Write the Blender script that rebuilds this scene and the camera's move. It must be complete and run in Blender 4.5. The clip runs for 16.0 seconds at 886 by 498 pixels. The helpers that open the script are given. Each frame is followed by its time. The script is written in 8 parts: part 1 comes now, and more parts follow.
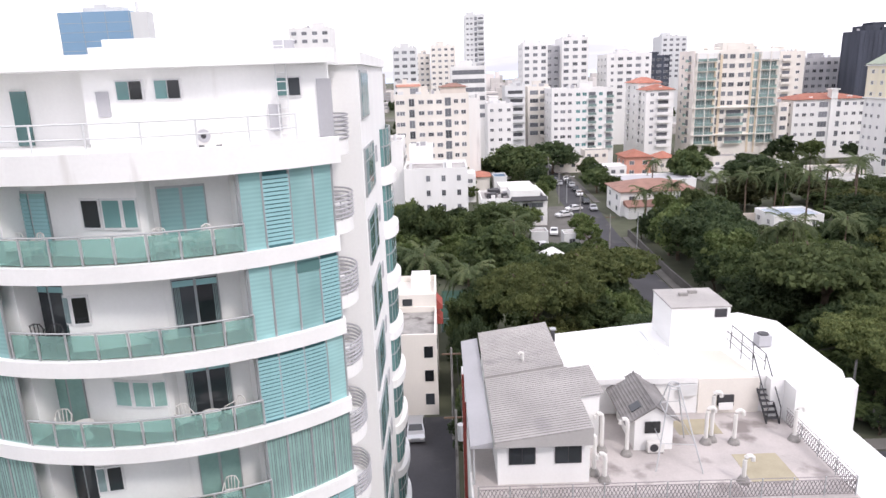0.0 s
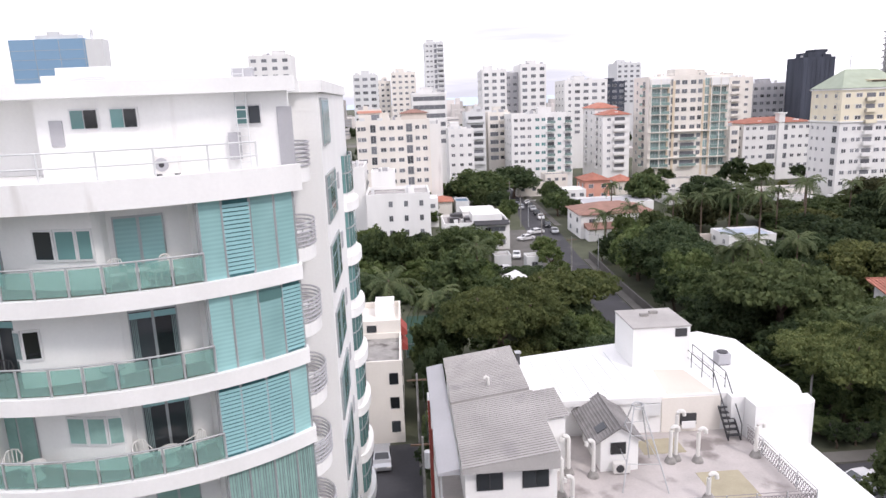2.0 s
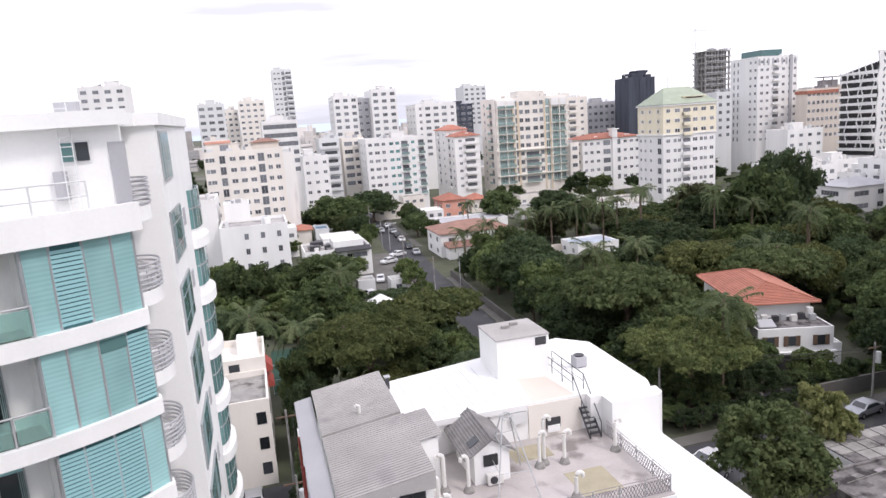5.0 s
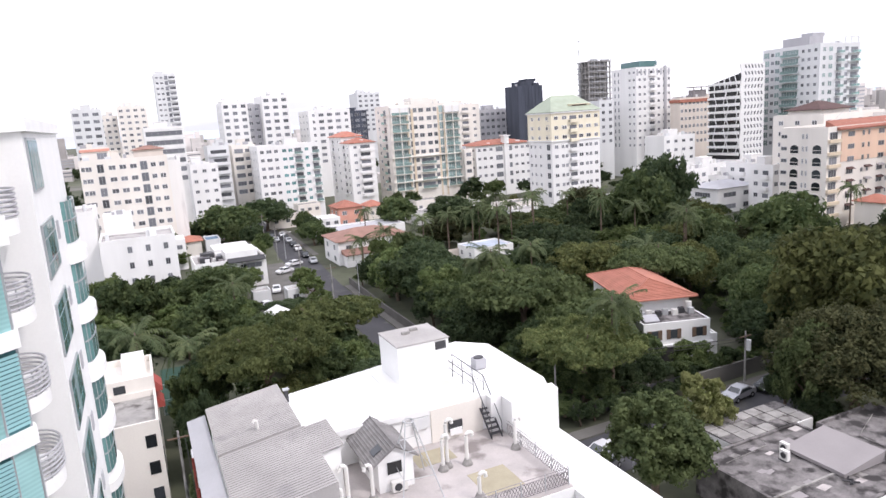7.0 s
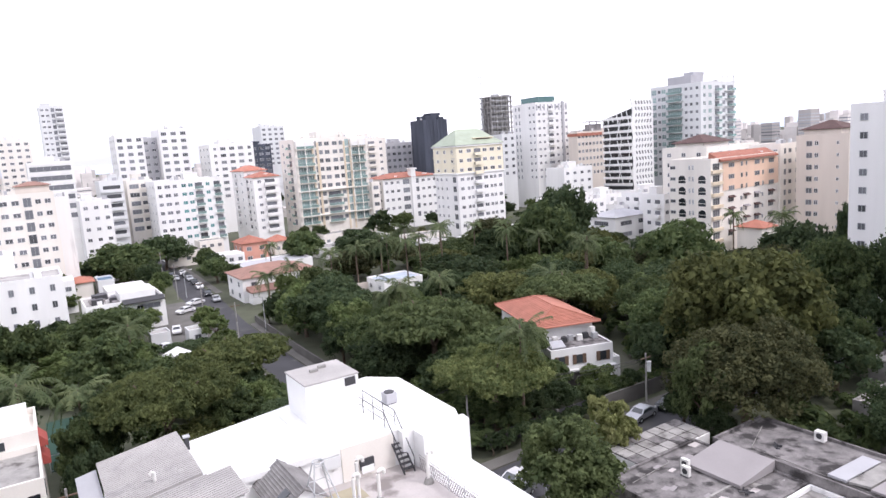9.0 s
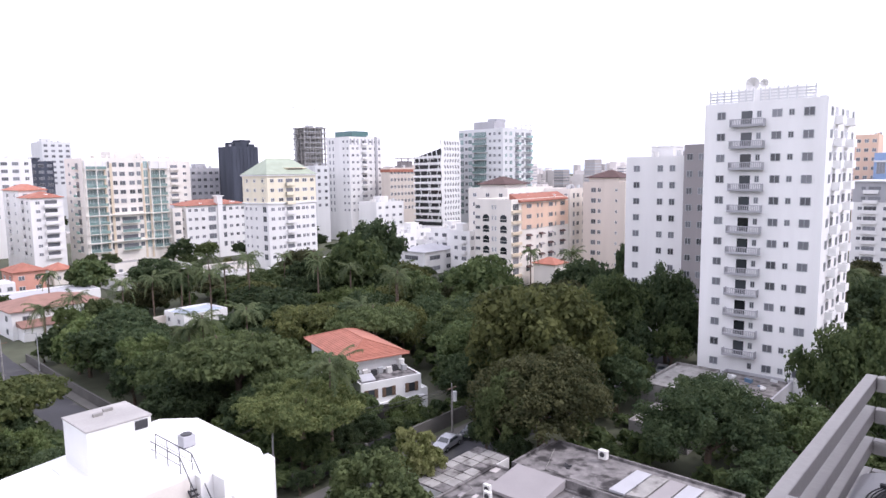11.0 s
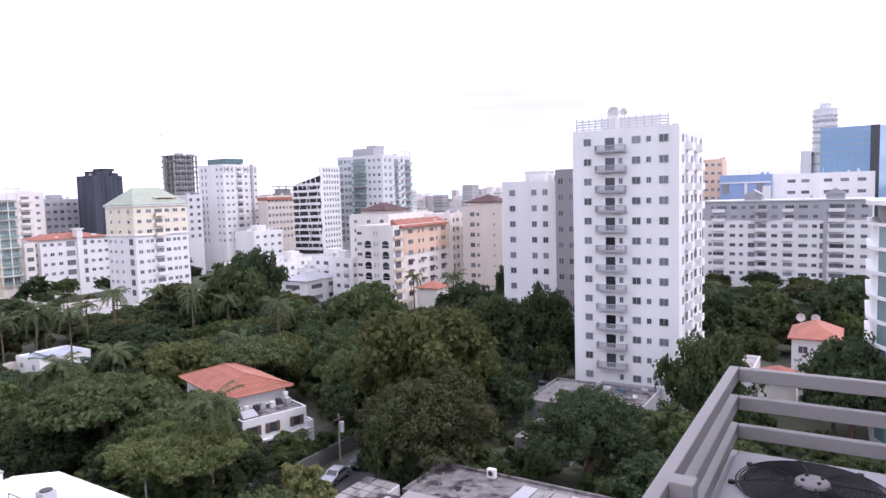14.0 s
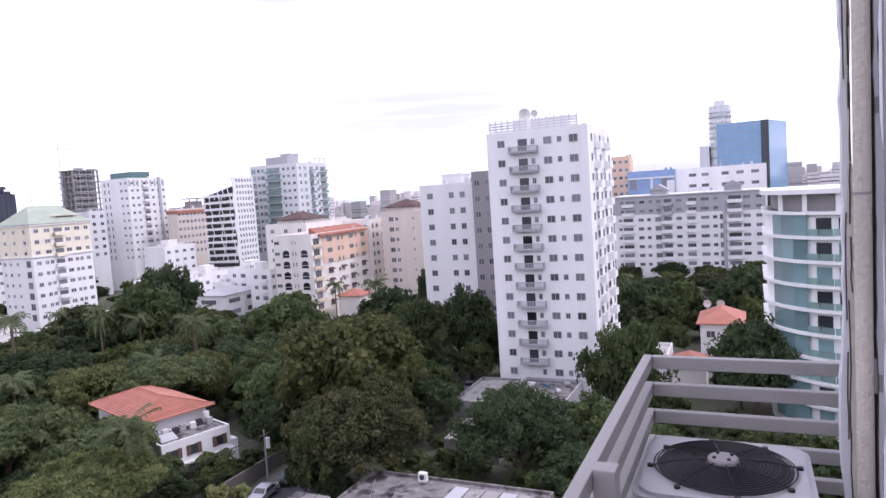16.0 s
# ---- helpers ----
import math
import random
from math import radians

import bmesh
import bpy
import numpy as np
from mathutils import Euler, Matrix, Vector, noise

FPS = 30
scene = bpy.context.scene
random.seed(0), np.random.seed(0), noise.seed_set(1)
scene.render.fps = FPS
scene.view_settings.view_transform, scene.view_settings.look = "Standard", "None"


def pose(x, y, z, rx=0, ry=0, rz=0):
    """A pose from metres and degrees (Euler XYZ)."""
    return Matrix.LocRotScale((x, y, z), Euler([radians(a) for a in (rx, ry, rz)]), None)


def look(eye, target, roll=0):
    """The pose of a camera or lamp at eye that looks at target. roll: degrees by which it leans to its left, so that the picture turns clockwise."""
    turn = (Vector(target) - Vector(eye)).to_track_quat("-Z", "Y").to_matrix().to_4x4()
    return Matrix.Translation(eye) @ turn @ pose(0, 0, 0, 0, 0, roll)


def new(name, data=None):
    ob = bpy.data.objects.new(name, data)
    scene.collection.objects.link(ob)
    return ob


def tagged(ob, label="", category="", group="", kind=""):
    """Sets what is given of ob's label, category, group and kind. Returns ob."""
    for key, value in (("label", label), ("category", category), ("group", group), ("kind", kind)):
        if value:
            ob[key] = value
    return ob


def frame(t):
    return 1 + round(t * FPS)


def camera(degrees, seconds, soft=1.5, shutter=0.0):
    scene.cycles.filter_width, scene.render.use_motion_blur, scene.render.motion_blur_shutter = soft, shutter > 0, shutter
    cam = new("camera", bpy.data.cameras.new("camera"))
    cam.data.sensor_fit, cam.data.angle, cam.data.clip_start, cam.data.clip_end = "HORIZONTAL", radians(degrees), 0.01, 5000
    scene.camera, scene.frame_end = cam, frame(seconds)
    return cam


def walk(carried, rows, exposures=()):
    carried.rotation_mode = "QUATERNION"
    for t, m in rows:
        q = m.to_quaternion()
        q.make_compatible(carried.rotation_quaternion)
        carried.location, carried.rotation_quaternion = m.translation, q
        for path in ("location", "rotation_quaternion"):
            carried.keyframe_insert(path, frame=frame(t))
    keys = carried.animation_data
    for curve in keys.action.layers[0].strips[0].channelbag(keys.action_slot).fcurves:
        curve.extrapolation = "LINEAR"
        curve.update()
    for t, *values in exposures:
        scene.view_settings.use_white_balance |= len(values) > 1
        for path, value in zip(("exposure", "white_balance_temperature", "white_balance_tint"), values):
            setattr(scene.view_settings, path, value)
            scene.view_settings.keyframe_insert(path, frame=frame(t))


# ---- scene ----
cam = camera(66.96, 16.0)
PATH = [
    (0.0, pose(-0.173, 0.045, 33.952, 75.51, 1.84, -0.50)),
    (0.5, pose(-0.181, 0.057, 33.972, 73.79, 1.27, -0.95)),
    (1.0, pose(-0.194, 0.062, 33.975, 76.38, 1.82, -1.63)),
    (1.5, pose(-0.176, 0.041, 33.987, 77.17, 2.34, -2.10)),
    (2.0, pose(-0.168, 0.025, 33.985, 77.52, 2.10, -3.77)),
    (2.5, pose(-0.135, 0.016, 34.004, 77.59, 2.57, -5.44)),
    (3.0, pose(-0.122, 0.018, 34.011, 78.63, 2.63, -7.38)),
    (5.5, pose(0.036, 0.000, 34.027, 78.88, 3.88, -19.14)),
    (6.0, pose(0.028, 0.001, 34.019, 78.83, 3.42, -22.35)),
    (6.5, pose(0.024, 0.003, 34.017, 78.79, 3.24, -23.72)),
    (7.0, pose(0.032, 0.001, 34.018, 78.87, 3.82, -24.91)),
    (7.5, pose(0.057, -0.005, 34.026, 79.27, 3.45, -26.39)),
    (8.0, pose(0.091, -0.019, 34.020, 80.56, 3.55, -28.29)),
    (8.5, pose(0.124, -0.030, 34.020, 80.64, 4.16, -29.87)),
    (9.0, pose(0.162, -0.037, 34.034, 81.10, 3.95, -32.79)),
    (9.5, pose(0.178, -0.039, 34.040, 81.24, 4.11, -36.67)),
    (10.0, pose(0.182, -0.036, 34.043, 81.59, 2.64, -41.95)),
    (12.5, pose(0.062, 0.000, 33.968, 84.66, 1.18, -52.73)),
    (13.0, pose(0.051, -0.002, 33.975, 84.77, 1.55, -54.58)),
    (13.5, pose(0.040, -0.001, 33.977, 84.91, 1.49, -56.77)),
    (14.0, pose(0.032, -0.004, 33.977, 85.28, 1.64, -58.70)),
    (14.5, pose(0.023, -0.004, 33.979, 85.41, 2.02, -60.29)),
    (15.0, pose(0.019, -0.016, 33.983, 85.59, 2.70, -61.75)),
    (15.5, pose(0.014, -0.016, 33.986, 85.65, 2.70, -64.30)),
    (16.0, pose(0.009, -0.016, 33.987, 85.33, 3.83, -65.70)),
]
walk(cam, PATH, exposures=[(0.0, 0.48, 6350, 19), (3.0, 0.30, 6330, 19), (5.5, 0.35, 6290, 18), (7.0, 0.54, 6270, 18), (10.0, 0.62, 6100, 21), (12.5, 0.55, 5930, 26), (16.0, 0.42, 5850, 29)])

# ---- world, sun and exposure ----
world = bpy.data.worlds.new("hazy_sky")
scene.world = world
world.use_nodes = True
wn, wl = world.node_tree.nodes, world.node_tree.links
wn.clear()
w_out = wn.new("ShaderNodeOutputWorld")
w_bg = wn.new("ShaderNodeBackground")
w_sky = wn.new("ShaderNodeTexSky")
w_sky.sky_type, w_sky.sun_disc = "NISHITA", False
SUN_EL, SUN_AZ = radians(47), radians(142)
w_sky.sun_elevation, w_sky.sun_rotation = SUN_EL, SUN_AZ
w_sky.air_density, w_sky.dust_density = 1.2, 2.0
w_tc = wn.new("ShaderNodeTexCoord")
w_map = wn.new("ShaderNodeMapping")
w_map.inputs["Scale"].default_value = (1.4, 1.4, 7.0)
w_noise = wn.new("ShaderNodeTexNoise")
w_noise.inputs["Scale"].default_value, w_noise.inputs["Detail"].default_value = 1.6, 6.0
w_ramp = wn.new("ShaderNodeValToRGB")
w_ramp.color_ramp.elements[0].position, w_ramp.color_ramp.elements[1].position = 0.36, 0.55
w_ramp.color_ramp.elements[0].color, w_ramp.color_ramp.elements[1].color = (0.78, 0.78, 0.78, 1), (1, 1, 1, 1)
w_mix = wn.new("ShaderNodeMixRGB")
w_band = wn.new("ShaderNodeTexNoise")
w_band.inputs["Scale"].default_value, w_band.inputs["Detail"].default_value = 1.1, 7.0
w_bmap = wn.new("ShaderNodeMapping")
w_bmap.inputs["Scale"].default_value, w_bmap.inputs["Location"].default_value = (1.3, 1.3, 14.0), (2.3, 0.7, 0.4)
w_cloud = wn.new("ShaderNodeValToRGB")
w_cloud.color_ramp.elements[0].position, w_cloud.color_ramp.elements[1].position = 0.40, 0.64
w_cloud.color_ramp.elements[0].color, w_cloud.color_ramp.elements[1].color = (0.46, 0.47, 0.515, 1), (1, 1, 1, 1)
w_gain = wn.new("ShaderNodeVectorMath")
w_gain.operation = "SCALE"
w_gain.inputs["Scale"].default_value = 12.0
wl.new(w_tc.outputs["Generated"], w_bmap.inputs["Vector"])
wl.new(w_bmap.outputs["Vector"], w_band.inputs["Vector"])
wl.new(w_band.outputs["Fac"], w_cloud.inputs["Fac"])
wl.new(w_cloud.outputs["Color"], w_gain.inputs[0])
wl.new(w_gain.outputs["Vector"], w_mix.inputs["Color2"])
w_bg.inputs["Strength"].default_value = 0.13
wl.new(w_tc.outputs["Generated"], w_map.inputs["Vector"])
wl.new(w_map.outputs["Vector"], w_noise.inputs["Vector"])
wl.new(w_noise.outputs["Fac"], w_ramp.inputs["Fac"])
wl.new(w_ramp.outputs["Color"], w_mix.inputs["Fac"])
wl.new(w_sky.outputs["Color"], w_mix.inputs["Color1"])
wl.new(w_mix.outputs["Color"], w_bg.inputs["Color"])
wl.new(w_bg.outputs["Background"], w_out.inputs["Surface"])

sun = new("sun", bpy.data.lights.new("sun", "SUN"))
sun.data.energy, sun.data.angle, sun.data.color = 1.3, radians(11), (1.0, 0.95, 0.87)
sun.matrix_world = look((0, 0, 0), (-math.sin(SUN_AZ) * math.cos(SUN_EL), -math.cos(SUN_AZ) * math.cos(SUN_EL), -math.sin(SUN_EL)))


# ---- materials ----
def mat(name, col, rough=0.8, metal=0.0, var=0.12, scale=0.6, fine=9.0, bump=0.0, spec=0.3, island=0.0, objvar=0.0, stain=None, streak=False):
    m = bpy.data.materials.new(name)
    m.use_nodes = True
    n, l = m.node_tree.nodes, m.node_tree.links
    b = n["Principled BSDF"]
    b.inputs["Roughness"].default_value, b.inputs["Metallic"].default_value = rough, metal
    b.inputs["Specular IOR Level"].default_value = spec
    tc = n.new("ShaderNodeTexCoord")
    mp = n.new("ShaderNodeMapping")
    l.new(tc.outputs["Object"], mp.inputs["Vector"])
    if streak:
        mp.inputs["Scale"].default_value = (1, 1, 0.12)
    big, small = n.new("ShaderNodeTexNoise"), n.new("ShaderNodeTexNoise")
    big.inputs["Scale"].default_value, big.inputs["Detail"].default_value = scale, 5
    small.inputs["Scale"].default_value, small.inputs["Detail"].default_value = fine, 4
    l.new(mp.outputs["Vector"], big.inputs["Vector"])
    l.new(tc.outputs["Object"], small.inputs["Vector"])
    add = n.new("ShaderNodeMath")
    add.operation = "MULTIPLY_ADD"
    add.inputs[1].default_value = 0.35
    l.new(small.outputs["Fac"], add.inputs[0])
    l.new(big.outputs["Fac"], add.inputs[2])
    mr = n.new("ShaderNodeMapRange")
    mr.inputs["From Min"].default_value, mr.inputs["From Max"].default_value = 0.4, 0.95
    mr.inputs["To Min"].default_value, mr.inputs["To Max"].default_value = 1 - var, 1 + var
    l.new(add.outputs[0], mr.inputs["Value"])
    fac = mr.outputs["Result"]
    for amount, node, out in ((island, "ShaderNodeNewGeometry", "Random Per Island"), (objvar, "ShaderNodeObjectInfo", "Random")):
        if amount:
            src = n.new(node)
            r2 = n.new("ShaderNodeMapRange")
            r2.inputs["To Min"].default_value, r2.inputs["To Max"].default_value = 1 - amount, 1 + amount
            l.new(src.outputs[out], r2.inputs["Value"])
            mu = n.new("ShaderNodeMath")
            mu.operation = "MULTIPLY"
            l.new(fac, mu.inputs[0])
            l.new(r2.outputs["Result"], mu.inputs[1])
            fac = mu.outputs[0]
    vm = n.new("ShaderNodeVectorMath")
    vm.operation = "SCALE"
    vm.inputs[0].default_value = col
    l.new(fac, vm.inputs["Scale"])
    colour = vm.outputs["Vector"]
    if stain:
        st = n.new("ShaderNodeTexNoise")
        st.inputs["Scale"].default_value, st.inputs["Detail"].default_value = stain[1], 7
        l.new(mp.outputs["Vector"], st.inputs["Vector"])
        sr = n.new("ShaderNodeValToRGB")
        sr.color_ramp.elements[0].position, sr.color_ramp.elements[1].position = stain[2], stain[2] + 0.12
        l.new(st.outputs["Fac"], sr.inputs["Fac"])
        mx = n.new("ShaderNodeMixRGB")
        mx.inputs["Color2"].default_value = (*stain[0], 1)
        l.new(sr.outputs["Color"], mx.inputs["Fac"])
        l.new(colour, mx.inputs["Color1"])
        colour = mx.outputs["Color"]
    l.new(colour, b.inputs["Base Color"])
    if bump:
        bp = n.new("ShaderNodeBump")
        bp.inputs["Strength"].default_value, bp.inputs["Distance"].default_value = bump, 0.05
        l.new(small.outputs["Fac"], bp.inputs["Height"])
        l.new(bp.outputs["Normal"], b.inputs["Normal"])
    return m


def glass_mat(name, col, alpha, rough=0.08, tint_var=0.0, blinds=False):
    """Tinted glazing: a glossy tinted sheet, part of it see-through."""
    m = bpy.data.materials.new(name)
    m.use_nodes = True
    n, l = m.node_tree.nodes, m.node_tree.links
    b = n["Principled BSDF"]
    b.inputs["Base Color"].default_value = (*col, 1)
    b.inputs["Roughness"].default_value, b.inputs["Specular IOR Level"].default_value = rough, 0.6
    if alpha < 1:
        tr, mx = n.new("ShaderNodeBsdfTransparent"), n.new("ShaderNodeMixShader")
        tr.inputs["Color"].default_value = (0.66, 0.86, 0.82, 1)
        mx.inputs["Fac"].default_value = alpha
        l.new(tr.outputs[0], mx.inputs[1])
        l.new(b.outputs[0], mx.inputs[2])
        l.new(mx.outputs[0], n["Material Output"].inputs["Surface"])
    if tint_var:
        oi, mr, vm = n.new("ShaderNodeObjectInfo"), n.new("ShaderNodeMapRange"), n.new("ShaderNodeVectorMath")
        vm.operation = "SCALE"
        vm.inputs[0].default_value = col
        mr.inputs["To Min"].default_value, mr.inputs["To Max"].default_value = 1 - tint_var, 1 + tint_var
        l.new(oi.outputs["Random"], mr.inputs["Value"])
        l.new(mr.outputs["Result"], vm.inputs["Scale"])
        l.new(vm.outputs["Vector"], b.inputs["Base Color"])
        if blinds:
            # pale slats of drawn blinds showing faintly through the tint
            tc, wv, nz, rp = n.new("ShaderNodeTexCoord"), n.new("ShaderNodeTexWave"), n.new("ShaderNodeTexNoise"), n.new("ShaderNodeMapRange")
            wv.bands_direction = "Z"
            wv.inputs["Scale"].default_value, wv.inputs["Distortion"].default_value, wv.inputs["Detail"].default_value = 2.2, 0.6, 1.0
            nz.inputs["Scale"].default_value = 0.7
            l.new(tc.outputs["Object"], wv.inputs["Vector"])
            l.new(tc.outputs["Object"], nz.inputs["Vector"])
            ad, mu = n.new("ShaderNodeMath"), n.new("ShaderNodeMath")
            ad.operation, mu.operation = "MULTIPLY_ADD", "MULTIPLY"
            ad.inputs[1].default_value = 0.22
            l.new(wv.outputs["Fac"], ad.inputs[0])
            l.new(nz.outputs["Fac"], ad.inputs[2])
            rp.inputs["From Min"].default_value, rp.inputs["From Max"].default_value = 0.25, 0.95
            rp.inputs["To Min"].default_value, rp.inputs["To Max"].default_value = 0.82, 1.22
            l.new(ad.outputs[0], rp.inputs["Value"])
            l.new(mr.outputs["Result"], mu.inputs[0])
            l.new(rp.outputs["Result"], mu.inputs[1])
            l.new(mu.outputs[0], vm.inputs["Scale"])
    return m


WHITE = mat("white_render", (0.83, 0.83, 0.815), 0.75, var=0.06, scale=0.5, stain=((0.62, 0.60, 0.57), 0.9, 0.66), streak=True)
WHITE2 = mat("lime_white_render", (0.79, 0.785, 0.77), 0.8, var=0.07, scale=0.3, stain=((0.6, 0.59, 0.58), 0.5, 0.66), streak=True)
CREAM = mat("cream_render", (0.78, 0.74, 0.68), 0.8, var=0.08, scale=0.3, streak=True)
BEIGE = mat("beige_render", (0.68, 0.61, 0.54), 0.8, var=0.08, scale=0.3, streak=True)
TAN = mat("tan_render", (0.68, 0.58, 0.44), 0.8, var=0.08, scale=0.3, streak=True)
YELLOW = mat("pale_yellow_render", (0.80, 0.74, 0.58), 0.8, var=0.08, scale=0.3, streak=True)
PEACH = mat("peach_render", (0.76, 0.55, 0.42), 0.8, var=0.08, scale=0.3, streak=True)
PINK = mat("salmon_render", (0.70, 0.36, 0.28), 0.8, var=0.08, scale=0.4)
GREY = mat("grey_render", (0.42, 0.42, 0.44), 0.8, var=0.1, scale=0.3, streak=True)
MIDGREY = mat("warm_grey_render", (0.30, 0.28, 0.28), 0.8, var=0.1, scale=0.3, streak=True)
SILVER = mat("silver_grey_render", (0.67, 0.68, 0.68), 0.6, var=0.06, scale=0.3, streak=True)
BLUE = mat("blue_render", (0.26, 0.36, 0.55), 0.7, var=0.08, scale=0.3)
NETTING = mat("dark_scaffold_netting", (0.058, 0.065, 0.085), 0.9, var=0.5, scale=0.25, fine=2.0, streak=True)
CONCRETE = mat("raw_concrete", (0.30, 0.29, 0.275), 0.9, var=0.3, scale=0.7, bump=0.3, stain=((0.12, 0.11, 0.105), 0.6, 0.54))
ROOFGREY = mat("weathered_roof", (0.40, 0.385, 0.37), 0.9, var=0.2, scale=0.4, bump=0.2, stain=((0.16, 0.15, 0.15), 0.35, 0.54))
ROOFSTAIN = mat("mould_stained_roof", (0.19, 0.178, 0.175), 0.95, var=0.5, scale=0.9, fine=7, bump=0.4, stain=((0.05, 0.046, 0.046), 0.6, 0.50))
ROOFWHITE = mat("white_roof_coating", (0.82, 0.82, 0.81), 0.7, var=0.05, scale=0.4, bump=0.1)
TERRACE = mat("worn_terrace_screed", (0.47, 0.435, 0.42), 0.9, var=0.16, scale=0.7, bump=0.2, stain=((0.24, 0.215, 0.205), 0.55, 0.56))
OLIVE = mat("olive_patch_screed", (0.40, 0.36, 0.26), 0.95, var=0.12, scale=0.9, bump=0.2)
CORRUG = mat("grey_fibre_cement", (0.43, 0.415, 0.405), 0.85, var=0.16, scale=0.5, fine=14, stain=((0.34, 0.33, 0.33), 0.6, 0.6))
# dark colour that paints shade into the sheet roofs' grooves
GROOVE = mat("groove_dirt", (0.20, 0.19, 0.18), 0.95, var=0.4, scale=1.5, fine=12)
SHINGLE = mat("dark_shingle", (0.24, 0.23, 0.225), 0.9, var=0.3, scale=1.2, fine=14, bump=0.5)
REDTILE = mat("orange_clay_tile", (0.37, 0.155, 0.11), 0.8, var=0.18, scale=0.6, fine=5, bump=0.4, objvar=0.14, island=0.14)
BROWNTILE = mat("brown_clay_tile", (0.29, 0.17, 0.135), 0.85, var=0.2, scale=0.5, fine=6, bump=0.4)
DARKROOF = mat("dark_brown_roof", (0.10, 0.06, 0.055), 0.8, var=0.2, scale=0.5, bump=0.3)
GREENROOF = mat("pale_green_roof", (0.36, 0.41, 0.32), 0.7, var=0.12, scale=0.4)
METAL = mat("galvanised_steel", (0.50, 0.51, 0.52), 0.5, 0.35, var=0.1, scale=2.0)
DARKMETAL = mat("dark_painted_steel", (0.06, 0.06, 0.065), 0.5, 0.2, var=0.15, scale=3.0)
RAILPAINT = mat("greige_painted_steel", (0.33, 0.315, 0.30), 0.5, 0.0, var=0.07, scale=2.5, fine=30, bump=0.06)
ACPAINT = mat("light_grey_enamel", (0.42, 0.415, 0.425), 0.4, 0.0, var=0.06, scale=3.0, fine=40)
BLACKPLASTIC = mat("black_wire_coating", (0.012, 0.012, 0.014), 0.5, var=0.2)
FRAME = mat("grey_aluminium_frame", (0.40, 0.42, 0.43), 0.4, 0.4, var=0.05)
FRAMEWHITE = mat("white_frame", (0.72, 0.72, 0.72), 0.5, var=0.05)
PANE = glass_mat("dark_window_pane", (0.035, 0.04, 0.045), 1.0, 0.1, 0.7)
# paler than the near panes: distance haze is put into the colour
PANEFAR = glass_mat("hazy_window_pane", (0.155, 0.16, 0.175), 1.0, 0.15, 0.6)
PANEGREEN = glass_mat("green_tinted_pane", (0.10, 0.24, 0.24), 1.0, 0.12, 0.35)
TEAL = glass_mat("teal_tinted_glass", (0.27, 0.47, 0.465), 1.0, 0.1, 0.14, blinds=True)
CONDOGLASS = glass_mat("pale_green_condo_glass", (0.23, 0.31, 0.30), 1.0, 0.12, 0.45)
SHEER = mat("grey_green_sheer_curtain", (0.20, 0.27, 0.27), 0.9, var=0.25, scale=2.0)
TEALDARK = glass_mat("dark_teal_glass", (0.12, 0.235, 0.23), 1.0, 0.08, 0.3)
BALGLASS = glass_mat("pale_green_balustrade_glass", (0.40, 0.58, 0.54), 0.34, 0.06)
T2GLASS = glass_mat("smoky_teal_glass", (0.17, 0.27, 0.28), 1.0, 0.1, 0.3)
BALGLASS2 = glass_mat("clear_balustrade_glass", (0.40, 0.49, 0.475), 0.4, 0.06)
BALTILE = mat("brown_balcony_tile", (0.15, 0.125, 0.11), 0.6, var=0.15, scale=2.0)
BLUEGLASS = glass_mat("blue_curtain_glass", (0.17, 0.31, 0.46), 1.0, 0.06, 0.25)
LOUVRE = mat("teal_blind_slats", (0.30, 0.54, 0.56), 0.4, var=0.06, spec=0.5)
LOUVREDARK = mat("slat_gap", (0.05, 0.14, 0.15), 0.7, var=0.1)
CURTAIN = mat("sage_curtain", (0.26, 0.42, 0.38), 0.9, var=0.15, scale=1.5)
INTERIOR = mat("dim_room", (0.09, 0.085, 0.08), 0.9, var=0.3, scale=0.8)
# asphalt, pavement and soil are darkened: tree shade put into their colours
ASPHALT = mat("old_asphalt", (0.062, 0.062, 0.068), 0.9, var=0.2, scale=0.15, fine=3, bump=0.2, stain=((0.10, 0.098, 0.095), 0.2, 0.56))
PAVE = mat("pavement_concrete", (0.13, 0.125, 0.115), 0.9, var=0.2, scale=0.3, bump=0.2)
SOIL = mat("city_ground", (0.085, 0.092, 0.06), 0.95, var=0.45, scale=0.03, fine=0.4, stain=((0.18, 0.17, 0.155), 0.012, 0.57))
COURT = mat("green_court", (0.03, 0.072, 0.052), 0.8, var=0.1, scale=0.2)
BARK = mat("grey_brown_bark", (0.14, 0.105, 0.08), 0.95, var=0.3, scale=1.5, fine=8, bump=0.5)
FARCITY = mat("far_city_render", (0.56, 0.53, 0.51), 0.9, var=0.15, scale=0.05, island=0.38)
# pale blue: air haze is painted into the hills' own colour
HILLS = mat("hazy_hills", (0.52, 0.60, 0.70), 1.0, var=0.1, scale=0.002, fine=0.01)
WOOD = mat("brown_shutter_wood", (0.15, 0.10, 0.07), 0.7, var=0.2, scale=3.0, fine=20)
RED = mat("red_awning", (0.34, 0.075, 0.06), 0.8, var=0.1)
TANKBLUE = mat("blue_panel", (0.12, 0.2, 0.3), 0.4, var=0.2)
CARWHITE = mat("white_car_paint", (0.72, 0.72, 0.73), 0.25, 0.1, var=0.03, spec=0.6)
CARDARK = mat("dark_car_paint", (0.03, 0.035, 0.04), 0.25, 0.2, var=0.05, spec=0.6)
CARSILVER = mat("silver_car_paint", (0.42, 0.43, 0.45), 0.3, 0.5, var=0.05, spec=0.6)
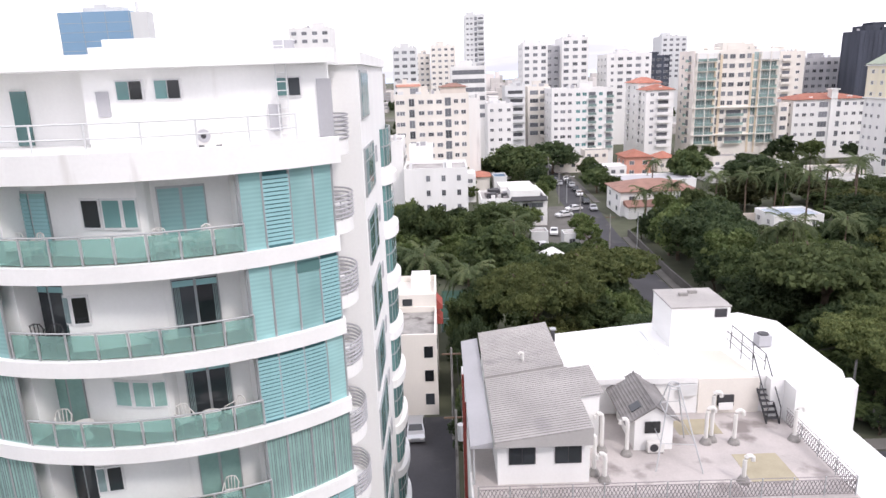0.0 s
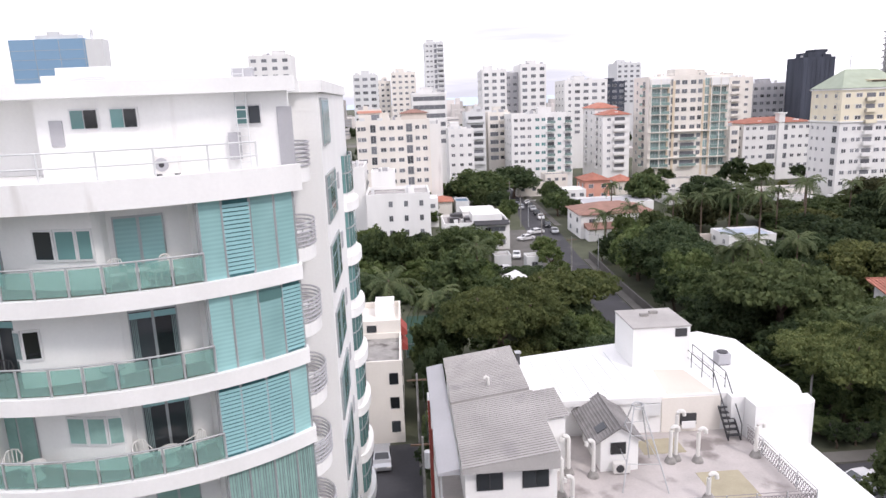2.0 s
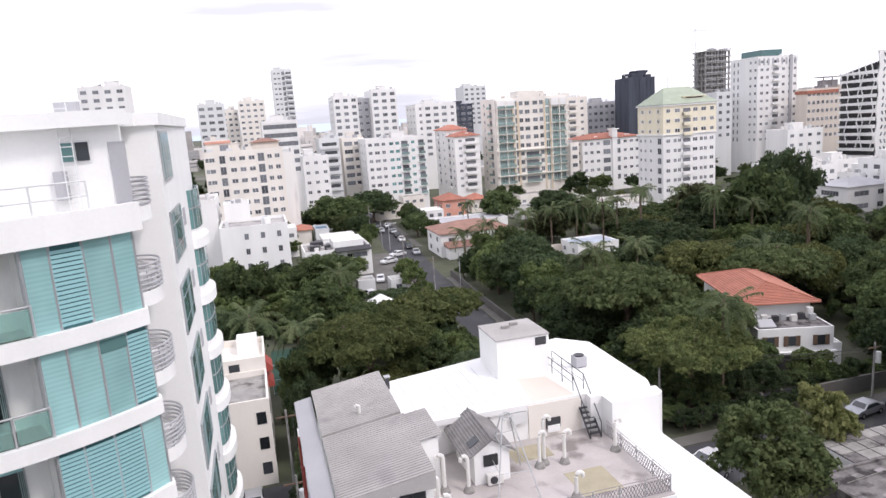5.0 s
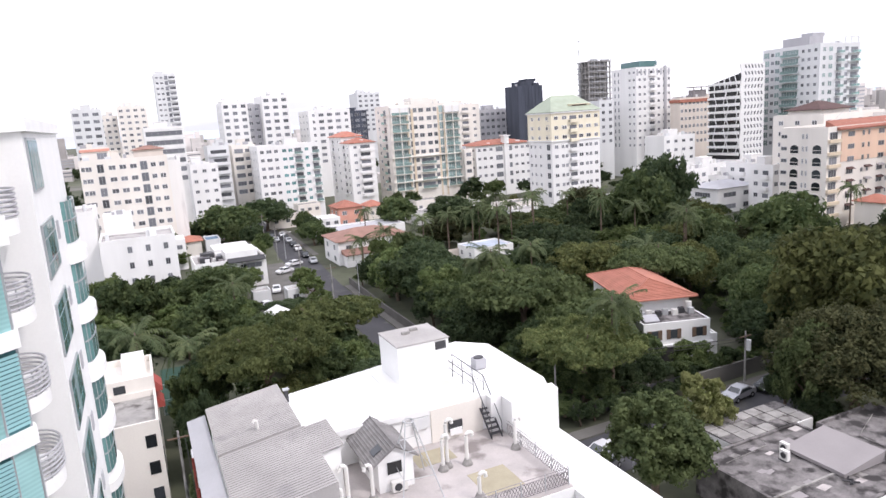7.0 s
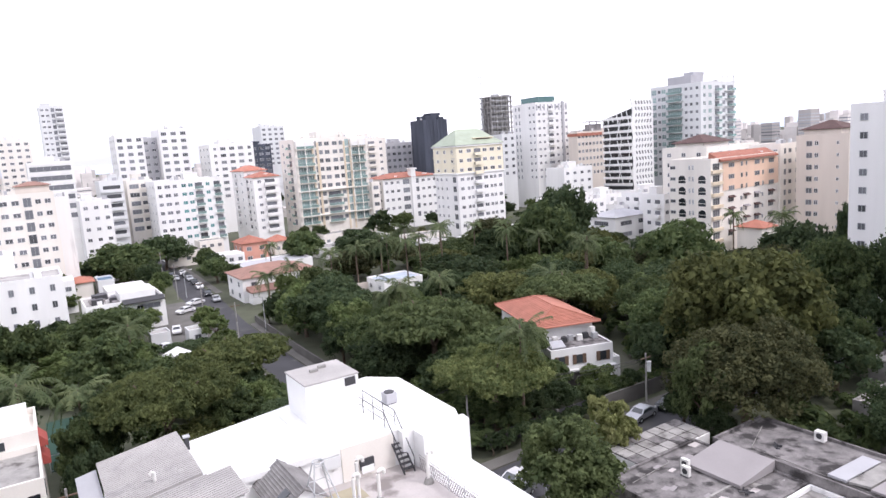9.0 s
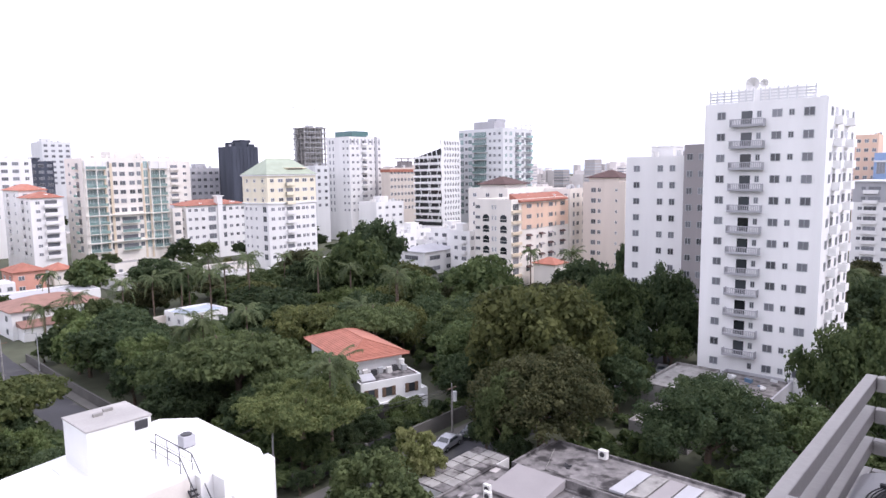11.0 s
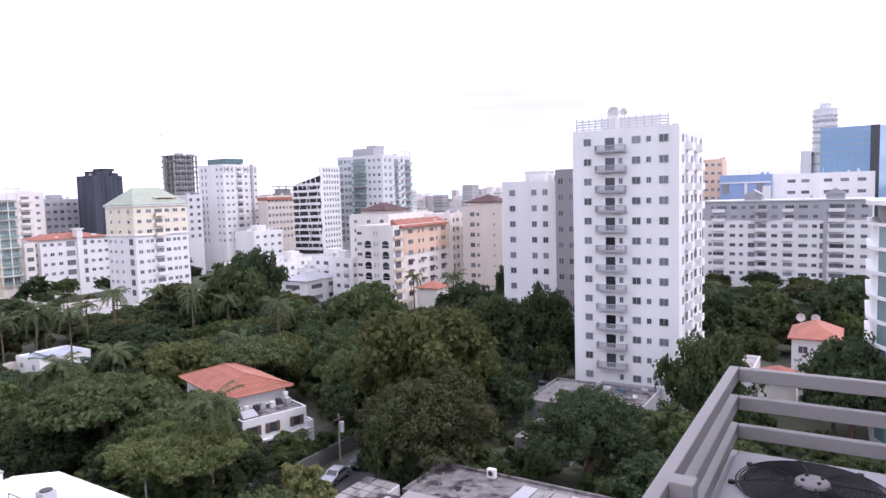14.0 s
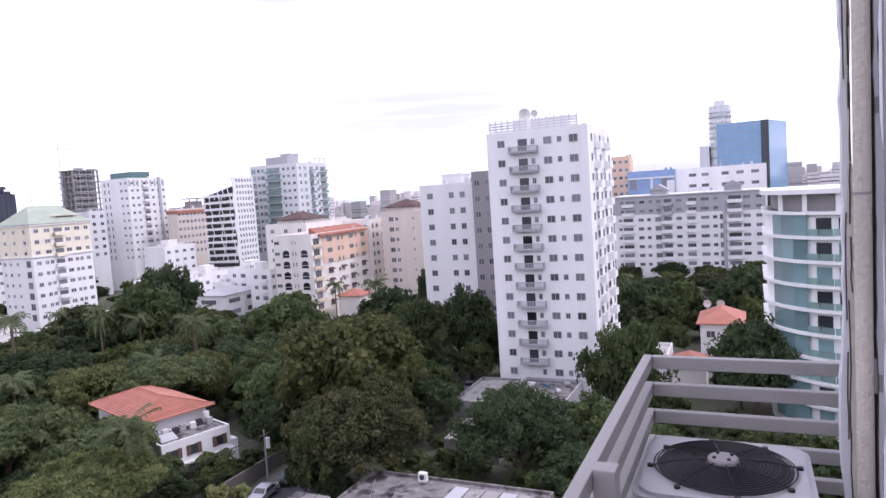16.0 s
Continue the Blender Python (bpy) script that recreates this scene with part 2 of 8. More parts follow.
RUBBER = mat("tyre_rubber", (0.02, 0.02, 0.02), 0.9, var=0.1)
DARKGAP = mat("torn_dark_edge", (0.055, 0.045, 0.045), 0.85, var=0.5, scale=9.0, fine=40)
PIPECREAM = mat("cream_pipe_paint", (0.55, 0.50, 0.43), 0.6, var=0.22, scale=6.0, fine=40, bump=0.4, stain=((0.15, 0.12, 0.115), 8.0, 0.60), streak=True)
PEEL = mat("peeling_cream_paint", (0.56, 0.52, 0.44), 0.75, var=0.12, scale=5.0, fine=30, bump=0.4, stain=((0.13, 0.10, 0.09), 9.0, 0.54), streak=True)
WALLPAINT = mat("pale_lilac_wall", (0.60, 0.59, 0.61), 0.7, var=0.06, scale=1.5, fine=25, bump=0.15, stain=((0.42, 0.40, 0.40), 1.5, 0.66), streak=True)
PVC = mat("white_pvc", (0.72, 0.71, 0.68), 0.5, var=0.06)


def leaf_mat(name, a, b2):
    m = bpy.data.materials.new(name)
    m.use_nodes = True
    n, l = m.node_tree.nodes, m.node_tree.links
    b = n["Principled BSDF"]
    b.inputs["Roughness"].default_value, b.inputs["Specular IOR Level"].default_value = 0.7, 0.1
    ge, oi, mx = n.new("ShaderNodeNewGeometry"), n.new("ShaderNodeObjectInfo"), n.new("ShaderNodeMixRGB")
    mx.inputs["Color1"].default_value, mx.inputs["Color2"].default_value = (*a, 1), (*b2, 1)
    tc, nz, am = n.new("ShaderNodeTexCoord"), n.new("ShaderNodeTexNoise"), n.new("ShaderNodeMath")
    nz.inputs["Scale"].default_value, nz.inputs["Detail"].default_value = 0.55, 2.0
    l.new(tc.outputs["Object"], nz.inputs["Vector"])
    am.operation = "MULTIPLY_ADD"
    am.use_clamp = True
    rp = n.new("ShaderNodeMapRange")
    rp.inputs["From Min"].default_value, rp.inputs["From Max"].default_value = 0.35, 0.65
    rp.inputs["To Min"].default_value, rp.inputs["To Max"].default_value = -0.25, 0.6
    l.new(nz.outputs["Fac"], rp.inputs["Value"])
    l.new(ge.outputs["Random Per Island"], am.inputs[0])
    am.inputs[1].default_value = 0.75
    l.new(rp.outputs["Result"], am.inputs[2])
    l.new(am.outputs["Value"], mx.inputs["Fac"])
    mr, hs = n.new("ShaderNodeMapRange"), n.new("ShaderNodeHueSaturation")
    mr.inputs["To Min"].default_value, mr.inputs["To Max"].default_value = 0.78, 1.22
    l.new(oi.outputs["Random"], mr.inputs["Value"])
    l.new(mr.outputs["Result"], hs.inputs["Value"])
    l.new(mx.outputs["Color"], hs.inputs["Color"])
    l.new(hs.outputs["Color"], b.inputs["Base Color"])
    tr, ms = n.new("ShaderNodeBsdfTranslucent"), n.new("ShaderNodeMixShader")
    ms.inputs["Fac"].default_value = 0.4
    l.new(hs.outputs["Color"], tr.inputs["Color"])
    l.new(b.outputs[0], ms.inputs[1])
    l.new(tr.outputs[0], ms.inputs[2])
    l.new(ms.outputs[0], n["Material Output"].inputs["Surface"])
    return m


LEAF = leaf_mat("deep_green_leaves", (0.0556, 0.084, 0.0382), (0.1232, 0.1579, 0.0647))
LEAFDARK = leaf_mat("blue_green_leaves", (0.042, 0.066, 0.034), (0.088, 0.118, 0.056))
LEAFOLIVE = leaf_mat("olive_leaves", (0.0644, 0.0897, 0.0392), (0.1359, 0.1674, 0.0711))
LEAFLIGHT = leaf_mat("light_green_leaves", (0.0959, 0.137, 0.0501), (0.1646, 0.2041, 0.0809))
LEAFYELLOW = leaf_mat("yellow_green_leaves", (0.15, 0.175, 0.06), (0.29, 0.30, 0.13))
LEAFMANGO = leaf_mat("mango_leaves", (0.0454, 0.0552, 0.0275), (0.1154, 0.1171, 0.0551))
LEAFRAIN = leaf_mat("rain_tree_leaves", (0.078, 0.104, 0.042), (0.170, 0.194, 0.074))
LEAFDOME = leaf_mat("golden_green_leaves", (0.072, 0.088, 0.036), (0.160, 0.172, 0.064))
PALMLEAF = leaf_mat("palm_fronds", (0.0784, 0.1099, 0.0547), (0.1477, 0.1753, 0.0845))


# ---- mesh building ----
class Geo:
    """Collects boxes, tubes and faces, then makes one mesh of them."""

    def __init__(self):
        self.v, self.f, self.m = [], [], []

    def face(self, pts, mi=0):
        k = len(self.v)
        self.v += [tuple(p) for p in pts]
        self.f.append(tuple(range(k, k + len(pts))))
        self.m.append(mi)
        return self

    def box(self, x0, x1, y0, y1, z0, z1, mi=0):
        k = len(self.v)
        self.v += [(x, y, z) for z in (z0, z1) for x, y in ((x0, y0), (x1, y0), (x1, y1), (x0, y1))]
        self.f += [(k, k + 3, k + 2, k + 1), (k + 4, k + 5, k + 6, k + 7)] + [(k + i, k + (i + 1) % 4, k + 4 + (i + 1) % 4, k + 4 + i) for i in range(4)]
        self.m += [mi] * 6
        return self

    def parapet_box(self, x0, x1, y0, y1, z0, zr, z1, t):
        """A body whose flat roof at zr lies behind a parapet up to z1, all in one piece."""
        k = len(self.v)
        o, i = ((x0, y0), (x1, y0), (x1, y1), (x0, y1)), ((x0 + t, y0 + t), (x1 - t, y0 + t), (x1 - t, y1 - t), (x0 + t, y1 - t))
        self.v += [(x, y, z0) for x, y in o] + [(x, y, z1) for x, y in o] + [(x, y, z1) for x, y in i] + [(x, y, zr) for x, y in i]
        self.f += [(k + 3, k + 2, k + 1, k), (k + 12, k + 13, k + 14, k + 15)]
        for a in range(4):
            b = (a + 1) % 4
            self.f += [(k + a, k + b, k + 4 + b, k + 4 + a), (k + 4 + a, k + 4 + b, k + 8 + b, k + 8 + a), (k + 8 + a, k + 8 + b, k + 12 + b, k + 12 + a)]
        self.m += [0] * 14
        return self

    def prism(self, ring, z0, z1, mi=0, top=None, tops=None):
        """A plan outline (anticlockwise) raised from z0 to z1; top: material of the upper face; tops: heights of its own."""
        k, n = len(self.v), len(ring)
        self.v += [(x, y, z0) for x, y in ring] + [(x, y, tops[i] if tops else z1) for i, (x, y) in enumerate(ring)]
        self.f += [tuple(range(k + n - 1, k - 1, -1)), tuple(range(k + n, k + 2 * n))]
        self.m += [mi, mi if top is None else top]
        for i in range(n):
            self.f.append((k + i, k + (i + 1) % n, k + n + (i + 1) % n, k + n + i))
            self.m.append(mi)
        return self

    def tube(self, pts, r, sides=8, mi=0, taper=None):
        pts = [Vector(p) for p in pts]
        rings = []
        for i, p in enumerate(pts):
            d = (pts[min(i + 1, len(pts) - 1)] - pts[max(i - 1, 0)]).normalized()
            a = d.cross(Vector((0, 0, 1)) if abs(d.z) < 0.9 else Vector((1, 0, 0))).normalized()
            b = d.cross(a)
            rr = r if taper is None else r + (taper - r) * i / (len(pts) - 1)
            k = len(self.v)
            self.v += [tuple(p + (a * math.cos(2 * math.pi * s / sides) + b * math.sin(2 * math.pi * s / sides)) * rr) for s in range(sides)]
            rings.append(k)
        for k0, k1 in zip(rings, rings[1:]):
            for s in range(sides):
                self.f.append((k0 + s, k0 + (s + 1) % sides, k1 + (s + 1) % sides, k1 + s))
                self.m.append(mi)
        self.f += [tuple(rings[0] + s for s in range(sides)), tuple(rings[-1] + s for s in reversed(range(sides)))]
        self.m += [mi, mi]
        return self

    def mesh(self, name, mats, smooth=False):
        me = bpy.data.meshes.new(name)
        me.from_pydata(self.v, [], self.f)
        for m in mats if isinstance(mats, (list, tuple)) else [mats]:
            me.materials.append(m)
        me.polygons.foreach_set("material_index", self.m)
        if smooth:
            me.polygons.foreach_set("use_smooth", [True] * len(self.f))
        me.validate()
        bm = bmesh.new()
        bm.from_mesh(me)
        bmesh.ops.recalc_face_normals(bm, faces=bm.faces)
        bm.to_mesh(me)
        bm.free()
        return me


def put(name, me, parent=None, m=None, label=""):
    ob = new(name, me)
    ob.parent = parent
    if m is not None:
        ob.matrix_basis = m
    return tagged(ob, label=label)


def part(name, geo, mats, parent, label="", smooth=False):
    return put(name, geo.mesh(name, mats, smooth), parent, None, label)


def thing(name, x, y, z, label, category, group="", kind="", rz=0):
    ob = new(name)
    ob.matrix_basis = pose(x, y, z, 0, 0, rz)
    return tagged(ob, label, category, group, kind)


def bevelled(geo, name, mats, width, parent=None, label="", segments=2):
    me = geo.mesh(name, mats)
    bm = bmesh.new()
    bm.from_mesh(me)
    bmesh.ops.remove_doubles(bm, verts=bm.verts, dist=1e-5)
    bmesh.ops.bevel(bm, geom=list(bm.edges), offset=width, segments=segments, affect="EDGES", profile=0.6)
    bm.to_mesh(me)
    bm.free()
    return put(name, me, parent, None, label)


# ---- ground, roads ----
g = Geo()
g.face([(-4500, -4500, 0), (4500, -4500, 0), (4500, 4500, 0), (-4500, 4500, 0)])
tagged(put("ground", g.mesh("ground", SOIL)), "dry grass and bare city ground between the plots", "ground", kind="structure")


def flat(name, label, ring, z, m, kind="structure"):
    g = Geo().prism(ring, -0.3, z, 0)
    return tagged(put(name, g.mesh(name, m)), label, name.split("_")[0], kind=kind)


def rect(x0, x1, y0, y1):
    return [(x0, y0), (x1, y0), (x1, y1), (x0, y1)]


flat("road_avenue", "grey asphalt avenue running away between trees and houses", [(29.8, 60), (35.4, 60), (36.1, 110), (37.4, 140), (39.4, 165), (40.6, 215), (46, 330), (40.5, 330), (36.4, 217), (32.2, 181), (31.3, 150), (30.7, 119), (30.2, 90)], 0.02, ASPHALT)
flat("road_cross", "grey asphalt side street with parked cars", rect(22, 140, 46.5, 53.5), 0.024, ASPHALT)
flat("road_lane", "narrow asphalt lane between two buildings", rect(-6.2, 0.6, 20, 62.5), 0.022, ASPHALT)
flat("road_corner", "asphalt forecourt beside the avenue", rect(18.4, 31.6, 124, 172), 0.026, PAVE)
for i, r in enumerate(([(35.6, 62), (36.9, 62), (37.6, 110), (38.7, 136), (37.4, 136), (36.2, 110)], rect(28.2, 29.6, 62, 112), rect(22, 140, 53.6, 55.4), [(40.3, 175), (42.0, 175), (47.6, 320), (45.8, 320)])):
    flat("pavement_%d" % (i + 1), "raised concrete pavement with a kerb", r, 0.16, PAVE)


# ---- windows and balconies of the city blocks ----
def window_mesh(w, h, frame=None, pane=None, mull=1):
    """A framed window in one piece: proud frame and mullions, panes set back."""
    t = 0.07
    xs = [-w / 2]
    for i in range(mull + 1):
        c0 = -w / 2 + (w - t) * i / (mull + 1)
        c1 = -w / 2 + (w - t) * (i + 1) / (mull + 1)
        xs += [c0 + t, c1]
    xs.append(w / 2)
    zs = [0, t, h - t, h]
    g, idx = Geo(), {}

    def vert(x, y, z):
        key = (round(x, 4), round(y, 4), round(z, 4))
        if key not in idx:
            idx[key] = len(g.v)
            g.v.append(key)
        return idx[key]

    def quad(p, mi):
        g.f.append(tuple(vert(*q) for q in p))
        g.m.append(mi)

    for i in range(len(xs) - 1):
        for j in range(3):
            x0, x1, z0, z1 = xs[i], xs[i + 1], zs[j], zs[j + 1]
            if i % 2 == 1 and j == 1:
                quad([(x0, -0.02, z0), (x1, -0.02, z0), (x1, -0.02, z1), (x0, -0.02, z1)], 1)
                quad([(x0, -0.08, z0), (x1, -0.08, z0), (x1, -0.02, z0), (x0, -0.02, z0)], 0)
                quad([(x0, -0.02, z1), (x1, -0.02, z1), (x1, -0.08, z1), (x0, -0.08, z1)], 0)
                quad([(x0, -0.08, z0), (x0, -0.02, z0), (x0, -0.02, z1), (x0, -0.08, z1)], 0)
                quad([(x1, -0.02, z0), (x1, -0.08, z0), (x1, -0.08, z1), (x1, -0.02, z1)], 0)
            else:
                quad([(x0, -0.08, z0), (x1, -0.08, z0), (x1, -0.08, z1), (x0, -0.08, z1)], 0)
    for i in range(len(xs) - 1):
        quad([(xs[i], 0, 0), (xs[i + 1], 0, 0), (xs[i + 1], -0.08, 0), (xs[i], -0.08, 0)], 0)
        quad([(xs[i], -0.08, h), (xs[i + 1], -0.08, h), (xs[i + 1], 0, h), (xs[i], 0, h)], 0)
    for j in range(3):
        quad([(-w / 2, 0, zs[j]), (-w / 2, -0.08, zs[j]), (-w / 2, -0.08, zs[j + 1]), (-w / 2, 0, zs[j + 1])], 0)
        quad([(w / 2, -0.08, zs[j]), (w / 2, 0, zs[j]), (w / 2, 0, zs[j + 1]), (w / 2, -0.08, zs[j + 1])], 0)
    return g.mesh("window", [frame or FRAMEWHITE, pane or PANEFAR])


def balcony_mesh(w, depth, rail="solid", wall=None, slab=None):
    """Slab, front and side guards of a balcony; its origin is at floor height on the wall's face."""
    wall = wall or WHITE2
    g = Geo()
    g.box(-w / 2, w / 2, -depth, 0, -0.16, 0, 0)
    if rail != "glass":
        g = Geo().parapet_box(-w / 2, w / 2, -depth, 0.0, -0.16, 0.0, 0.95, 0.12)
    else:
        g.box(-w / 2, w / 2, -depth + 0.02, -depth + 0.05, 0.05, 0.95, 1)
        g.box(-w / 2, w / 2, -depth, -depth + 0.07, 0.95, 1.02, 2)
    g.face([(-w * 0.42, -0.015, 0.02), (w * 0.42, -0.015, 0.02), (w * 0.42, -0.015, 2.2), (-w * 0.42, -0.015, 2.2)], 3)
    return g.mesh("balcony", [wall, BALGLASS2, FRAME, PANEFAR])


MESHES = {}


def cached(key, make):
    if key not in MESHES:
        MESHES[key] = make()
    return MESHES[key]


def facade(root, side, length, off, floors, pitch, z0, cols, wall):
    """Windows ('w'), green windows ('g'), balconies ('b' solid, 'l' glazed, 'r' railed) on one side of a block.
    side: 'S' faces -y, 'W' faces -x, 'E' faces +x; cols: (place along the side 0..1 from the viewer's left, width, height, kind)."""
    turn = {"S": 0, "W": -90, "E": 90}[side]
    sx, sy = root["size"]
    for fl in floors:
        for u, w, h, kind in cols:
            z = z0 + fl * pitch
            if kind in "wgkmc":
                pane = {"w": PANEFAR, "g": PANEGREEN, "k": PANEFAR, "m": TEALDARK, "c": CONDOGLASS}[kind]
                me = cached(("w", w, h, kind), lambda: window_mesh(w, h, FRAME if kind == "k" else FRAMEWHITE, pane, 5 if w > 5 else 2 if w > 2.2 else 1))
                zz = z + max(0.15, (pitch - h) * 0.55)
                nm = "window"
            else:
                me = cached(("b", w, h, kind, wall.name), lambda: balcony_mesh(w, h, {"b": "solid", "l": "glass", "r": "solid"}[kind], SILVER if kind == "r" else wall))
                zz, nm = z + 0.1, "balcony"
            along = (u - 0.5) * length
            x, y = {"S": (along, -sy / 2), "W": (-sx / 2, -along), "E": (sx / 2, along)}[side]
            put(nm, me, root, pose(x, y, zz, 0, 0, turn))


def block(name, label, x0, x1, y0, y1, top, fl, wall, S=(), W=(), E=(), parapet=0.8, rooms=True, z0=0.0, skip=1, bands=None, roof=None, group="city buildings", base=None, category="building"):
    """A city block: body, parapet, roof slab, floor bands, roof rooms and its windows."""
    sx, sy = x1 - x0, y1 - y0
    root = thing(name, (x0 + x1) / 2, (y0 + y1) / 2, z0, label, category, group)
    root["size"] = (sx, sy)
    h = top - z0 - parapet
    t = 0.25
    g = Geo().parapet_box(-sx / 2, sx / 2, -sy / 2, sy / 2, -0.3 if z0 == 0 else 0, h, h + parapet, t)
    part("wall", g, wall, root)
    part("roof", Geo().box(-sx / 2 + t, sx / 2 - t, -sy / 2 + t, sy / 2 - t, h, h + 0.12), roof or ROOFGREY, root)
    pitch = h / fl
    if bands:
        for k in range(1, fl + 1):
            part("floor_band", Geo().box(-sx / 2 - 0.12, sx / 2 + 0.12, -sy / 2 - 0.12, sy / 2 + 0.12, k * pitch - 0.2, k * pitch + 0.08), bands, root)
    if rooms:
        rng = random.Random(name + str(x0))
        rw, rd = min(5.0, sx * 0.35), min(4.5, sy * 0.35)
        cx, cy = rng.uniform(-0.2, 0.2) * sx, rng.uniform(-0.1, 0.2) * sy
        part("roof_room", Geo().box(cx - rw / 2, cx + rw / 2, cy - rd / 2, cy + rd / 2, h + 0.12, h + 2.7).box(cx - rw / 2 - 0.15, cx + rw / 2 + 0.15, cy - rd / 2 - 0.15, cy + rd / 2 + 0.15, h + 2.7, h + 2.9), wall, root)
        for k in range(2):
            tx = cx + (rw / 2 + 1.2 + k * 1.6) * (1 if rng.random() < 0.5 else -1)
            if abs(tx) < sx / 2 - 0.9:
                part("water_tank", Geo().tube([(tx, cy, h + 0.1), (tx, cy, h + 1.5), (tx, cy, h + 1.75)], 0.6, 10, 0), PVC, root)
    rng = random.Random(name + str(y0) + str(x1))
    for k in range(4):
        ax, ay = rng.uniform(-0.42, 0.42) * sx, rng.uniform(-0.44, -0.1) * sy
        aw, ah = rng.uniform(0.5, 1.6), rng.uniform(1.0, 2.0)
        part("roof_unit", Geo().box(ax - aw / 2, ax + aw / 2, ay - 0.4, ay + 0.4, h + 0.1, h + parapet + ah * 0.6), rng.choice((SILVER, GREY, wall)), root)
    if sx > 9 and z0 == 0 and top > 20:
        part("roof_mast", Geo().tube([(rng.uniform(-0.3, 0.3) * sx, 0, h), (0, 0, h + rng.uniform(3, 5))], 0.06, 4), METAL, root)
    fl_range = range(skip, fl)
    for side, cols, ln in (("S", S, sx), ("W", W, sy), ("E", E, sy)):
        if cols:
            facade(root, side, ln, 0, fl_range, pitch, 0, cols, wall)
    return root


def row(n, w, h, kind="w", a=0.0, b=1.0):
    return [(a + (b - a) * (i + 0.5) / n, w, h, kind) for i in range(n)]


def hip_roof(root, sx, sy, z, rise, m, over=0.4, ridge=None, name="roof", cx=0, cy=0):
    """A hipped roof with eaves over a plan of sx by sy."""
    a, b = sx / 2 + over, sy / 2 + over
    rl = ridge if ridge is not None else max(0.0, (a - b))
    g = Geo()
    c = [(cx - a, cy - b, z), (cx + a, cy - b, z), (cx + a, cy + b, z), (cx - a, cy + b, z)]
    if a >= b:
        r = [(cx - rl, cy, z + rise), (cx + rl, cy, z + rise)]
        g.face([c[0], c[1], r[1], r[0]]).face([c[1], c[2], r[1]]).face([c[2], c[3], r[0], r[1]]).face([c[3], c[0], r[0]])
    else:
        rl = ridge if ridge is not None else b - a
        r = [(cx, cy - rl, z + rise), (cx, cy + rl, z + rise)]
        g.face([c[0], c[1], r[0]]).face([c[1], c[2], r[1], r[0]]).face([c[2], c[3], r[1]]).face([c[3], c[0], r[0], r[1]])
    g.box(cx - a, cx + a, cy - b, cy + b, z - 0.18, z - 0.004)
    return part(name, g, m, root)


# ---- far and middle city ----
# tall pale tower on the skyline
block("residential_tower", "tall pale slender residential tower with stacked balconies", 18.6, 31, 449, 465, 71, 22, SILVER, S=[(0.14, 1.6, 1.2, "w"), (0.34, 1.6, 1.2, "w"), (0.56, 1.8, 2.2, "k"), (0.82, 4.0, 1.0, "b")], skip=11)
block("apartment_block", "grey-white apartment block with wide windows", -21, -9.5, 330, 345, 47.5, 15, SILVER, S=row(3, 2.4, 1.4, "k"), skip=7)
block("apartment_block", "pale stepped apartment block on the skyline", -3.5, 10.5, 390, 405, 50.5, 16, CREAM, S=row(4, 1.8, 1.3), skip=8)
block("apartment_block", "pale apartment block on the skyline", -13, -4, 400, 412, 46.5, 15, CREAM, S=row(3, 1.6, 1.3), skip=8)
block("office_building", "white office building with dark glass bands", 5.2, 19.0, 270, 288, 37.4, 11, WHITE2, S=[(0.5, 12.6, 1.7, "k")], skip=5, bands=WHITE2)
block("apartment_block", "cream seven-storey apartment block with dark window columns", -12.8, 8.8, 200, 216, 29.0, 9, CREAM, S=[(0.04, 0.9, 1.2, "w"), (0.1, 1.5, 1.2, "w"), (0.23, 1.6, 2.2, "k"), (0.36, 1.7, 1.2, "w"), (0.48, 1.7, 1.2, "w"), (0.6, 1.7, 1.2, "w"), (0.72, 1.8, 2.3, "k"), (0.83, 1.3, 1.2, "w"), (0.93, 1.4, 1.2, "w")], skip=3)
sb_ = block("penthouse_storey", "set-back penthouse storey with a brown-red fascia", -12.0, -5.4, 203, 212, 32.2, 1, CREAM, S=[(0.75, 2.4, 1.6, "k")], skip=0, rooms=False, z0=28.25, category="roof room")
part("fascia", Geo().box(-3.6, 3.6, -4.8, -4.5, 2.9, 3.6), PINK, sb_)
sb2 = thing("roof_pavilion", 4.4, 207, 28.25, "low roof room under a brown sheet roof", "roof room")
part("wall", Geo().box(-3.8, 3.8, -3, 3, 0, 2.4), BEIGE, sb2)
hip_roof(sb2, 7.6, 6, 2.6, 1.0, BROWNTILE, 0.5)
block("stair_tower", "plain white side wing of an apartment block", 9.0, 12.6, 209, 220, 27.2, 8, WHITE2, rooms=False)
block("apartment_block", "white narrow apartment block with small windows", 16.8, 25.6, 235, 248, 24.3, 7, WHITE2, S=row(3, 1.3, 1.1), skip=2)
block("apartment_block", "grey apartment block with long balcony strips", 25.4, 33.0, 260, 274, 29.4, 9, SILVER, S=[(0.5, 6.6, 1.2, "b")], skip=3)
block("apartment_block", "white apartment block with dark balcony recesses", 35.0, 43.8, 268, 284, 28.8, 9, CREAM, S=[(0.28, 3.2, 1.6, "k"), (0.74, 4.0, 1.2, "b")], skip=3)
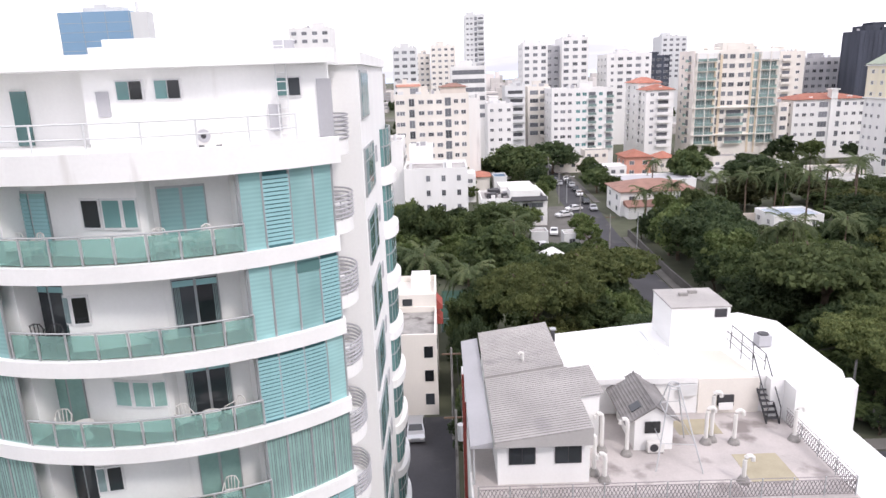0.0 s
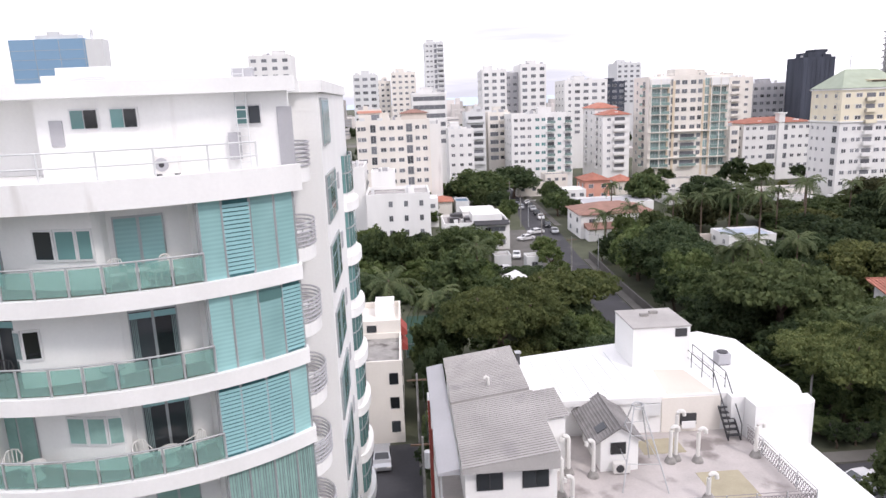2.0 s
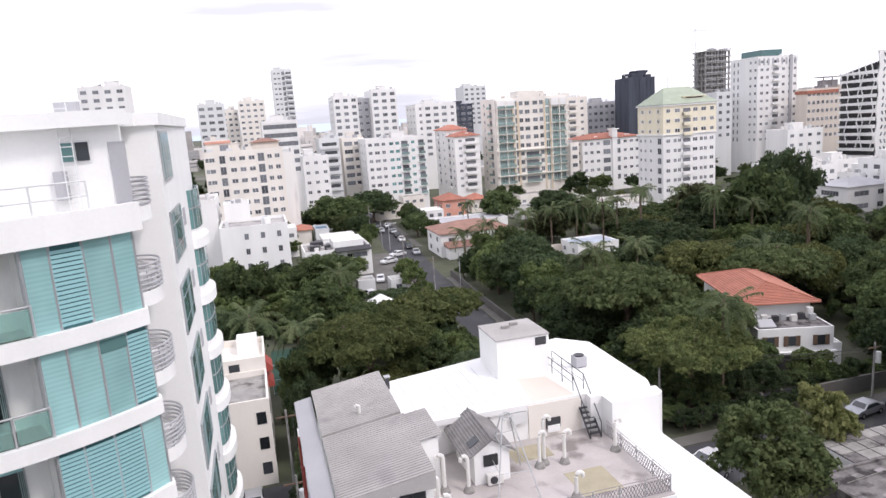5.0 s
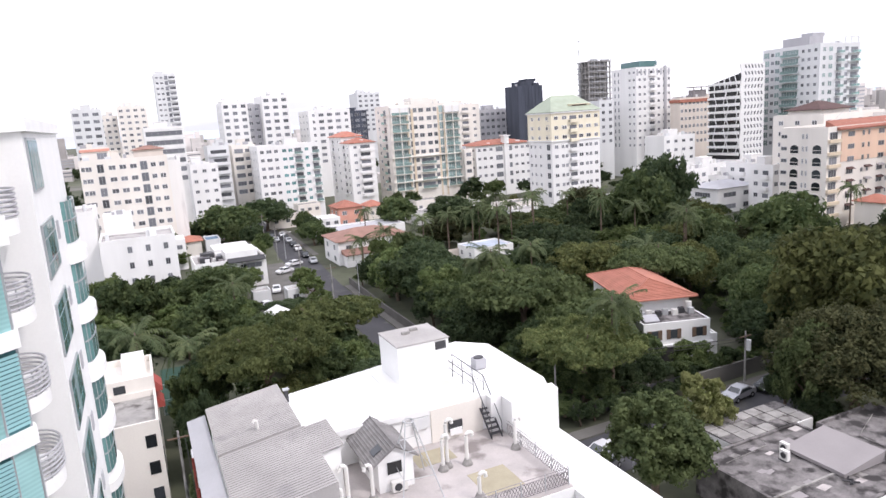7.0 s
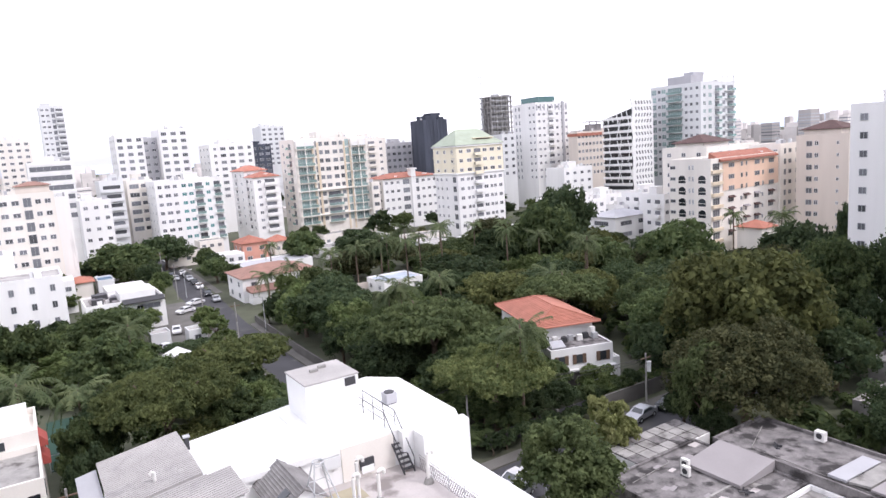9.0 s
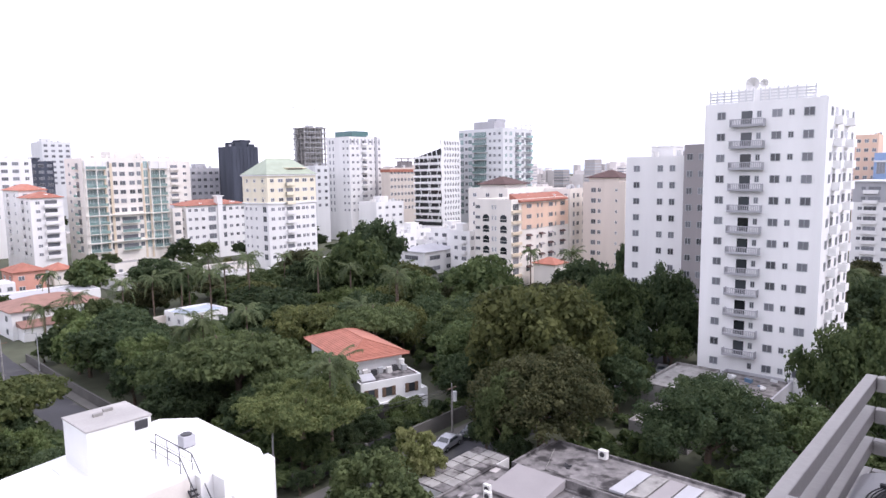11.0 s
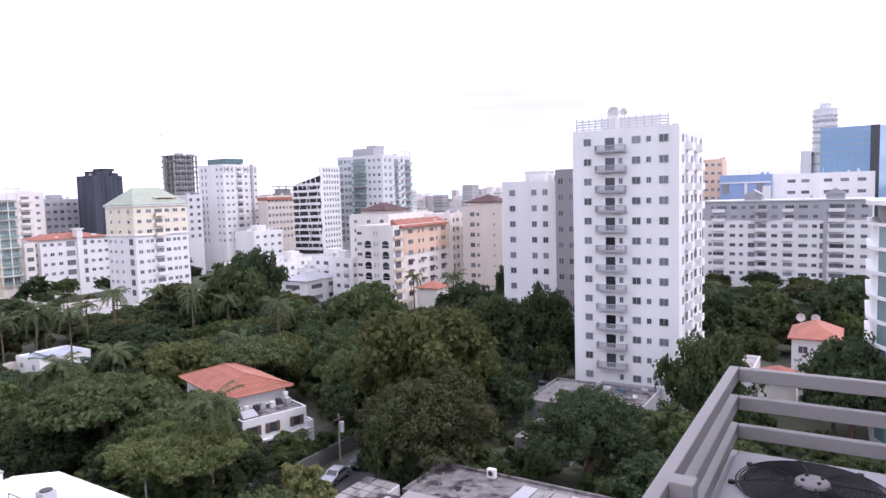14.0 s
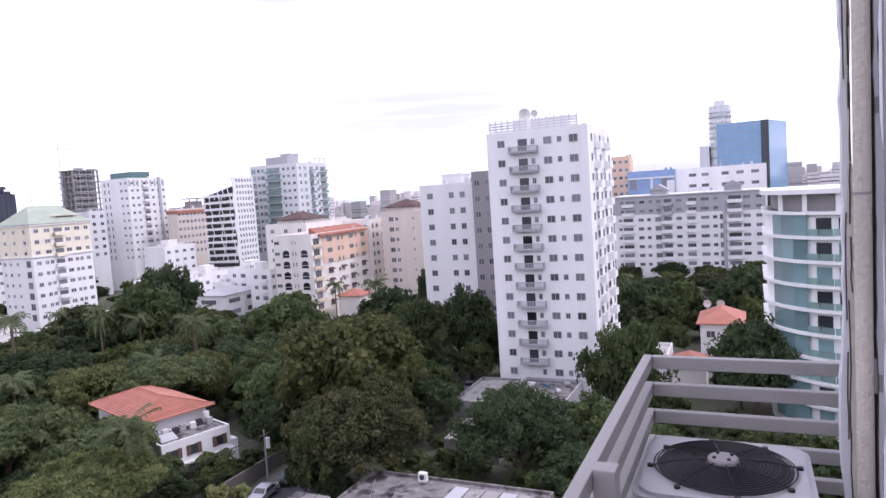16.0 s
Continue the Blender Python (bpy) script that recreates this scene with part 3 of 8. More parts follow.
block("apartment_block", "broad white eight-storey apartment block", 41.4, 64.4, 250, 268, 28.1, 9, WHITE2, S=[(0.07, 1.4, 1.2, "w"), (0.18, 1.9, 1.2, "w"), (0.29, 1.4, 1.2, "w"), (0.42, 1.6, 1.2, "g"), (0.52, 1.6, 1.2, "g"), (0.64, 3.0, 1.0, "l"), (0.78, 1.4, 1.2, "g"), (0.92, 2.6, 1.0, "l")], W=row(3, 1.4, 1.2), skip=2)
tw_ = block("twin_tower", "white apartment tower, half of a pair", 40.3, 52, 326, 345, 47.5, 15, WHITE2, S=row(3, 2.1, 1.5, "k"), W=row(3, 1.6, 1.3), skip=6)
block("tower_link", "grey recessed link between two white towers", 52.05, 58.4, 331, 345, 46.0, 14, GREY, S=row(2, 1.8, 1.4), skip=7, rooms=False)
block("twin_tower", "white apartment tower, half of a pair", 58.45, 70.9, 325, 345, 49.5, 15, WHITE2, S=row(3, 2.3, 1.5, "k"), skip=6)
block("apartment_block", "cream-white apartment block with dark windows", 78, 98.4, 318, 338, 41.2, 13, WHITE2, S=[(0.12, 1.3, 1.4, "w"), (0.3, 2.4, 1.4, "k"), (0.5, 2.4, 1.4, "k"), (0.7, 2.4, 1.4, "k"), (0.9, 1.6, 1.4, "w")], W=row(3, 1.6, 1.2), skip=5)
block("apartment_block", "blue-grey tower on the skyline", 138, 153.5, 427, 445, 53.2, 17, SILVER, S=row(4, 2.0, 1.4, "k"), skip=9)
block("office_building", "dark blue glass office block", 122, 134.3, 400, 420, 41.5, 12, NETTING, S=row(3, 2.6, 1.6, "k"), skip=7)
for x0, x1, y0, y1, top, gx in ((76.5, 85.4, 263, 280, 29.0, 0), (76.2, 86.4, 251, 262, 26.6, 1)):
    r_ = block("apartment_block", "white apartment block with a red hipped tile roof", x0, x1, y0, y1, top, 9, WHITE2, S=[(0.22, 1.4, 1.1, "w"), (0.62, 4.6, 1.0, "b")], W=[(0.3, 2.6, 1.0, "b"), (0.75, 1.4, 1.2, "w")], parapet=0.4, rooms=False, skip=2)
    hip_roof(r_, x1 - x0, y1 - y0, top, 2.0, REDTILE, 0.5)
# green-glazed condominium
c_ = block("condominium", "cream and green-glazed twelve-storey condominium", 92.3, 122.8, 248.4, 264, 39.8, 12, CREAM,
           S=[(0.14, 6.8, 2.3, "c"), (0.14, 7.2, 1.2, "l"), (0.285, 1.1, 2.3, "k"), (0.36, 1.5, 1.6, "k"), (0.64, 1.5, 1.6, "k"), (0.725, 1.7, 2.7, "c"), (0.87, 6.0, 2.4, "c"), (0.87, 6.4, 1.0, "l")],
           W=[(0.25, 1.6, 1.3, "w"), (0.7, 3.0, 1.1, "l")], skip=2, bands=None)
for fl in range(2, 6):
    put("balcony", cached(("b", 6.4, 1.3, "l", "c"), lambda: balcony_mesh(6.4, 1.3, "glass", CREAM)), c_, pose(0, -7.8, fl * 3.25 + 0.1))
for fl in range(6, 12):
    for u in (-0.055, 0.055):
        put("window", cached(("w", 2.0, 1.5, "k"), lambda: window_mesh(2.0, 1.5, FRAME, PANEFAR)), c_, pose(u * 30.5, -7.8, fl * 3.25 + 0.9))
for u, wd in ((-0.255, 0.6), (-0.185, 0.9), (0.185, 0.7), (0.265, 0.6), (0.49, 0.6), (-0.49, 0.6)):
    part("pilaster", Geo().box(u * 30.5 - wd / 2, u * 30.5 + wd / 2, -8.0, -7.8, 3, 38), TAN if abs(u) < 0.3 else CREAM, c_)
for z in (19.4, 9.7):
    part("string_course", Geo().box(-15.5, 15.5, -9.1, -7.8, z, z + 0.35), CREAM, c_)
for x in (-14.6, -11, -7.4, 8.2, 11.6, 14.8):
    part("bay_post", Geo().box(x - 0.14, x + 0.14, -9.05, -8.75, 3, 38.6), CREAM, c_)
part("top_fascia", Geo().box(-14.8, -7.2, -8.9, -7.8, 36.2, 39.0).box(8.0, 15.0, -8.9, -7.8, 36.0, 38.8), WHITE2, c_)
for x in (-9.5, -6.5, -3.5, 3.5, 6.0, 9.5, 12.5):
    part("roof_post", Geo().box(x - 0.15, x + 0.15, -7.5, -7.2, 39, 41.2 + 0.5 * math.sin(x)), CREAM, c_)
part("roof_pergola", Geo().box(-13, 13, -7.4, -7.1, 40.4, 40.7).box(-13, -12.7, -7.4, -7.1, 39, 40.4).box(12.7, 13, -7.4, -7.1, 39, 40.4).box(-4, 4, -4, 4, 39.2, 42.4), CREAM, c_)
block("apartment_block", "low wing of a condominium in cream render", 122.85, 126.5, 246, 262, 20.8, 6, CREAM, S=row(1, 2.2, 1.5, "k"), skip=2, rooms=False)
block("apartment_block", "cream apartment block with red-edged balconies", 145, 156.2, 294, 312, 39.5, 12, CREAM, S=[(0.3, 4.0, 1.0, "b"), (0.75, 1.6, 1.2, "w")], skip=5)
block("office_building", "grey office block with square windows", 160.4, 175.6, 302, 320, 36.4, 11, GREY, S=row(5, 1.7, 1.4, "k"), W=row(3, 2.0, 1.4, "k"), skip=5)
d_ = block("wrapped_tower", "dark tower wrapped in black construction netting", 170.4, 184.4, 281, 293, 46.2, 14, NETTING, rooms=False)
part("core_top", Geo().box(-4.4, 3.4, -4.6, 4, 46.2, 48.2).box(-1, 4.6, -4, 3, 48.2, 49.4).box(2.0, 5.4, -5.6, -2, 46.2, 47.4), NETTING, d_)
for k in range(8):
    part("net_seam", Geo().box(-6.8 + k * 1.9, -6.7 + k * 1.9, -6.12, -6.0, 4, 45.4 + 0.5 * math.sin(k * 2.1)), NETTING, d_)
r_ = block("apartment_block", "white five-storey apartment block under an orange tile roof", 128.8, 155, 247.4, 262, 21.5, 6, WHITE2, S=[(0.06, 1.3, 1.2, "w"), (0.16, 1.5, 1.2, "w"), (0.27, 1.5, 1.2, "w"), (0.42, 3.2, 2.0, "k"), (0.6, 3.0, 2.0, "k"), (0.74, 1.5, 1.2, "w"), (0.85, 1.5, 1.2, "w"), (0.95, 1.3, 1.2, "w")], W=row(3, 1.4, 1.2), parapet=0.3, rooms=False, skip=1)
hip_roof(r_, 26.2, 14.6, 21.5, 1.9, REDTILE, 0.6)
part("stair_core", Geo().box(0.2, 2.4, -7.9, -5.0, 0, 24.6).box(-0.4, 3.0, -8.2, -4.7, 24.6, 25.0), WHITE2, r_)
# yellow and white tower with a green hipped roof
y_ = block("apartment_tower", "white and pale yellow ten-storey tower with a green hipped roof", 131, 151.2, 195, 210, 33.0, 10, WHITE2, S=[(0.09, 1.5, 1.2, "w"), (0.22, 1.2, 1.2, "w"), (0.3, 1.2, 1.2, "w"), (0.44, 3.4, 1.1, "b"), (0.6, 1.8, 1.2, "w"), (0.72, 1.2, 1.2, "w"), (0.8, 1.2, 1.2, "w"), (0.92, 1.5, 1.2, "w")], W=[(0.12, 1.1, 1.1, "w"), (0.3, 1.1, 1.1, "w"), (0.52, 1.1, 1.1, "w"), (0.86, 2.0, 2.0, "k")], parapet=0.3, rooms=False, skip=1)
part("upper_body", Geo().box(-10.16, 10.16, -7.56, 7.56, 23.6, 32.9), YELLOW, y_, "pale yellow upper storeys")
part("cornice", Geo().box(-10.5, 10.5, -7.9, 7.9, 23.2, 23.6).box(-10.6, 10.6, -8.0, 8.0, 32.7, 33.2), WHITE2, y_)
for side, cols, ln in (("S", [(0.09, 1.5, 1.2, "w"), (0.26, 1.9, 1.2, "w"), (0.44, 3.4, 1.1, "b"), (0.6, 1.8, 1.2, "w"), (0.76, 1.9, 1.2, "w"), (0.92, 1.5, 1.2, "w")], 20.2), ("W", [(0.2, 1.2, 1.1, "w"), (0.5, 1.2, 1.1, "w"), (0.82, 1.2, 1.1, "w")], 15.0)):
    for fl in (7, 8, 9):
        for u, w, h, kind in cols:
            me = MESHES.get(("w", w, h, kind)) or cached(("b", w, h, kind, "y"), lambda: window_mesh(w, h) if kind == "w" else balcony_mesh(w, h, "solid", YELLOW))
            if side == "S":
                put("window" if kind == "w" else "balcony", me, y_, pose((u - 0.5) * ln, -7.57, fl * 3.27 + (1.1 if kind == "w" else 0.1)))
            else:
                put("window", me, y_, pose(-10.17, -(u - 0.5) * ln, fl * 3.27 + 1.1, 0, 0, -90))
hip_roof(y_, 20.2, 15.0, 33.25, 5.6, GREENROOF, 0.5, ridge=5.0)
part("dormer", Geo().box(-1.5, 7.5, -5.6, 0.0, 34.2, 35.4).prism([(-1.5, -6.2), (7.5, -6.2), (7.5, 0), (-1.5, 0)], 35.4, 35.6), YELLOW, y_)
part("dormer_arch", Geo().box(0, 6.0, -5.72, -5.6, 34.3, 35.2), DARKROOF, y_)
part("antenna_mast", Geo().tube([(-2, 2, 38), (-2, 2, 43)], 0.12, 6), METAL, y_)
# concrete tower under construction with a crane
k_ = thing("construction_tower", 263.9, 345, 0, "raw concrete tower under construction with open floors", "building", "city buildings")
for k in range(6, 20):
    part("floor_slab", Geo().box(-8.4, 8.4, -6.2, 6.2, k * 3.2 - 0.35, k * 3.2 + 0.3), CONCRETE, k_)
    for a in range(5):
        x = -7.9 + a * 3.95
        part("column", Geo().box(x - 0.35, x + 0.35, -5.8, -5.1, k * 3.2 - 2.9, k * 3.2 - 0.35), CONCRETE, k_)
    for b in range(3):
        part("column", Geo().box(-8.2, -7.5, -2.6 + b * 3.2, -1.9 + b * 3.2, k * 3.2 - 2.9, k * 3.2 - 0.35), CONCRETE, k_)
    # scaffold standards and stacked formwork along the slab edges
    for a in range(9):
        x = -8.3 + a * 2.075
        part("scaffold_pole", Geo().tube([(x, -6.5, k * 3.2 - 3.0), (x, -6.5, k * 3.2 + 0.9)], 0.09, 4), METAL, k_)
    part("guard_board", Geo().box(-8.5, 8.5, -6.6, -6.5, k * 3.2 + 0.7, k * 3.2 + 1.0), METAL, k_)
part("core", Geo().box(-7.0, 7.0, -4.4, 5.4, 0, 61.0), mat("rough_formed_concrete", (0.24, 0.235, 0.23), 0.9, var=0.3, scale=0.3), k_)
part("lower_body", Geo().box(-8.3, 8.3, -6.1, 6.1, -0.3, 15.7), CONCRETE, k_)
for k in range(14):
    part("rebar", Geo().tube([(-8.2 + 1.26 * k, -6.0, 60.8), (-8.2 + 1.26 * k, -6.0, 62.6 + 0.8 * (k % 3))], 0.09, 5), DARKMETAL, k_)
part("formwork", Geo().box(-6.5, -1.0, -5.6, -4.8, 61.0, 62.3).box(1.5, 6.8, -5.4, -4.6, 61.0, 62.0), METAL, k_)
cr_ = thing("tower_crane", 253.0, 345, 0, "thin steel tower crane beside the concrete frame", "crane")
g = Geo()
for s in (-0.5, 0.5):
    for q in (-0.5, 0.5):
        g.tube([(s, q, 0), (s, q, 76)], 0.12, 4)
for k in range(38):
    g.tube([(-0.5, -0.5, 2 * k), (0.5, -0.5, 2 * k + 2)], 0.07, 4)
part("mast", g, METAL, cr_)
part("jib", Geo().tube([(-5, 0, 73), (17, 0, 73)], 0.2, 4).tube([(0, 0, 76), (15, 0, 73.3)], 0.06, 4).tube([(0, 0, 71), (0, 0, 76)], 0.22, 4), METAL, cr_)
# white tower with grey columns and a green cap
w_ = block("office_tower", "white tower with ribbed corners and a green glass cap", 215, 236, 250, 267.5, 50.6, 15, WHITE2, S=[(0.1, 1.4, 1.2, "w"), (0.24, 1.4, 1.2, "w"), (0.45, 3.6, 1.1, "b"), (0.64, 1.5, 1.2, "w"), (0.8, 1.5, 1.2, "w"), (0.93, 1.4, 1.2, "w")], W=[(0.15, 0.8, 1.8, "k"), (0.3, 0.8, 1.8, "k"), (0.75, 1.3, 1.2, "w"), (0.92, 1.3, 1.2, "w")], skip=4, rooms=False)
part("cap", Geo().box(-7, 3.5, -7, 6, 50.6, 53.4), TEALDARK, w_, "green glass cap storey")
part("rib", Geo().box(6.0, 7.4, -9.2, -8.75, 5, 51.0), GREY, w_)
for k in range(9):
    part("crown_slot", Geo().box(-10.2 + k * 2.35, -9.3 + k * 2.35, -8.86, -8.75, 46.8, 49.6), GREY, w_)
block("apartment_block", "pale blue-white annex block", 198, 206, 255, 268, 36.8, 11, SILVER, S=row(2, 1.6, 1.4, "k"), skip=5, rooms=False)
b_ = block("hotel_block", "brown brick hotel block with an orange roof band", 228, 247, 236, 242, 35.4, 10, BEIGE, S=row(8, 1.4, 1.5), skip=4, rooms=False)
part("roof_band", Geo().box(-9.8, 9.8, -3.4, 3.4, 33.2, 34.6), REDTILE, b_, "orange tile roof band")
part("top_floor", Geo().box(-0.5, 9.2, -2, 2.6, 35.4, 36.4).box(-0.5, 9.4, -2.4, 2.8, 39.6, 40.1).box(-0.5, 0, -2.2, -1.8, 36.4, 39.6).box(4.2, 4.7, -2.2, -1.8, 36.4, 39.6).box(8.8, 9.3, -2.2, -1.8, 36.4, 39.6).box(0.5, 8.5, -1, 2, 36.4, 38.6), MIDGREY, b_)
# modern block with white slanted fins over dark glass
s_ = thing("modern_office", 223.5, 200.5, 0, "black glass office building wrapped in slanting white fins", "building", "city buildings")
part("glass_body", Geo().prism([(-6.9, -7.6), (6, -7.6), (6, 7.4), (-6.9, 7.4)], -0.3, 41, tops=[43.0, 46.0, 43.5, 39.5]), PANE, s_)
for k in range(14):
    z = 3.2 + k * 2.75
    kink = 0.5 * math.sin(k * 1.1)
    part("fin", Geo().prism([(-7.5 - kink * 0.4, -7.8), (-6.85, -7.8), (-6.85, 7.6), (-7.7 + kink * 0.4, 7.6)], z, z + 1.1, tops=[z + 1.25, z + 1.25, z + 0.85, z + 0.85]), WHITE2, s_)
rng = random.Random(4)
for k in range(12):
    y, z = -6.6 + 3.1 * (k % 4) + rng.uniform(-0.4, 0.4), 13 + 9.0 * (k // 4) + rng.uniform(-1, 1)
    d = 2.6 if k % 2 else -2.6
    part("slanting_fin", Geo().tube([(-7.9, y, z), (-7.9, y + d * 0.5, z + 4.6), (-7.9, y + d * 0.1, z + 9.0)], 0.2, 4), WHITE2, s_)
for k in range(6):
    y = -6.8 + k * 2.7
    part("crown_fin", Geo().tube([(-7.6, y, 38.6 - 0.2 * k), (-7.6, y + 1.2, 43.4 - 0.55 * k)], 0.24, 4), WHITE2, s_)
# the white flank: folded slabs with slanting slot windows
for k in range(9):
    z0, z1 = 1.0 + k * 5.1, 1.0 + (k + 1) * 5.1
    bow = (-1.0, 0.9)[k % 2]
    x0, x1, x2 = -6.6, -6.6 + bow * 0.5, 6.2
    g = Geo().face([(x0 - bow * 0.5, -8.0, z0), (x2, -8.0, z0), (x2, -8.0, z1), (x0 + bow * 0.5, -8.0, z1)])
    g.face([(x0 - bow * 0.5, -8.0, z0), (x0 + bow * 0.5, -8.0, z1), (x0 + bow * 0.5, -7.5, z1), (x0 - bow * 0.5, -7.5, z0)])
    part("folded_flank", g, WHITE2, s_, "white folded flank wall")
    for r in range(2):
        for c in range(6):
            x, z, sl = -4.6 + c * 1.75, z0 + 0.5 + r * 2.5, 0.55 * (1 if k % 2 else -1)
            part("slot_window", Geo().face([(x - sl / 2, -8.05, z), (x + 0.75 - sl / 2, -8.05, z), (x + 0.75 + sl / 2, -8.05, z + 1.3), (x + sl / 2, -8.05, z + 1.3)]), PANEFAR, s_)
# silver condominium tower
v_ = block("condominium_tower", "silver-grey tower with glazed green balconies and a roof crown", 241.6, 264.5, 178, 203.5, 52.0, 16, SILVER, S=[(0.1, 1.6, 1.6, "c"), (0.26, 2.2, 1.8, "c"), (0.47, 3.4, 1.2, "l"), (0.66, 1.8, 1.6, "k"), (0.86, 4.8, 1.2, "l")], W=[(0.07, 2.6, 2.3, "c"), (0.18, 1.4, 1.3, "k"), (0.27, 2.2, 1.8, "c"), (0.5, 7.2, 2.1, "c"), (0.5, 7.4, 1.3, "l"), (0.72, 1.2, 1.2, "k"), (0.82, 1.2, 1.2, "k"), (0.93, 1.2, 1.2, "k")], skip=4, rooms=False)
for k in range(4, 16):
    part("floor_band", Geo().box(-12.5, -11.45, -4.2, 4.2, k * 3.2 - 0.1, k * 3.2 + 0.25).box(4.4, 11.9, -13.5, -12.7, k * 3.2 - 0.1, k * 3.2 + 0.25), SILVER, v_)
part("crown", Geo().box(-6, 2, -4, 8, 52, 55.6).box(-3, 4, -3, 2, 55.6, 57.0), GREY, v_)
part("roof_frame", Geo().box(3, 11, -12.6, -12.3, 54.0, 54.3).box(3, 3.3, -12.6, -12.3, 52, 54).box(6.6, 6.9, -12.6, -12.3, 52, 54).box(10.7, 11, -12.6, -12.3, 52, 54), SILVER, v_)
# orange and cream corner block with arches
o_ = block("apartment_block", "cream seven-storey corner block with arched balconies and an orange flank", 154.3, 185.0, 110.8, 124, 25.4, 8, CREAM, S=[(0.07, 2.8, 1.9, "k"), (0.28, 2.4, 1.2, "k"), (0.43, 0.8, 1.0, "k"), (0.50, 0.6, 1.0, "k"), (0.66, 2.2, 1.2, "k"), (0.75, 0.6, 1.0, "k"), (0.88, 2.4, 1.2, "k")], W=[(0.09, 1.7, 0.9, "k"), (0.5, 0.55, 1.3, "w"), (0.58, 0.55, 1.3, "w")], skip=1, rooms=False)
part("upper_flank", Geo().box(-10.3, 15.2, -6.75, -6.6, 16.6, 24.0), PEACH, o_, "orange painted upper flank")
for fl in (5, 6, 7):
    for u, wd in ((-0.22, 2.4), (-0.07, 0.8), (0.0, 0.6), (0.16, 2.2), (0.25, 0.6), (0.38, 2.4)):
        put("window", cached(("w", wd, 1.2, "k"), lambda: window_mesh(wd, 1.2, FRAME)), o_, pose(u * 30.7, -6.76, fl * 3.08 + 1.1))
for fl in (1, 2, 3, 4):
    for u in (-0.22, 0.0, 0.16, 0.38):
        part("awning", Geo().prism([(u * 30.7 - 1.2, -7.5), (u * 30.7 + 1.2, -7.5), (u * 30.7 + 1.2, -6.62), (u * 30.7 - 1.2, -6.62)], fl * 3.08 + 2.2, fl * 3.08 + 2.3, tops=[fl * 3.08 + 2.3, fl * 3.08 + 2.3, fl * 3.08 + 2.75, fl * 3.08 + 2.75]), DARKROOF if (fl + int(u * 50)) % 3 else MIDGREY, o_)
for fl in range(1, 8):
    part("corner_slab", Geo().box(-15.3, -10.9, -7.3, -6.6, fl * 3.08 - 0.05, fl * 3.08 + 0.75), TAN, o_, "tan balcony front")
part("roof_edge", Geo().prism([(-12.0, -7.5), (14.0, -7.5), (14.0, -3.5), (-12.0, -3.5)], 24.4, 26.5, tops=[24.8, 24.8, 26.8, 26.8]), REDTILE, o_, "orange tile roof edge")
arch = Geo()
pts = [(-1.05, 0.0), (1.05, 0.0), (1.05, 1.2)] + [(1.05 * math.cos(a * math.pi / 8), 1.2 + 0.85 * math.sin(a * math.pi / 8)) for a in range(1, 8)] + [(-1.05, 1.2)]
arch.face([(x, -0.03, z) for x, z in pts], 1)
for (xa, za), (xb, zb) in zip(pts, pts[1:] + pts[:1]):
    arch.tube([(xa, -0.05, za), (xb, -0.05, zb)], 0.09, 4, 0)
arch.box(-1.05, 1.05, -0.1, -0.04, 0.75, 0.85, 0)
arch_me = arch.mesh("arched_balcony", [CREAM, PANE])
for fl in range(1, 7):
    for yy in (2.4, -3.9):
        put("arched_balcony", arch_me, o_, pose(-15.35, yy, fl * 3.08 + 0.35, 0, 0, -90)).scale = (1.2, 1, 1.12)
block("apartment_block", "cream rear wing with a dark pyramid roof", 171, 197, 124.2, 140, 28.0, 9, CREAM, S=row(6, 1.5, 1.2), W=row(3, 1.5, 1.2), skip=4, rooms=False)
block("apartment_block", "cream apartment wing with small paired windows", 185.05, 196.5, 110.2, 120, 27.6, 9, CREAM, S=[(0.2, 1.0, 1.6, "k"), (0.42, 1.4, 1.2, "k"), (0.75, 1.8, 1.2, "k")], W=[(0.2, 2.4, 1.0, "r"), (0.6, 1.2, 1.2, "w"), (0.85, 1.2, 1.2, "w")], skip=2, rooms=False)
for nm, x0, x1, y0, y1, top in (("beige", 184, 198, 91, 105, 29.6),):
    q_ = block("apartment_block", "beige nine-storey apartment block with a dark hipped pavilion roof", x0, x1, y0, y1, top, 9, BEIGE, S=[(0.25, 1.3, 1.2, "w"), (0.5, 1.3, 1.2, "w"), (0.8, 1.3, 1.2, "w")], W=[(0.26, 1.6, 1.4, "k"), (0.4, 1.1, 1.2, "w"), (0.8, 0.7, 0.9, "w")], skip=1, rooms=False, bands=None)
    part("pavilion", Geo().box(-5, 4, -4, 6, 29.6, 31.0), BEIGE, q_)
    hip_roof(q_, 9, 10, 31.1, 2.2, DARKROOF, 0.8, name="pavilion_roof", cx=-0.5, cy=1)
p2 = thing("roof_pavilion", 178, 131, 28.0, "dark hipped roof pavilion on top of an apartment block", "roof room")
part("wall", Geo().box(-6, 6, -5, 5, -0.7, 1.2), CREAM, p2)
hip_roof(p2, 12, 10, 1.3, 2.3, DARKROOF, 0.9)
block("apartment_block", "white apartment block with a warm grey corner strip", 125.7, 140, 49.3, 62, 36.0, 11, WHITE2, W=[(0.18, 1.3, 1.2, "k"), (0.56, 1.1, 1.2, "k"), (0.75, 1.1, 1.2, "k")], skip=2, rooms=True)
block("apartment_block", "warm grey rendered wing with small windows", 123.0, 140, 42.0, 49.2, 38.0, 12, MIDGREY, W=[(0.15, 1.1, 1.2, "k"), (0.45, 1.1, 1.2, "k")], skip=3, rooms=False)
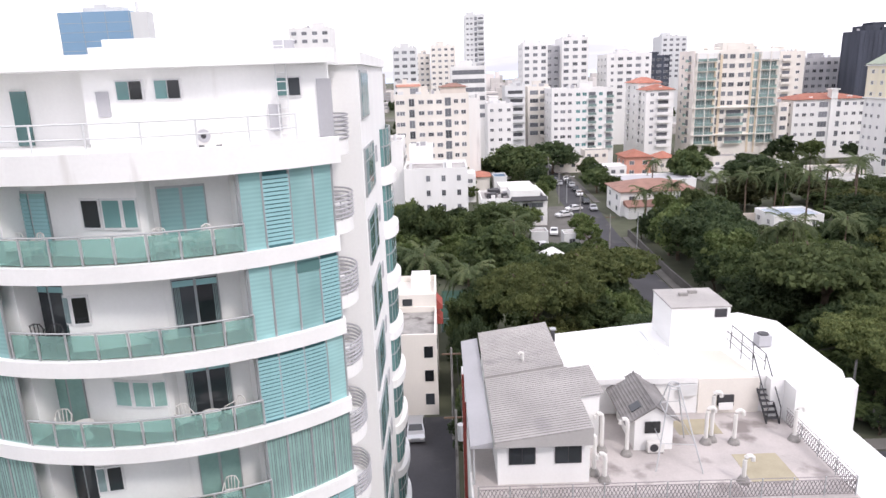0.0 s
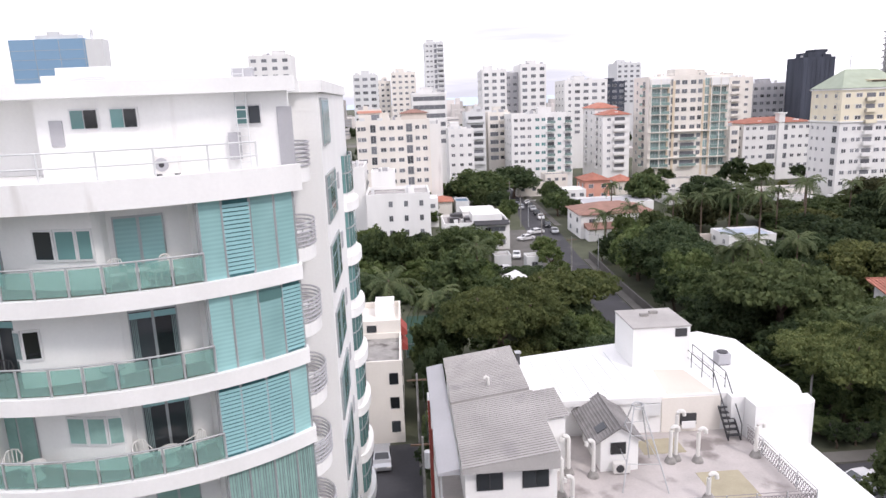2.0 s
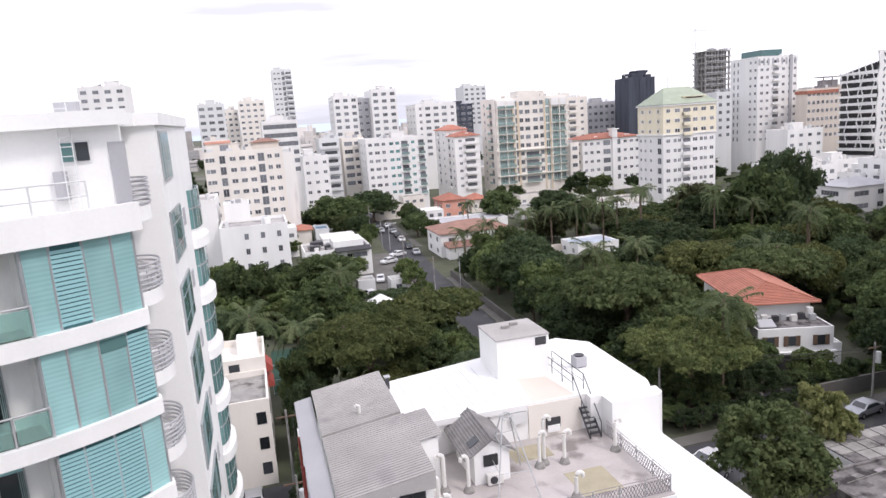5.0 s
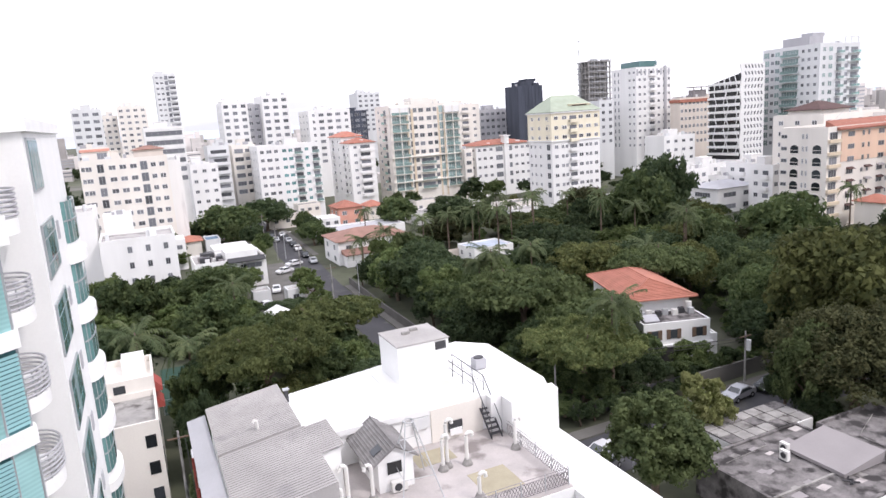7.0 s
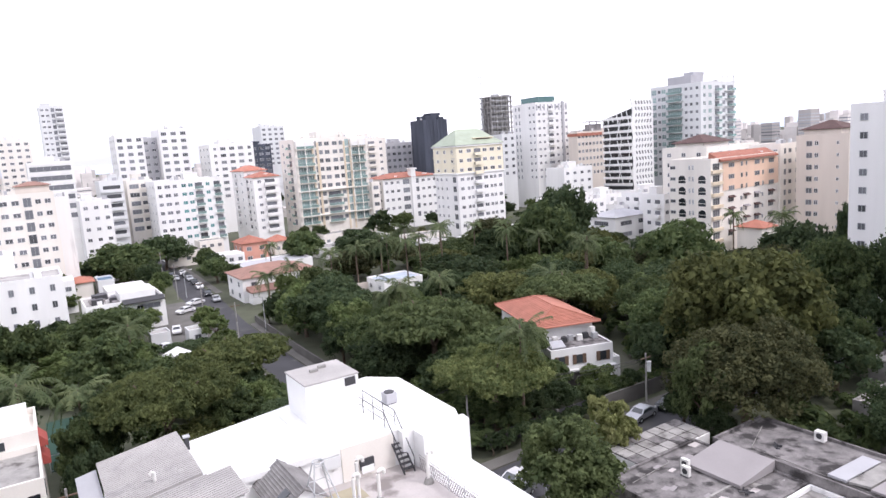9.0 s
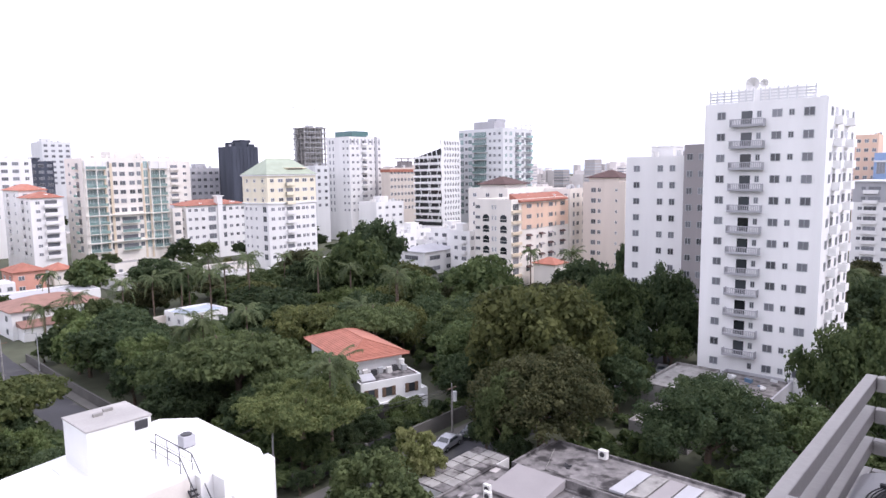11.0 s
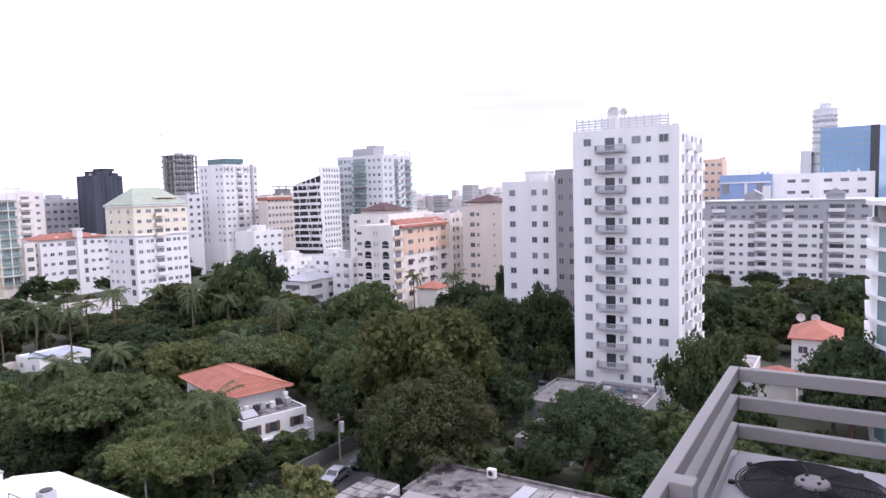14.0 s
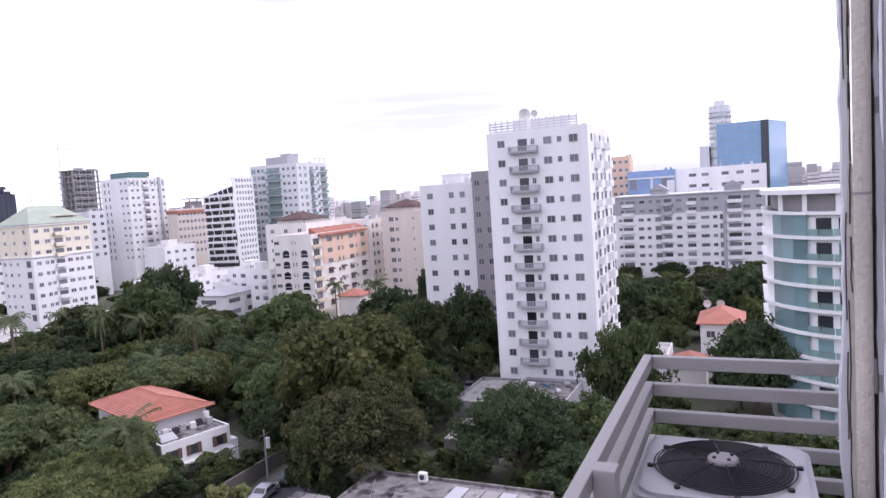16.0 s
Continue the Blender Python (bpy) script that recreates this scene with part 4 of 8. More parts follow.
# white tower with stacked grey balconies
t_ = block("apartment_tower", "tall white apartment tower with a column of grey balconies", 101.7, 119.5, 21.5, 37.7, 43.0, 14, WHITE, W=[(0.15, 1.2, 1.1, "k"), (0.47, 0.6, 0.9, "k"), (0.615, 1.3, 1.1, "k"), (0.73, 0.7, 0.85, "k"), (0.865, 1.35, 1.15, "k")], S=[(0.14, 1.0, 1.2, "k"), (0.3, 2.2, 1.0, "b"), (0.5, 1.0, 1.2, "k"), (0.68, 2.4, 1.2, "b"), (0.9, 1.0, 1.2, "k")], skip=1, rooms=False, parapet=0.35)
bal = Geo().box(-2.3, 2.3, -1.1, 0, -0.15, 0.0, 0).box(-2.3, 2.3, -1.15, -1.05, 0.0, 0.2, 0)
for k in range(19):
    bal.box(-2.3 + k * 0.25, -2.2 + k * 0.25, -1.12, -1.07, 0.2, 0.9, 0)
bal.box(-2.3, 2.3, -1.16, -1.04, 0.86, 0.96, 0).box(-2.3, -2.22, -1.1, 0, 0.0, 0.92, 0).box(2.22, 2.3, -1.1, 0, 0.0, 0.92, 0)
bal.face([(-1.0, -0.02, 0.02), (0.5, -0.02, 0.02), (0.5, -0.02, 2.1), (-1.0, -0.02, 2.1)], 1)
bal_me = bal.mesh("balcony", [GREY, PANE])
for fl in range(2, 14):
    put("balcony", bal_me, t_, pose(-8.9, 1.9, fl * 3.046 + 0.05, 0, 0, -90), "grey slatted balcony with a dark glass door")
for k, (y0, y1) in enumerate(((1.5, 7.5), (-6.5, 0.5))):
    g = Geo()
    for b in range(4):
        g.box(-8.6, -8.5, y0, y1, 43.1 + b * 0.42, 43.3 + b * 0.42)
    for b in range(7):
        yy = y0 + (y1 - y0) * b / 6
        g.box(-8.7, -8.4, yy - 0.08, yy + 0.08, 43.0, 44.9)
    part("roof_pergola", g, SILVER, t_)
part("roof_room", Geo().box(-4, 3, -4, 5, 42.3, 45.2), WHITE, t_)
for yy, rr in ((2.0, 1.0), (0.4, 0.6)):
    g = Geo()
    for a in range(10):
        b0, b1 = a * math.pi / 5, (a + 1) * math.pi / 5
        g.face([(-7.0, yy, 45.4), (-7.5, yy + rr * math.cos(b0), 45.6 + rr * math.sin(b0)), (-7.5, yy + rr * math.cos(b1), 45.6 + rr * math.sin(b1))])
    g.tube([(-6.9, yy, 42.3), (-6.9, yy, 45.5)], 0.07, 6)
    part("satellite_dish", g, PVC, t_)
# long grey and white block, blue box behind it, glass towers
l_ = block("apartment_block", "long white and grey apartment block with gabled dormers", 242, 262, -5.4, 43.2, 28.9, 9, WHITE2, W=[(0.045, 1.2, 1.0, "k"), (0.1, 3.4, 1.2, "k"), (0.1, 4.0, 0.7, "b"), (0.19, 1.8, 1.1, "k"), (0.245, 1.2, 1.1, "k"), (0.31, 2.2, 1.6, "k"), (0.37, 3.6, 1.4, "b"), (0.45, 1.8, 1.1, "k"), (0.53, 2.6, 1.1, "k"), (0.53, 3.2, 0.6, "b"), (0.62, 2.6, 1.1, "k"), (0.685, 1.4, 1.1, "k"), (0.735, 2.0, 1.8, "k"), (0.81, 4.6, 1.5, "b"), (0.885, 2.2, 1.1, "k"), (0.96, 1.8, 1.1, "k")], skip=1, rooms=False)
part("top_body", Geo().box(-10.06, 9.8, -24.36, 24.36, 22.3, 28.5), GREY, l_, "grey painted top storeys")
for fl in (7, 8):
    for u, w in ((0.06, 1.2), (0.12, 3.4), (0.2, 1.8), (0.26, 1.2), (0.32, 2.2), (0.45, 1.8), (0.54, 2.6), (0.62, 2.6), (0.69, 1.4), (0.885, 2.2), (0.96, 1.8)):
        put("window", cached(("w", w, 1.1, "k"), lambda: window_mesh(w, 1.1, FRAME)), l_, pose(-10.07, -(u - 0.5) * 48.6, fl * 3.12 + 1.1, 0, 0, -90))
    for u, w in ((0.37, 3.6), (0.81, 4.6)):
        put("balcony", cached(("b", w, 1.4, "grey"), lambda: balcony_mesh(w, 1.4, "solid", GREY)), l_, pose(-10.07, -(u - 0.5) * 48.6, fl * 3.12 + 0.1, 0, 0, -90))
for u in (0.34, 0.745):
    part("service_strip", Geo().box(-10.5, -10.0, -(u - 0.5) * 48.6 - 0.5, -(u - 0.5) * 48.6 + 0.5, 3, 28.0), GREY, l_)
part("roof_coping", Geo().box(-10.5, 10.2, -24.8, 24.8, 28.5, 28.9), SILVER, l_)
for yy in (8.8, -14.6):
    part("gable_dormer", Geo().prism([(-10.3, yy - 2.6), (-4, yy - 2.6), (-4, yy + 2.6), (-10.3, yy + 2.6)], 28.9, 30.4).prism([(-10.5, yy - 3.2), (-4, yy - 3.2), (-4, yy), (-10.5, yy)], 30.4, 30.4, tops=[30.5, 30.5, 32.4, 32.4]).prism([(-10.5, yy), (-4, yy), (-4, yy + 3.2), (-10.5, yy + 3.2)], 30.4, 30.4, tops=[32.4, 32.4, 30.5, 30.5]), GREY, l_)
bb_ = block("warehouse_store", "blue rendered box building with pale pilasters", 275, 303, 25.4, 43.2, 37.8, 4, BLUE, W=[(0.12, 2.6, 4.0, "k"), (0.8, 2.6, 4.0, "k")], skip=3, rooms=False)
part("pilaster", Geo().box(-14.25, -14.0, -8.9, -6.0, 26, 33.5).box(-14.25, -14.0, -0.8, 0.2, 26, 35), SILVER, bb_)
part("canopy_band", Geo().box(-14.4, -14.0, -8.9, 8.9, 34.6, 35.2), SILVER, bb_)
block("warehouse_store", "large plain white box building", 276, 311, -6.8, 25.3, 37.6, 9, WHITE2, W=[(0.2, 2.6, 1.2, "k"), (0.34, 2.6, 1.2, "k"), (0.56, 2.6, 1.2, "k"), (0.72, 2.6, 1.2, "k"), (0.88, 2.6, 1.2, "k")], skip=7, rooms=False)
gl_ = thing("glass_tower", 362, -3, 0, "blue mirrored glass office tower", "building", "city buildings")
part("glass_body", Geo().prism([(-12, -7), (12, -15.5), (12, 15.6), (-12, 15.6)], -0.3, 58.5), BLUEGLASS, gl_)
for k in range(18):
    part("floor_line", Geo().box(-12.1, -12.0, -7, 15.6, 4 + k * 3.1, 4.18 + k * 3.1), FRAME, gl_)
for k in range(9):
    part("mullion", Geo().box(-12.12, -12.0, -7 + k * 2.8, -6.85 + k * 2.8, 0, 58.5), FRAME, gl_)
part("dark_corner", Geo().box(-12.2, -11.9, -7.0, -3.6, 0, 58.6), PANE, gl_)
rt_ = thing("round_tower", 436, 13.5, 0, "pale round residential tower with ring balconies", "building", "city buildings")
ring = [(6.0 * math.cos(a * math.pi / 10), 6.0 * math.sin(a * math.pi / 10)) for a in range(20)]
part("shaft", Geo().prism(ring, -0.3, 75), SILVER, rt_)
for k in range(24):
    part("ring_balcony", Geo().prism([(x * 1.09, y * 1.09) for x, y in ring], 3.0 * k + 2, 3.0 * k + 3.1), SILVER if k % 2 else FRAME, rt_)
part("top_room", Geo().prism([(x * 0.5, y * 0.5) for x, y in ring], 75, 78), SILVER, rt_)
part("low_shaft", Geo().box(-6.5, 6.5, 6.2, 11.5, -0.3, 52), SILVER, rt_)
block("apartment_block", "orange-brown block on the skyline", 296, 306, 45.4, 53, 45.0, 13, PEACH, W=row(3, 1.4, 1.3), skip=8, rooms=False)
# buildings beyond the curved tower
u_ = thing("glass_office", -109, 246, 0, "blue mirrored glass office slab beyond the rooftop", "building", "city buildings")
part("glass_body", Geo().box(-18.2, 6.4, -7.1, -1, -0.3, 58.6), BLUEGLASS, u_)
part("side_wall", Geo().box(6.45, 12.0, -7.1, -2, -0.3, 58.2), SILVER, u_)
for k in range(18):
    part("floor_line", Geo().box(-18.2, 6.4, -7.13, -7.1, 4 + k * 3.0, 4.12 + k * 3.0), FRAME, u_)
for k in range(4):
    part("mullion", Geo().box(-18.2 + k * 8, -18.05 + k * 8, -7.14, -7.1, 0, 58.5), FRAME, u_)
part("plant_room", Geo().box(-10, 4, -6, -2, 58.6, 60.0).box(-6, -2, -6, -3, 60.0, 61.0).tube([(8, -5, 58), (8, -5, 61.5)], 0.5, 6), SILVER, u_)
block("apartment_block", "white apartment block beyond the rooftop", -62, -44.5, 296, 312, 55.4, 17, WHITE2, S=row(4, 2.2, 1.4, "k"), skip=11)
# low white buildings in the middle distance
block("school_building", "plain white three-storey building with small dark windows", -8.4, 6.0, 150, 164, 14.0, 4, WHITE, S=[(0.38, 0.9, 1.3, "k"), (0.62, 0.9, 1.3, "k"), (0.86, 0.9, 1.3, "k")], skip=1, rooms=False, roof=ROOFGREY, category="building")
block("stair_house", "plain white roof room", -7.6, -1.8, 165, 172, 17.6, 5, WHITE, rooms=False)
block("low_building", "white building beside the curved tower", -16, -9, 160, 176, 19.5, 6, WHITE2, E=row(3, 1.2, 1.2), rooms=False)
rng = random.Random(11)
for i in range(11):
    a = radians(42.5 + i * 1.65 + rng.uniform(-0.3, 0.3))
    d = rng.uniform(205, 262)
    w, dd, h = rng.uniform(8, 15), rng.uniform(8, 12), rng.uniform(9, 17)
    x, y = d * math.sin(a), d * math.cos(a)
    block("low_building", rng.choice(("low white apartment house with terraces", "low white stepped house with balconies")), x - w / 2, x + w / 2, y - dd / 2, y + dd / 2, h, max(2, int(h / 3)), rng.choice((WHITE2, CREAM, WHITE2)), S=row(3, 1.5, 1.2, "k"), W=[(0.3, 1.4, 1.2, "k"), (0.7, 2.4, 1.0, "b")], skip=1, group="low houses")
block("low_building", "low long white block with slot windows", 190, 206, 205, 216, 21, 6, WHITE2, S=row(4, 1.6, 1.1, "k"), skip=2)


# ---- curved white apartment tower with teal glazing ----
CX, CY = -11.3, 30.15
tower = thing("curved_tower", CX, CY, 0, "white curved apartment tower with teal glazing and glass balconies", "building")


def pol(deg, r):
    return (r * math.sin(radians(deg)), -r * math.cos(radians(deg)))


def arc(a, b, r, n):
    return [pol(a + (b - a) * i / n, r) for i in range(n + 1)]


def strip_on(p, q, z0, z1, thick, out=0.0):
    """A standing slab between two plan points."""
    d = Vector((q[0] - p[0], q[1] - p[1])).normalized()
    nx, ny = d.y, -d.x
    a, b = Vector(p) + Vector((nx, ny)) * out, Vector(q) + Vector((nx, ny)) * out
    e = Vector((nx, ny)) * thick
    return Geo().prism([tuple(a), tuple(a + e), tuple(b + e), tuple(b)], z0, z1)


FP, ZB = 3.05, 28.2
plate = arc(-45, 45, 10.75, 40) + [(7.5, -7.2), (6.5, -6.6), (6.5, -1.95), (7.88, -1.95), (7.88, 11.0), (-8.05, 11.0), (-8.05, -6.9)]
body = arc(-14, 27, 9.2, 22) + arc(27, 45, 10.15, 10) + [(7.15, -7.0), (6.55, -6.6), (6.55, -2.0), (7.9, -2.0), (7.9, 10.9), (-7.9, 10.9), (-7.9, -6.9)] + arc(-45, -14, 10.15, 12)
part("body", Geo().prism(body, -0.3, 31.25), WHITE, tower)
plate_me = Geo().prism(plate, 0, 0.52).mesh("floor_slab", WHITE)
EDGES_R = [27.2, 31.2, 36.1, 40.8, 44.9]
EDGES_L = [-45, -39, -33, -27, -21, -15]
PATTERN = {0: "plpp", 1: "ppvl", 2: "lllp", 3: "cccc", 4: "pplp", 5: "llpp"}
RECESS = {0: [(-16.2, -8.2, "l"), (13.0, 22.2, "b")], 1: [(-15.8, -7.6, "d"), (13.4, 22.6, "d")], 2: [(-15.4, -7.4, "c"), (13.6, 23.0, "d")], 3: [(-15.0, -7.2, "d"), (14.0, 22.8, "c")]}
# lights of the windows in the swelling part of the recessed wall
SWELL_LIGHTS = {0: [-0.6, 3.6, 7.6, 10.4], 1: [-5.9, -4.3, -1.2], 2: [0.0, 4.0, 7.9, 10.8], 3: [-5.2, -3.4, -0.2]}


def swell(j, a):
    """Radius of the recessed wall: it swells outward, its nose on alternate ends from floor to floor."""
    if j % 2:
        f = (a + 6.6) / 19.6
        return 9.22 + 0.72 * (1 - f) * min(1.0, max(0.0, (a + 6.9) / 1.6)) ** 0.5
    f = (a + 7.0) / 19.0
    return 9.22 + 0.72 * f * min(1.0, max(0.0, (12.0 - a) / 1.6)) ** 0.5


def glazed(root, p, q, z0, z1, kind):
    """One tall glazing panel: plain, with blinds ('l'), curtains ('c') or an open vent ('v')."""
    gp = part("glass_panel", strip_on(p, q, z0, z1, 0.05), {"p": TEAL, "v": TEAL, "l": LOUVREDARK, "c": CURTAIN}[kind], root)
    if kind == "l":
        n = 17
        for i in range(n):
            z = z0 + 0.1 + (z1 - z0 - 0.25) * i / n
            part("blind_slat", strip_on(p, q, z, z + 0.098, 0.02, 0.055), LOUVRE, gp)
    if kind == "c":
        for i in range(9):
            f = (i + 0.3 + 0.4 * ((i * 7) % 5) / 5) / 9
            a, b = [(p[0] + (q[0] - p[0]) * e, p[1] + (q[1] - p[1]) * e) for e in (f, f + 0.022 + 0.012 * (i % 3))]
            part("curtain_fold", strip_on(a, b, z0 + 0.06, z1 - 0.12, 0.012, 0.05), SHEER, gp)
    if kind == "v":
        part("open_vent", strip_on(p, q, z1 - 0.5, z1 - 0.12, 0.02, 0.06), TEALDARK, gp)
    return gp


def opening(root, a0, a1, z0, z1, kind, r=9.2, lights=2):
    """A framed door or window set on the recessed curved wall."""
    p, q = pol(a0, r + 0.01), pol(a1, r + 0.01)
    d = part("window_frame" if z1 - z0 < 1.6 else "sliding_door", strip_on(p, q, z0, z1, 0.05), FRAME, root)
    for i in range(lights):
        f0, f1 = (i + 0.06) / lights, (i + 0.94) / lights
        a, b = [(p[0] + (q[0] - p[0]) * f, p[1] + (q[1] - p[1]) * f) for f in (f0, f1)]
        part("pane", strip_on(a, b, z0 + 0.07, z1 - 0.07, 0.03, 0.035), {"b": TEAL, "d": PANE, "w": TEALDARK if i else PANE, "c": CURTAIN, "l": TEAL}[kind], d)
        if kind == "l":
            for k in range(14):
                z = z0 + 0.1 + (z1 - z0 - 0.3) * k / 14
                part("blind_slat", strip_on(a, b, z, z + 0.1, 0.02, 0.07), LOUVRE, d)
        if kind in "dc":
            # drawn-back curtains and a blind head behind the glass
            for f in ((0.05, 0.12, 0.2, 0.27) if i == 0 else (0.78, 0.86, 0.93)) if kind == "d" else [0.06 + 0.11 * m for m in range(9)]:
                x, y = a[0] + (b[0] - a[0]) * f, a[1] + (b[1] - a[1]) * f
                part("curtain_fold", strip_on((x, y), (x + (b[0] - a[0]) * 0.045, y + (b[1] - a[1]) * 0.045), z0 + 0.1, z1 - 0.12, 0.012, 0.062), SHEER if kind == "d" else CURTAIN, d)
            part("blind_head", strip_on(a, b, z1 - 0.3, z1 - 0.1, 0.015, 0.066), LOUVRE if kind == "d" else CURTAIN, d)


def swell_wall(root, j, z0, z1):
    """The swollen stretch of wall with its own window lights."""
    angles = [-6.9 + i * 18.9 / 36 for i in range(37)]
    ring = [pol(a, swell(j, a)) for a in angles] + [pol(a, 9.16) for a in (11.9, 8, 4, 0, -4, -6.8)]
    w = part("swelling_wall", Geo().prism(ring, z0, z1), WHITE, root)
    edges = SWELL_LIGHTS[j % 4]
    top, low = z0 + 1.92, z0 + 0.93
    for i, (a, b) in enumerate(zip(edges, edges[1:])):
        p, q = pol(a + 0.05, swell(j, a) + 0.01), pol(b - 0.05, swell(j, b) + 0.01)
        fr = part("window_frame", strip_on(p, q, low, top, 0.06), FRAMEWHITE, w)
        u, v = [(p[0] + (q[0] - p[0]) * f, p[1] + (q[1] - p[1]) * f) for f in (0.1, 0.9)]
        part("pane", strip_on(u, v, low + 0.07, top - 0.07, 0.03, 0.045), (CURTAIN if j % 4 == 2 else (PANE, TEALDARK, TEALDARK)[i] if j % 2 == 0 else (SHEER, PANE)[i]), fr)


RAILTOP = Geo()
RAILTOP.tube([(*p, 0.92) for p in arc(-14, 27.4, 10.6, 30)], 0.03, 6)
RAILTOP.tube([(*pol(27.4, 10.6), 0.92), (*pol(27.6, 9.4), 0.92)], 0.03, 6)
RAIL_ME = RAILTOP.mesh("handrail", METAL, True)
post_me = Geo().box(-0.025, 0.025, -0.025, 0.025, 0, 0.92).mesh("rail_post", METAL)
round_slab = Geo().prism([(0.95 * math.sin(a * math.pi / 12) * 1.0, -1.35 * math.cos(a * math.pi / 12)) for a in range(13)], -0.12, 0.42).mesh("round_balcony", WHITE)
bar_me = Geo().tube([(0.98 * math.sin(a * math.pi / 14), -1.38 * math.cos(a * math.pi / 14), 0) for a in range(15)], 0.042, 5).mesh("balcony_bar", GREY)
for j in range(0, 9):
    z = ZB - j * FP
    put("floor_slab", plate_me, tower, pose(0, 0, z))
    zf, zt = z + 0.52, z + FP
    detail = j < 6
    pat = PATTERN.get(j, "pppp")
    for i in range(4):
        glazed(tower, pol(EDGES_R[i], 10.5), pol(EDGES_R[i + 1], 10.5), zf, zt, pat[i] if detail else "p")
    glazed(tower, pol(44.9, 10.5), (7.25, -7.0), zf, zt, "p")
    for i in range(5):
        glazed(tower, pol(EDGES_L[i], 10.5), pol(EDGES_L[i + 1], 10.5), zf, zt, "c" if j > 1 else "p")
    for a in EDGES_R + EDGES_L:
        x, y = pol(a, 10.54)
        part("mullion", Geo().tube([(x, y, zf), (x, y, zt)], 0.045, 5), FRAME, tower)
    for a0, a1, kind in RECESS.get(j, RECESS[1]):
        opening(tower, a0, a1, zf + 0.04, zf + 2.12, kind)
    swell_wall(tower, j, zf, zt)
    # guard of the recessed balcony
    put("handrail", RAIL_ME, tower, pose(0, 0, zf))
    for i in range(9):
        x, y = pol(-14 + i * 41.4 / 8, 10.6)
        put("rail_post", post_me, tower, pose(x, y, zf))
    for i in range(8):
        part("balustrade_glass", strip_on(pol(-13.7 + i * 41.4 / 8, 10.58), pol(-14.3 + (i + 1) * 41.4 / 8, 10.58), zf + 0.06, zf + 0.84, 0.02), BALGLASS, tower)
    oo, ii = arc(-13.9, 27, 10.5, 16), arc(27, -13.9, 9.22, 16)
    part("balcony_floor", Geo().prism(oo + ii, zf, zf + 0.012), BALTILE, tower, "dark brown balcony floor tiles")
    # little round balcony on the flank
    rb_ = put("round_balcony", round_slab, tower, pose(6.58, -3.5, z))
    for k in range(6):
        put("balcony_bar", bar_me, rb_, pose(0, 0, 0.52 + k * 0.17))
    put("balcony_post", post_me, rb_, pose(0.97, 0, 0.42))
    put("balcony_post", post_me, rb_, pose(0.65, -0.98, 0.42))
    put("service_box", Geo().box(0.2, 0.75, -0.5, 0.1, 0.42, 0.95).tube([(0.5, -0.55, 0.7), (0.5, -0.5, 0.7)], 0.18, 10).mesh("service_box", SILVER), rb_)
    # flank windows
    wz = zf + 0.25
    for y0, y1 in ((-1.5, 2.4),):
        fr = part("flank_window", Geo().box(7.9, 7.98, y0, y1, wz, wz + 2.1), FRAME, tower)
        for k in range(4):
            a = y0 + 0.1 + k * (y1 - y0 - 0.1) / 4
            for za, zb in ((0.1, 0.55), (0.63, 1.5), (1.58, 2.02)):
                part("pane", Geo().box(7.975, 8.0, a, a + (y1 - y0 - 0.5) / 4, wz + za, wz + zb), TEALDARK if (k + j) % 3 else SHEER, fr)
    part("toilet_window", Geo().box(7.9, 7.96, 3.6, 4.2, wz + 0.9, wz + 1.7), GREY, tower)
    if j < 8:
        part("wall_vent", Geo().box(6.55, 6.6, -5.4, -5.0, zf + 1.2, zf + 1.7), DARKMETAL, tower)
    # glazed bay at the far end of the flank
    bay = [(7.9 + 0.38 * math.sin(a * math.pi / 8), 8.7 - 2.0 * math.cos(a * math.pi / 8)) for a in range(9)]
    for a, b in zip(bay, bay[1:]):
        bg = part("bay_glass", strip_on(a, b, zf + 0.5, zt, 0.04), TEALDARK, tower)
        part("bay_mullion", Geo().tube([(*b, zf + 0.5), (*b, zt)], 0.05, 5), FRAME, bg)
        part("bay_transom", strip_on(a, b, zf + 1.55, zf + 1.63, 0.03, 0.04), FRAME, bg)
    part("bay_sill", Geo().prism(bay, zf, zf + 0.5), WHITE, tower)
    slab = [(7.9 + 0.66 * math.sin(a * math.pi / 12), 8.7 - 2.2 * math.cos(a * math.pi / 12)) for a in range(13)]
    part("bay_slab", Geo().prism(slab, z, zf), WHITE, tower)
# roof terrace and penthouse
rb_ = put("round_balcony", round_slab, tower, pose(6.58, -3.5, ZB + FP))
for k in range(6):
    put("balcony_bar", bar_me, rb_, pose(0, 0, 0.52 + k * 0.17))
part("terrace_parapet", Geo().prism(arc(-46, 46, 10.85, 40) + [(7.5, -7.2), (6.55, -6.6), (6.55, -2.0), (7.9, -2.0), (7.9, 11.0), (-8.1, 11.0), (-8.1, -6.6)], 31.252, 31.9), WHITE, tower)
g = Geo()
oo, ii = arc(-46, 46, 10.85, 36), arc(-46, 46, 10.6, 36)
for i in range(36):
    g.prism([oo[i], oo[i + 1], ii[i + 1], ii[i]], 31.9, 32.12)
part("parapet_rim", g, WHITE, tower)
for zz in (32.52, 32.95):
    part("terrace_rail", Geo().tube([(*p, zz) for p in arc(-46, 38, 10.7, 34)], 0.028, 6), SILVER, tower)
for i in range(11):
    x, y = pol(-44 + i * 8.2, 10.7)
    part("terrace_post", Geo().tube([(x, y, 32.1), (x, y, 32.95)], 0.03, 6), SILVER, tower)
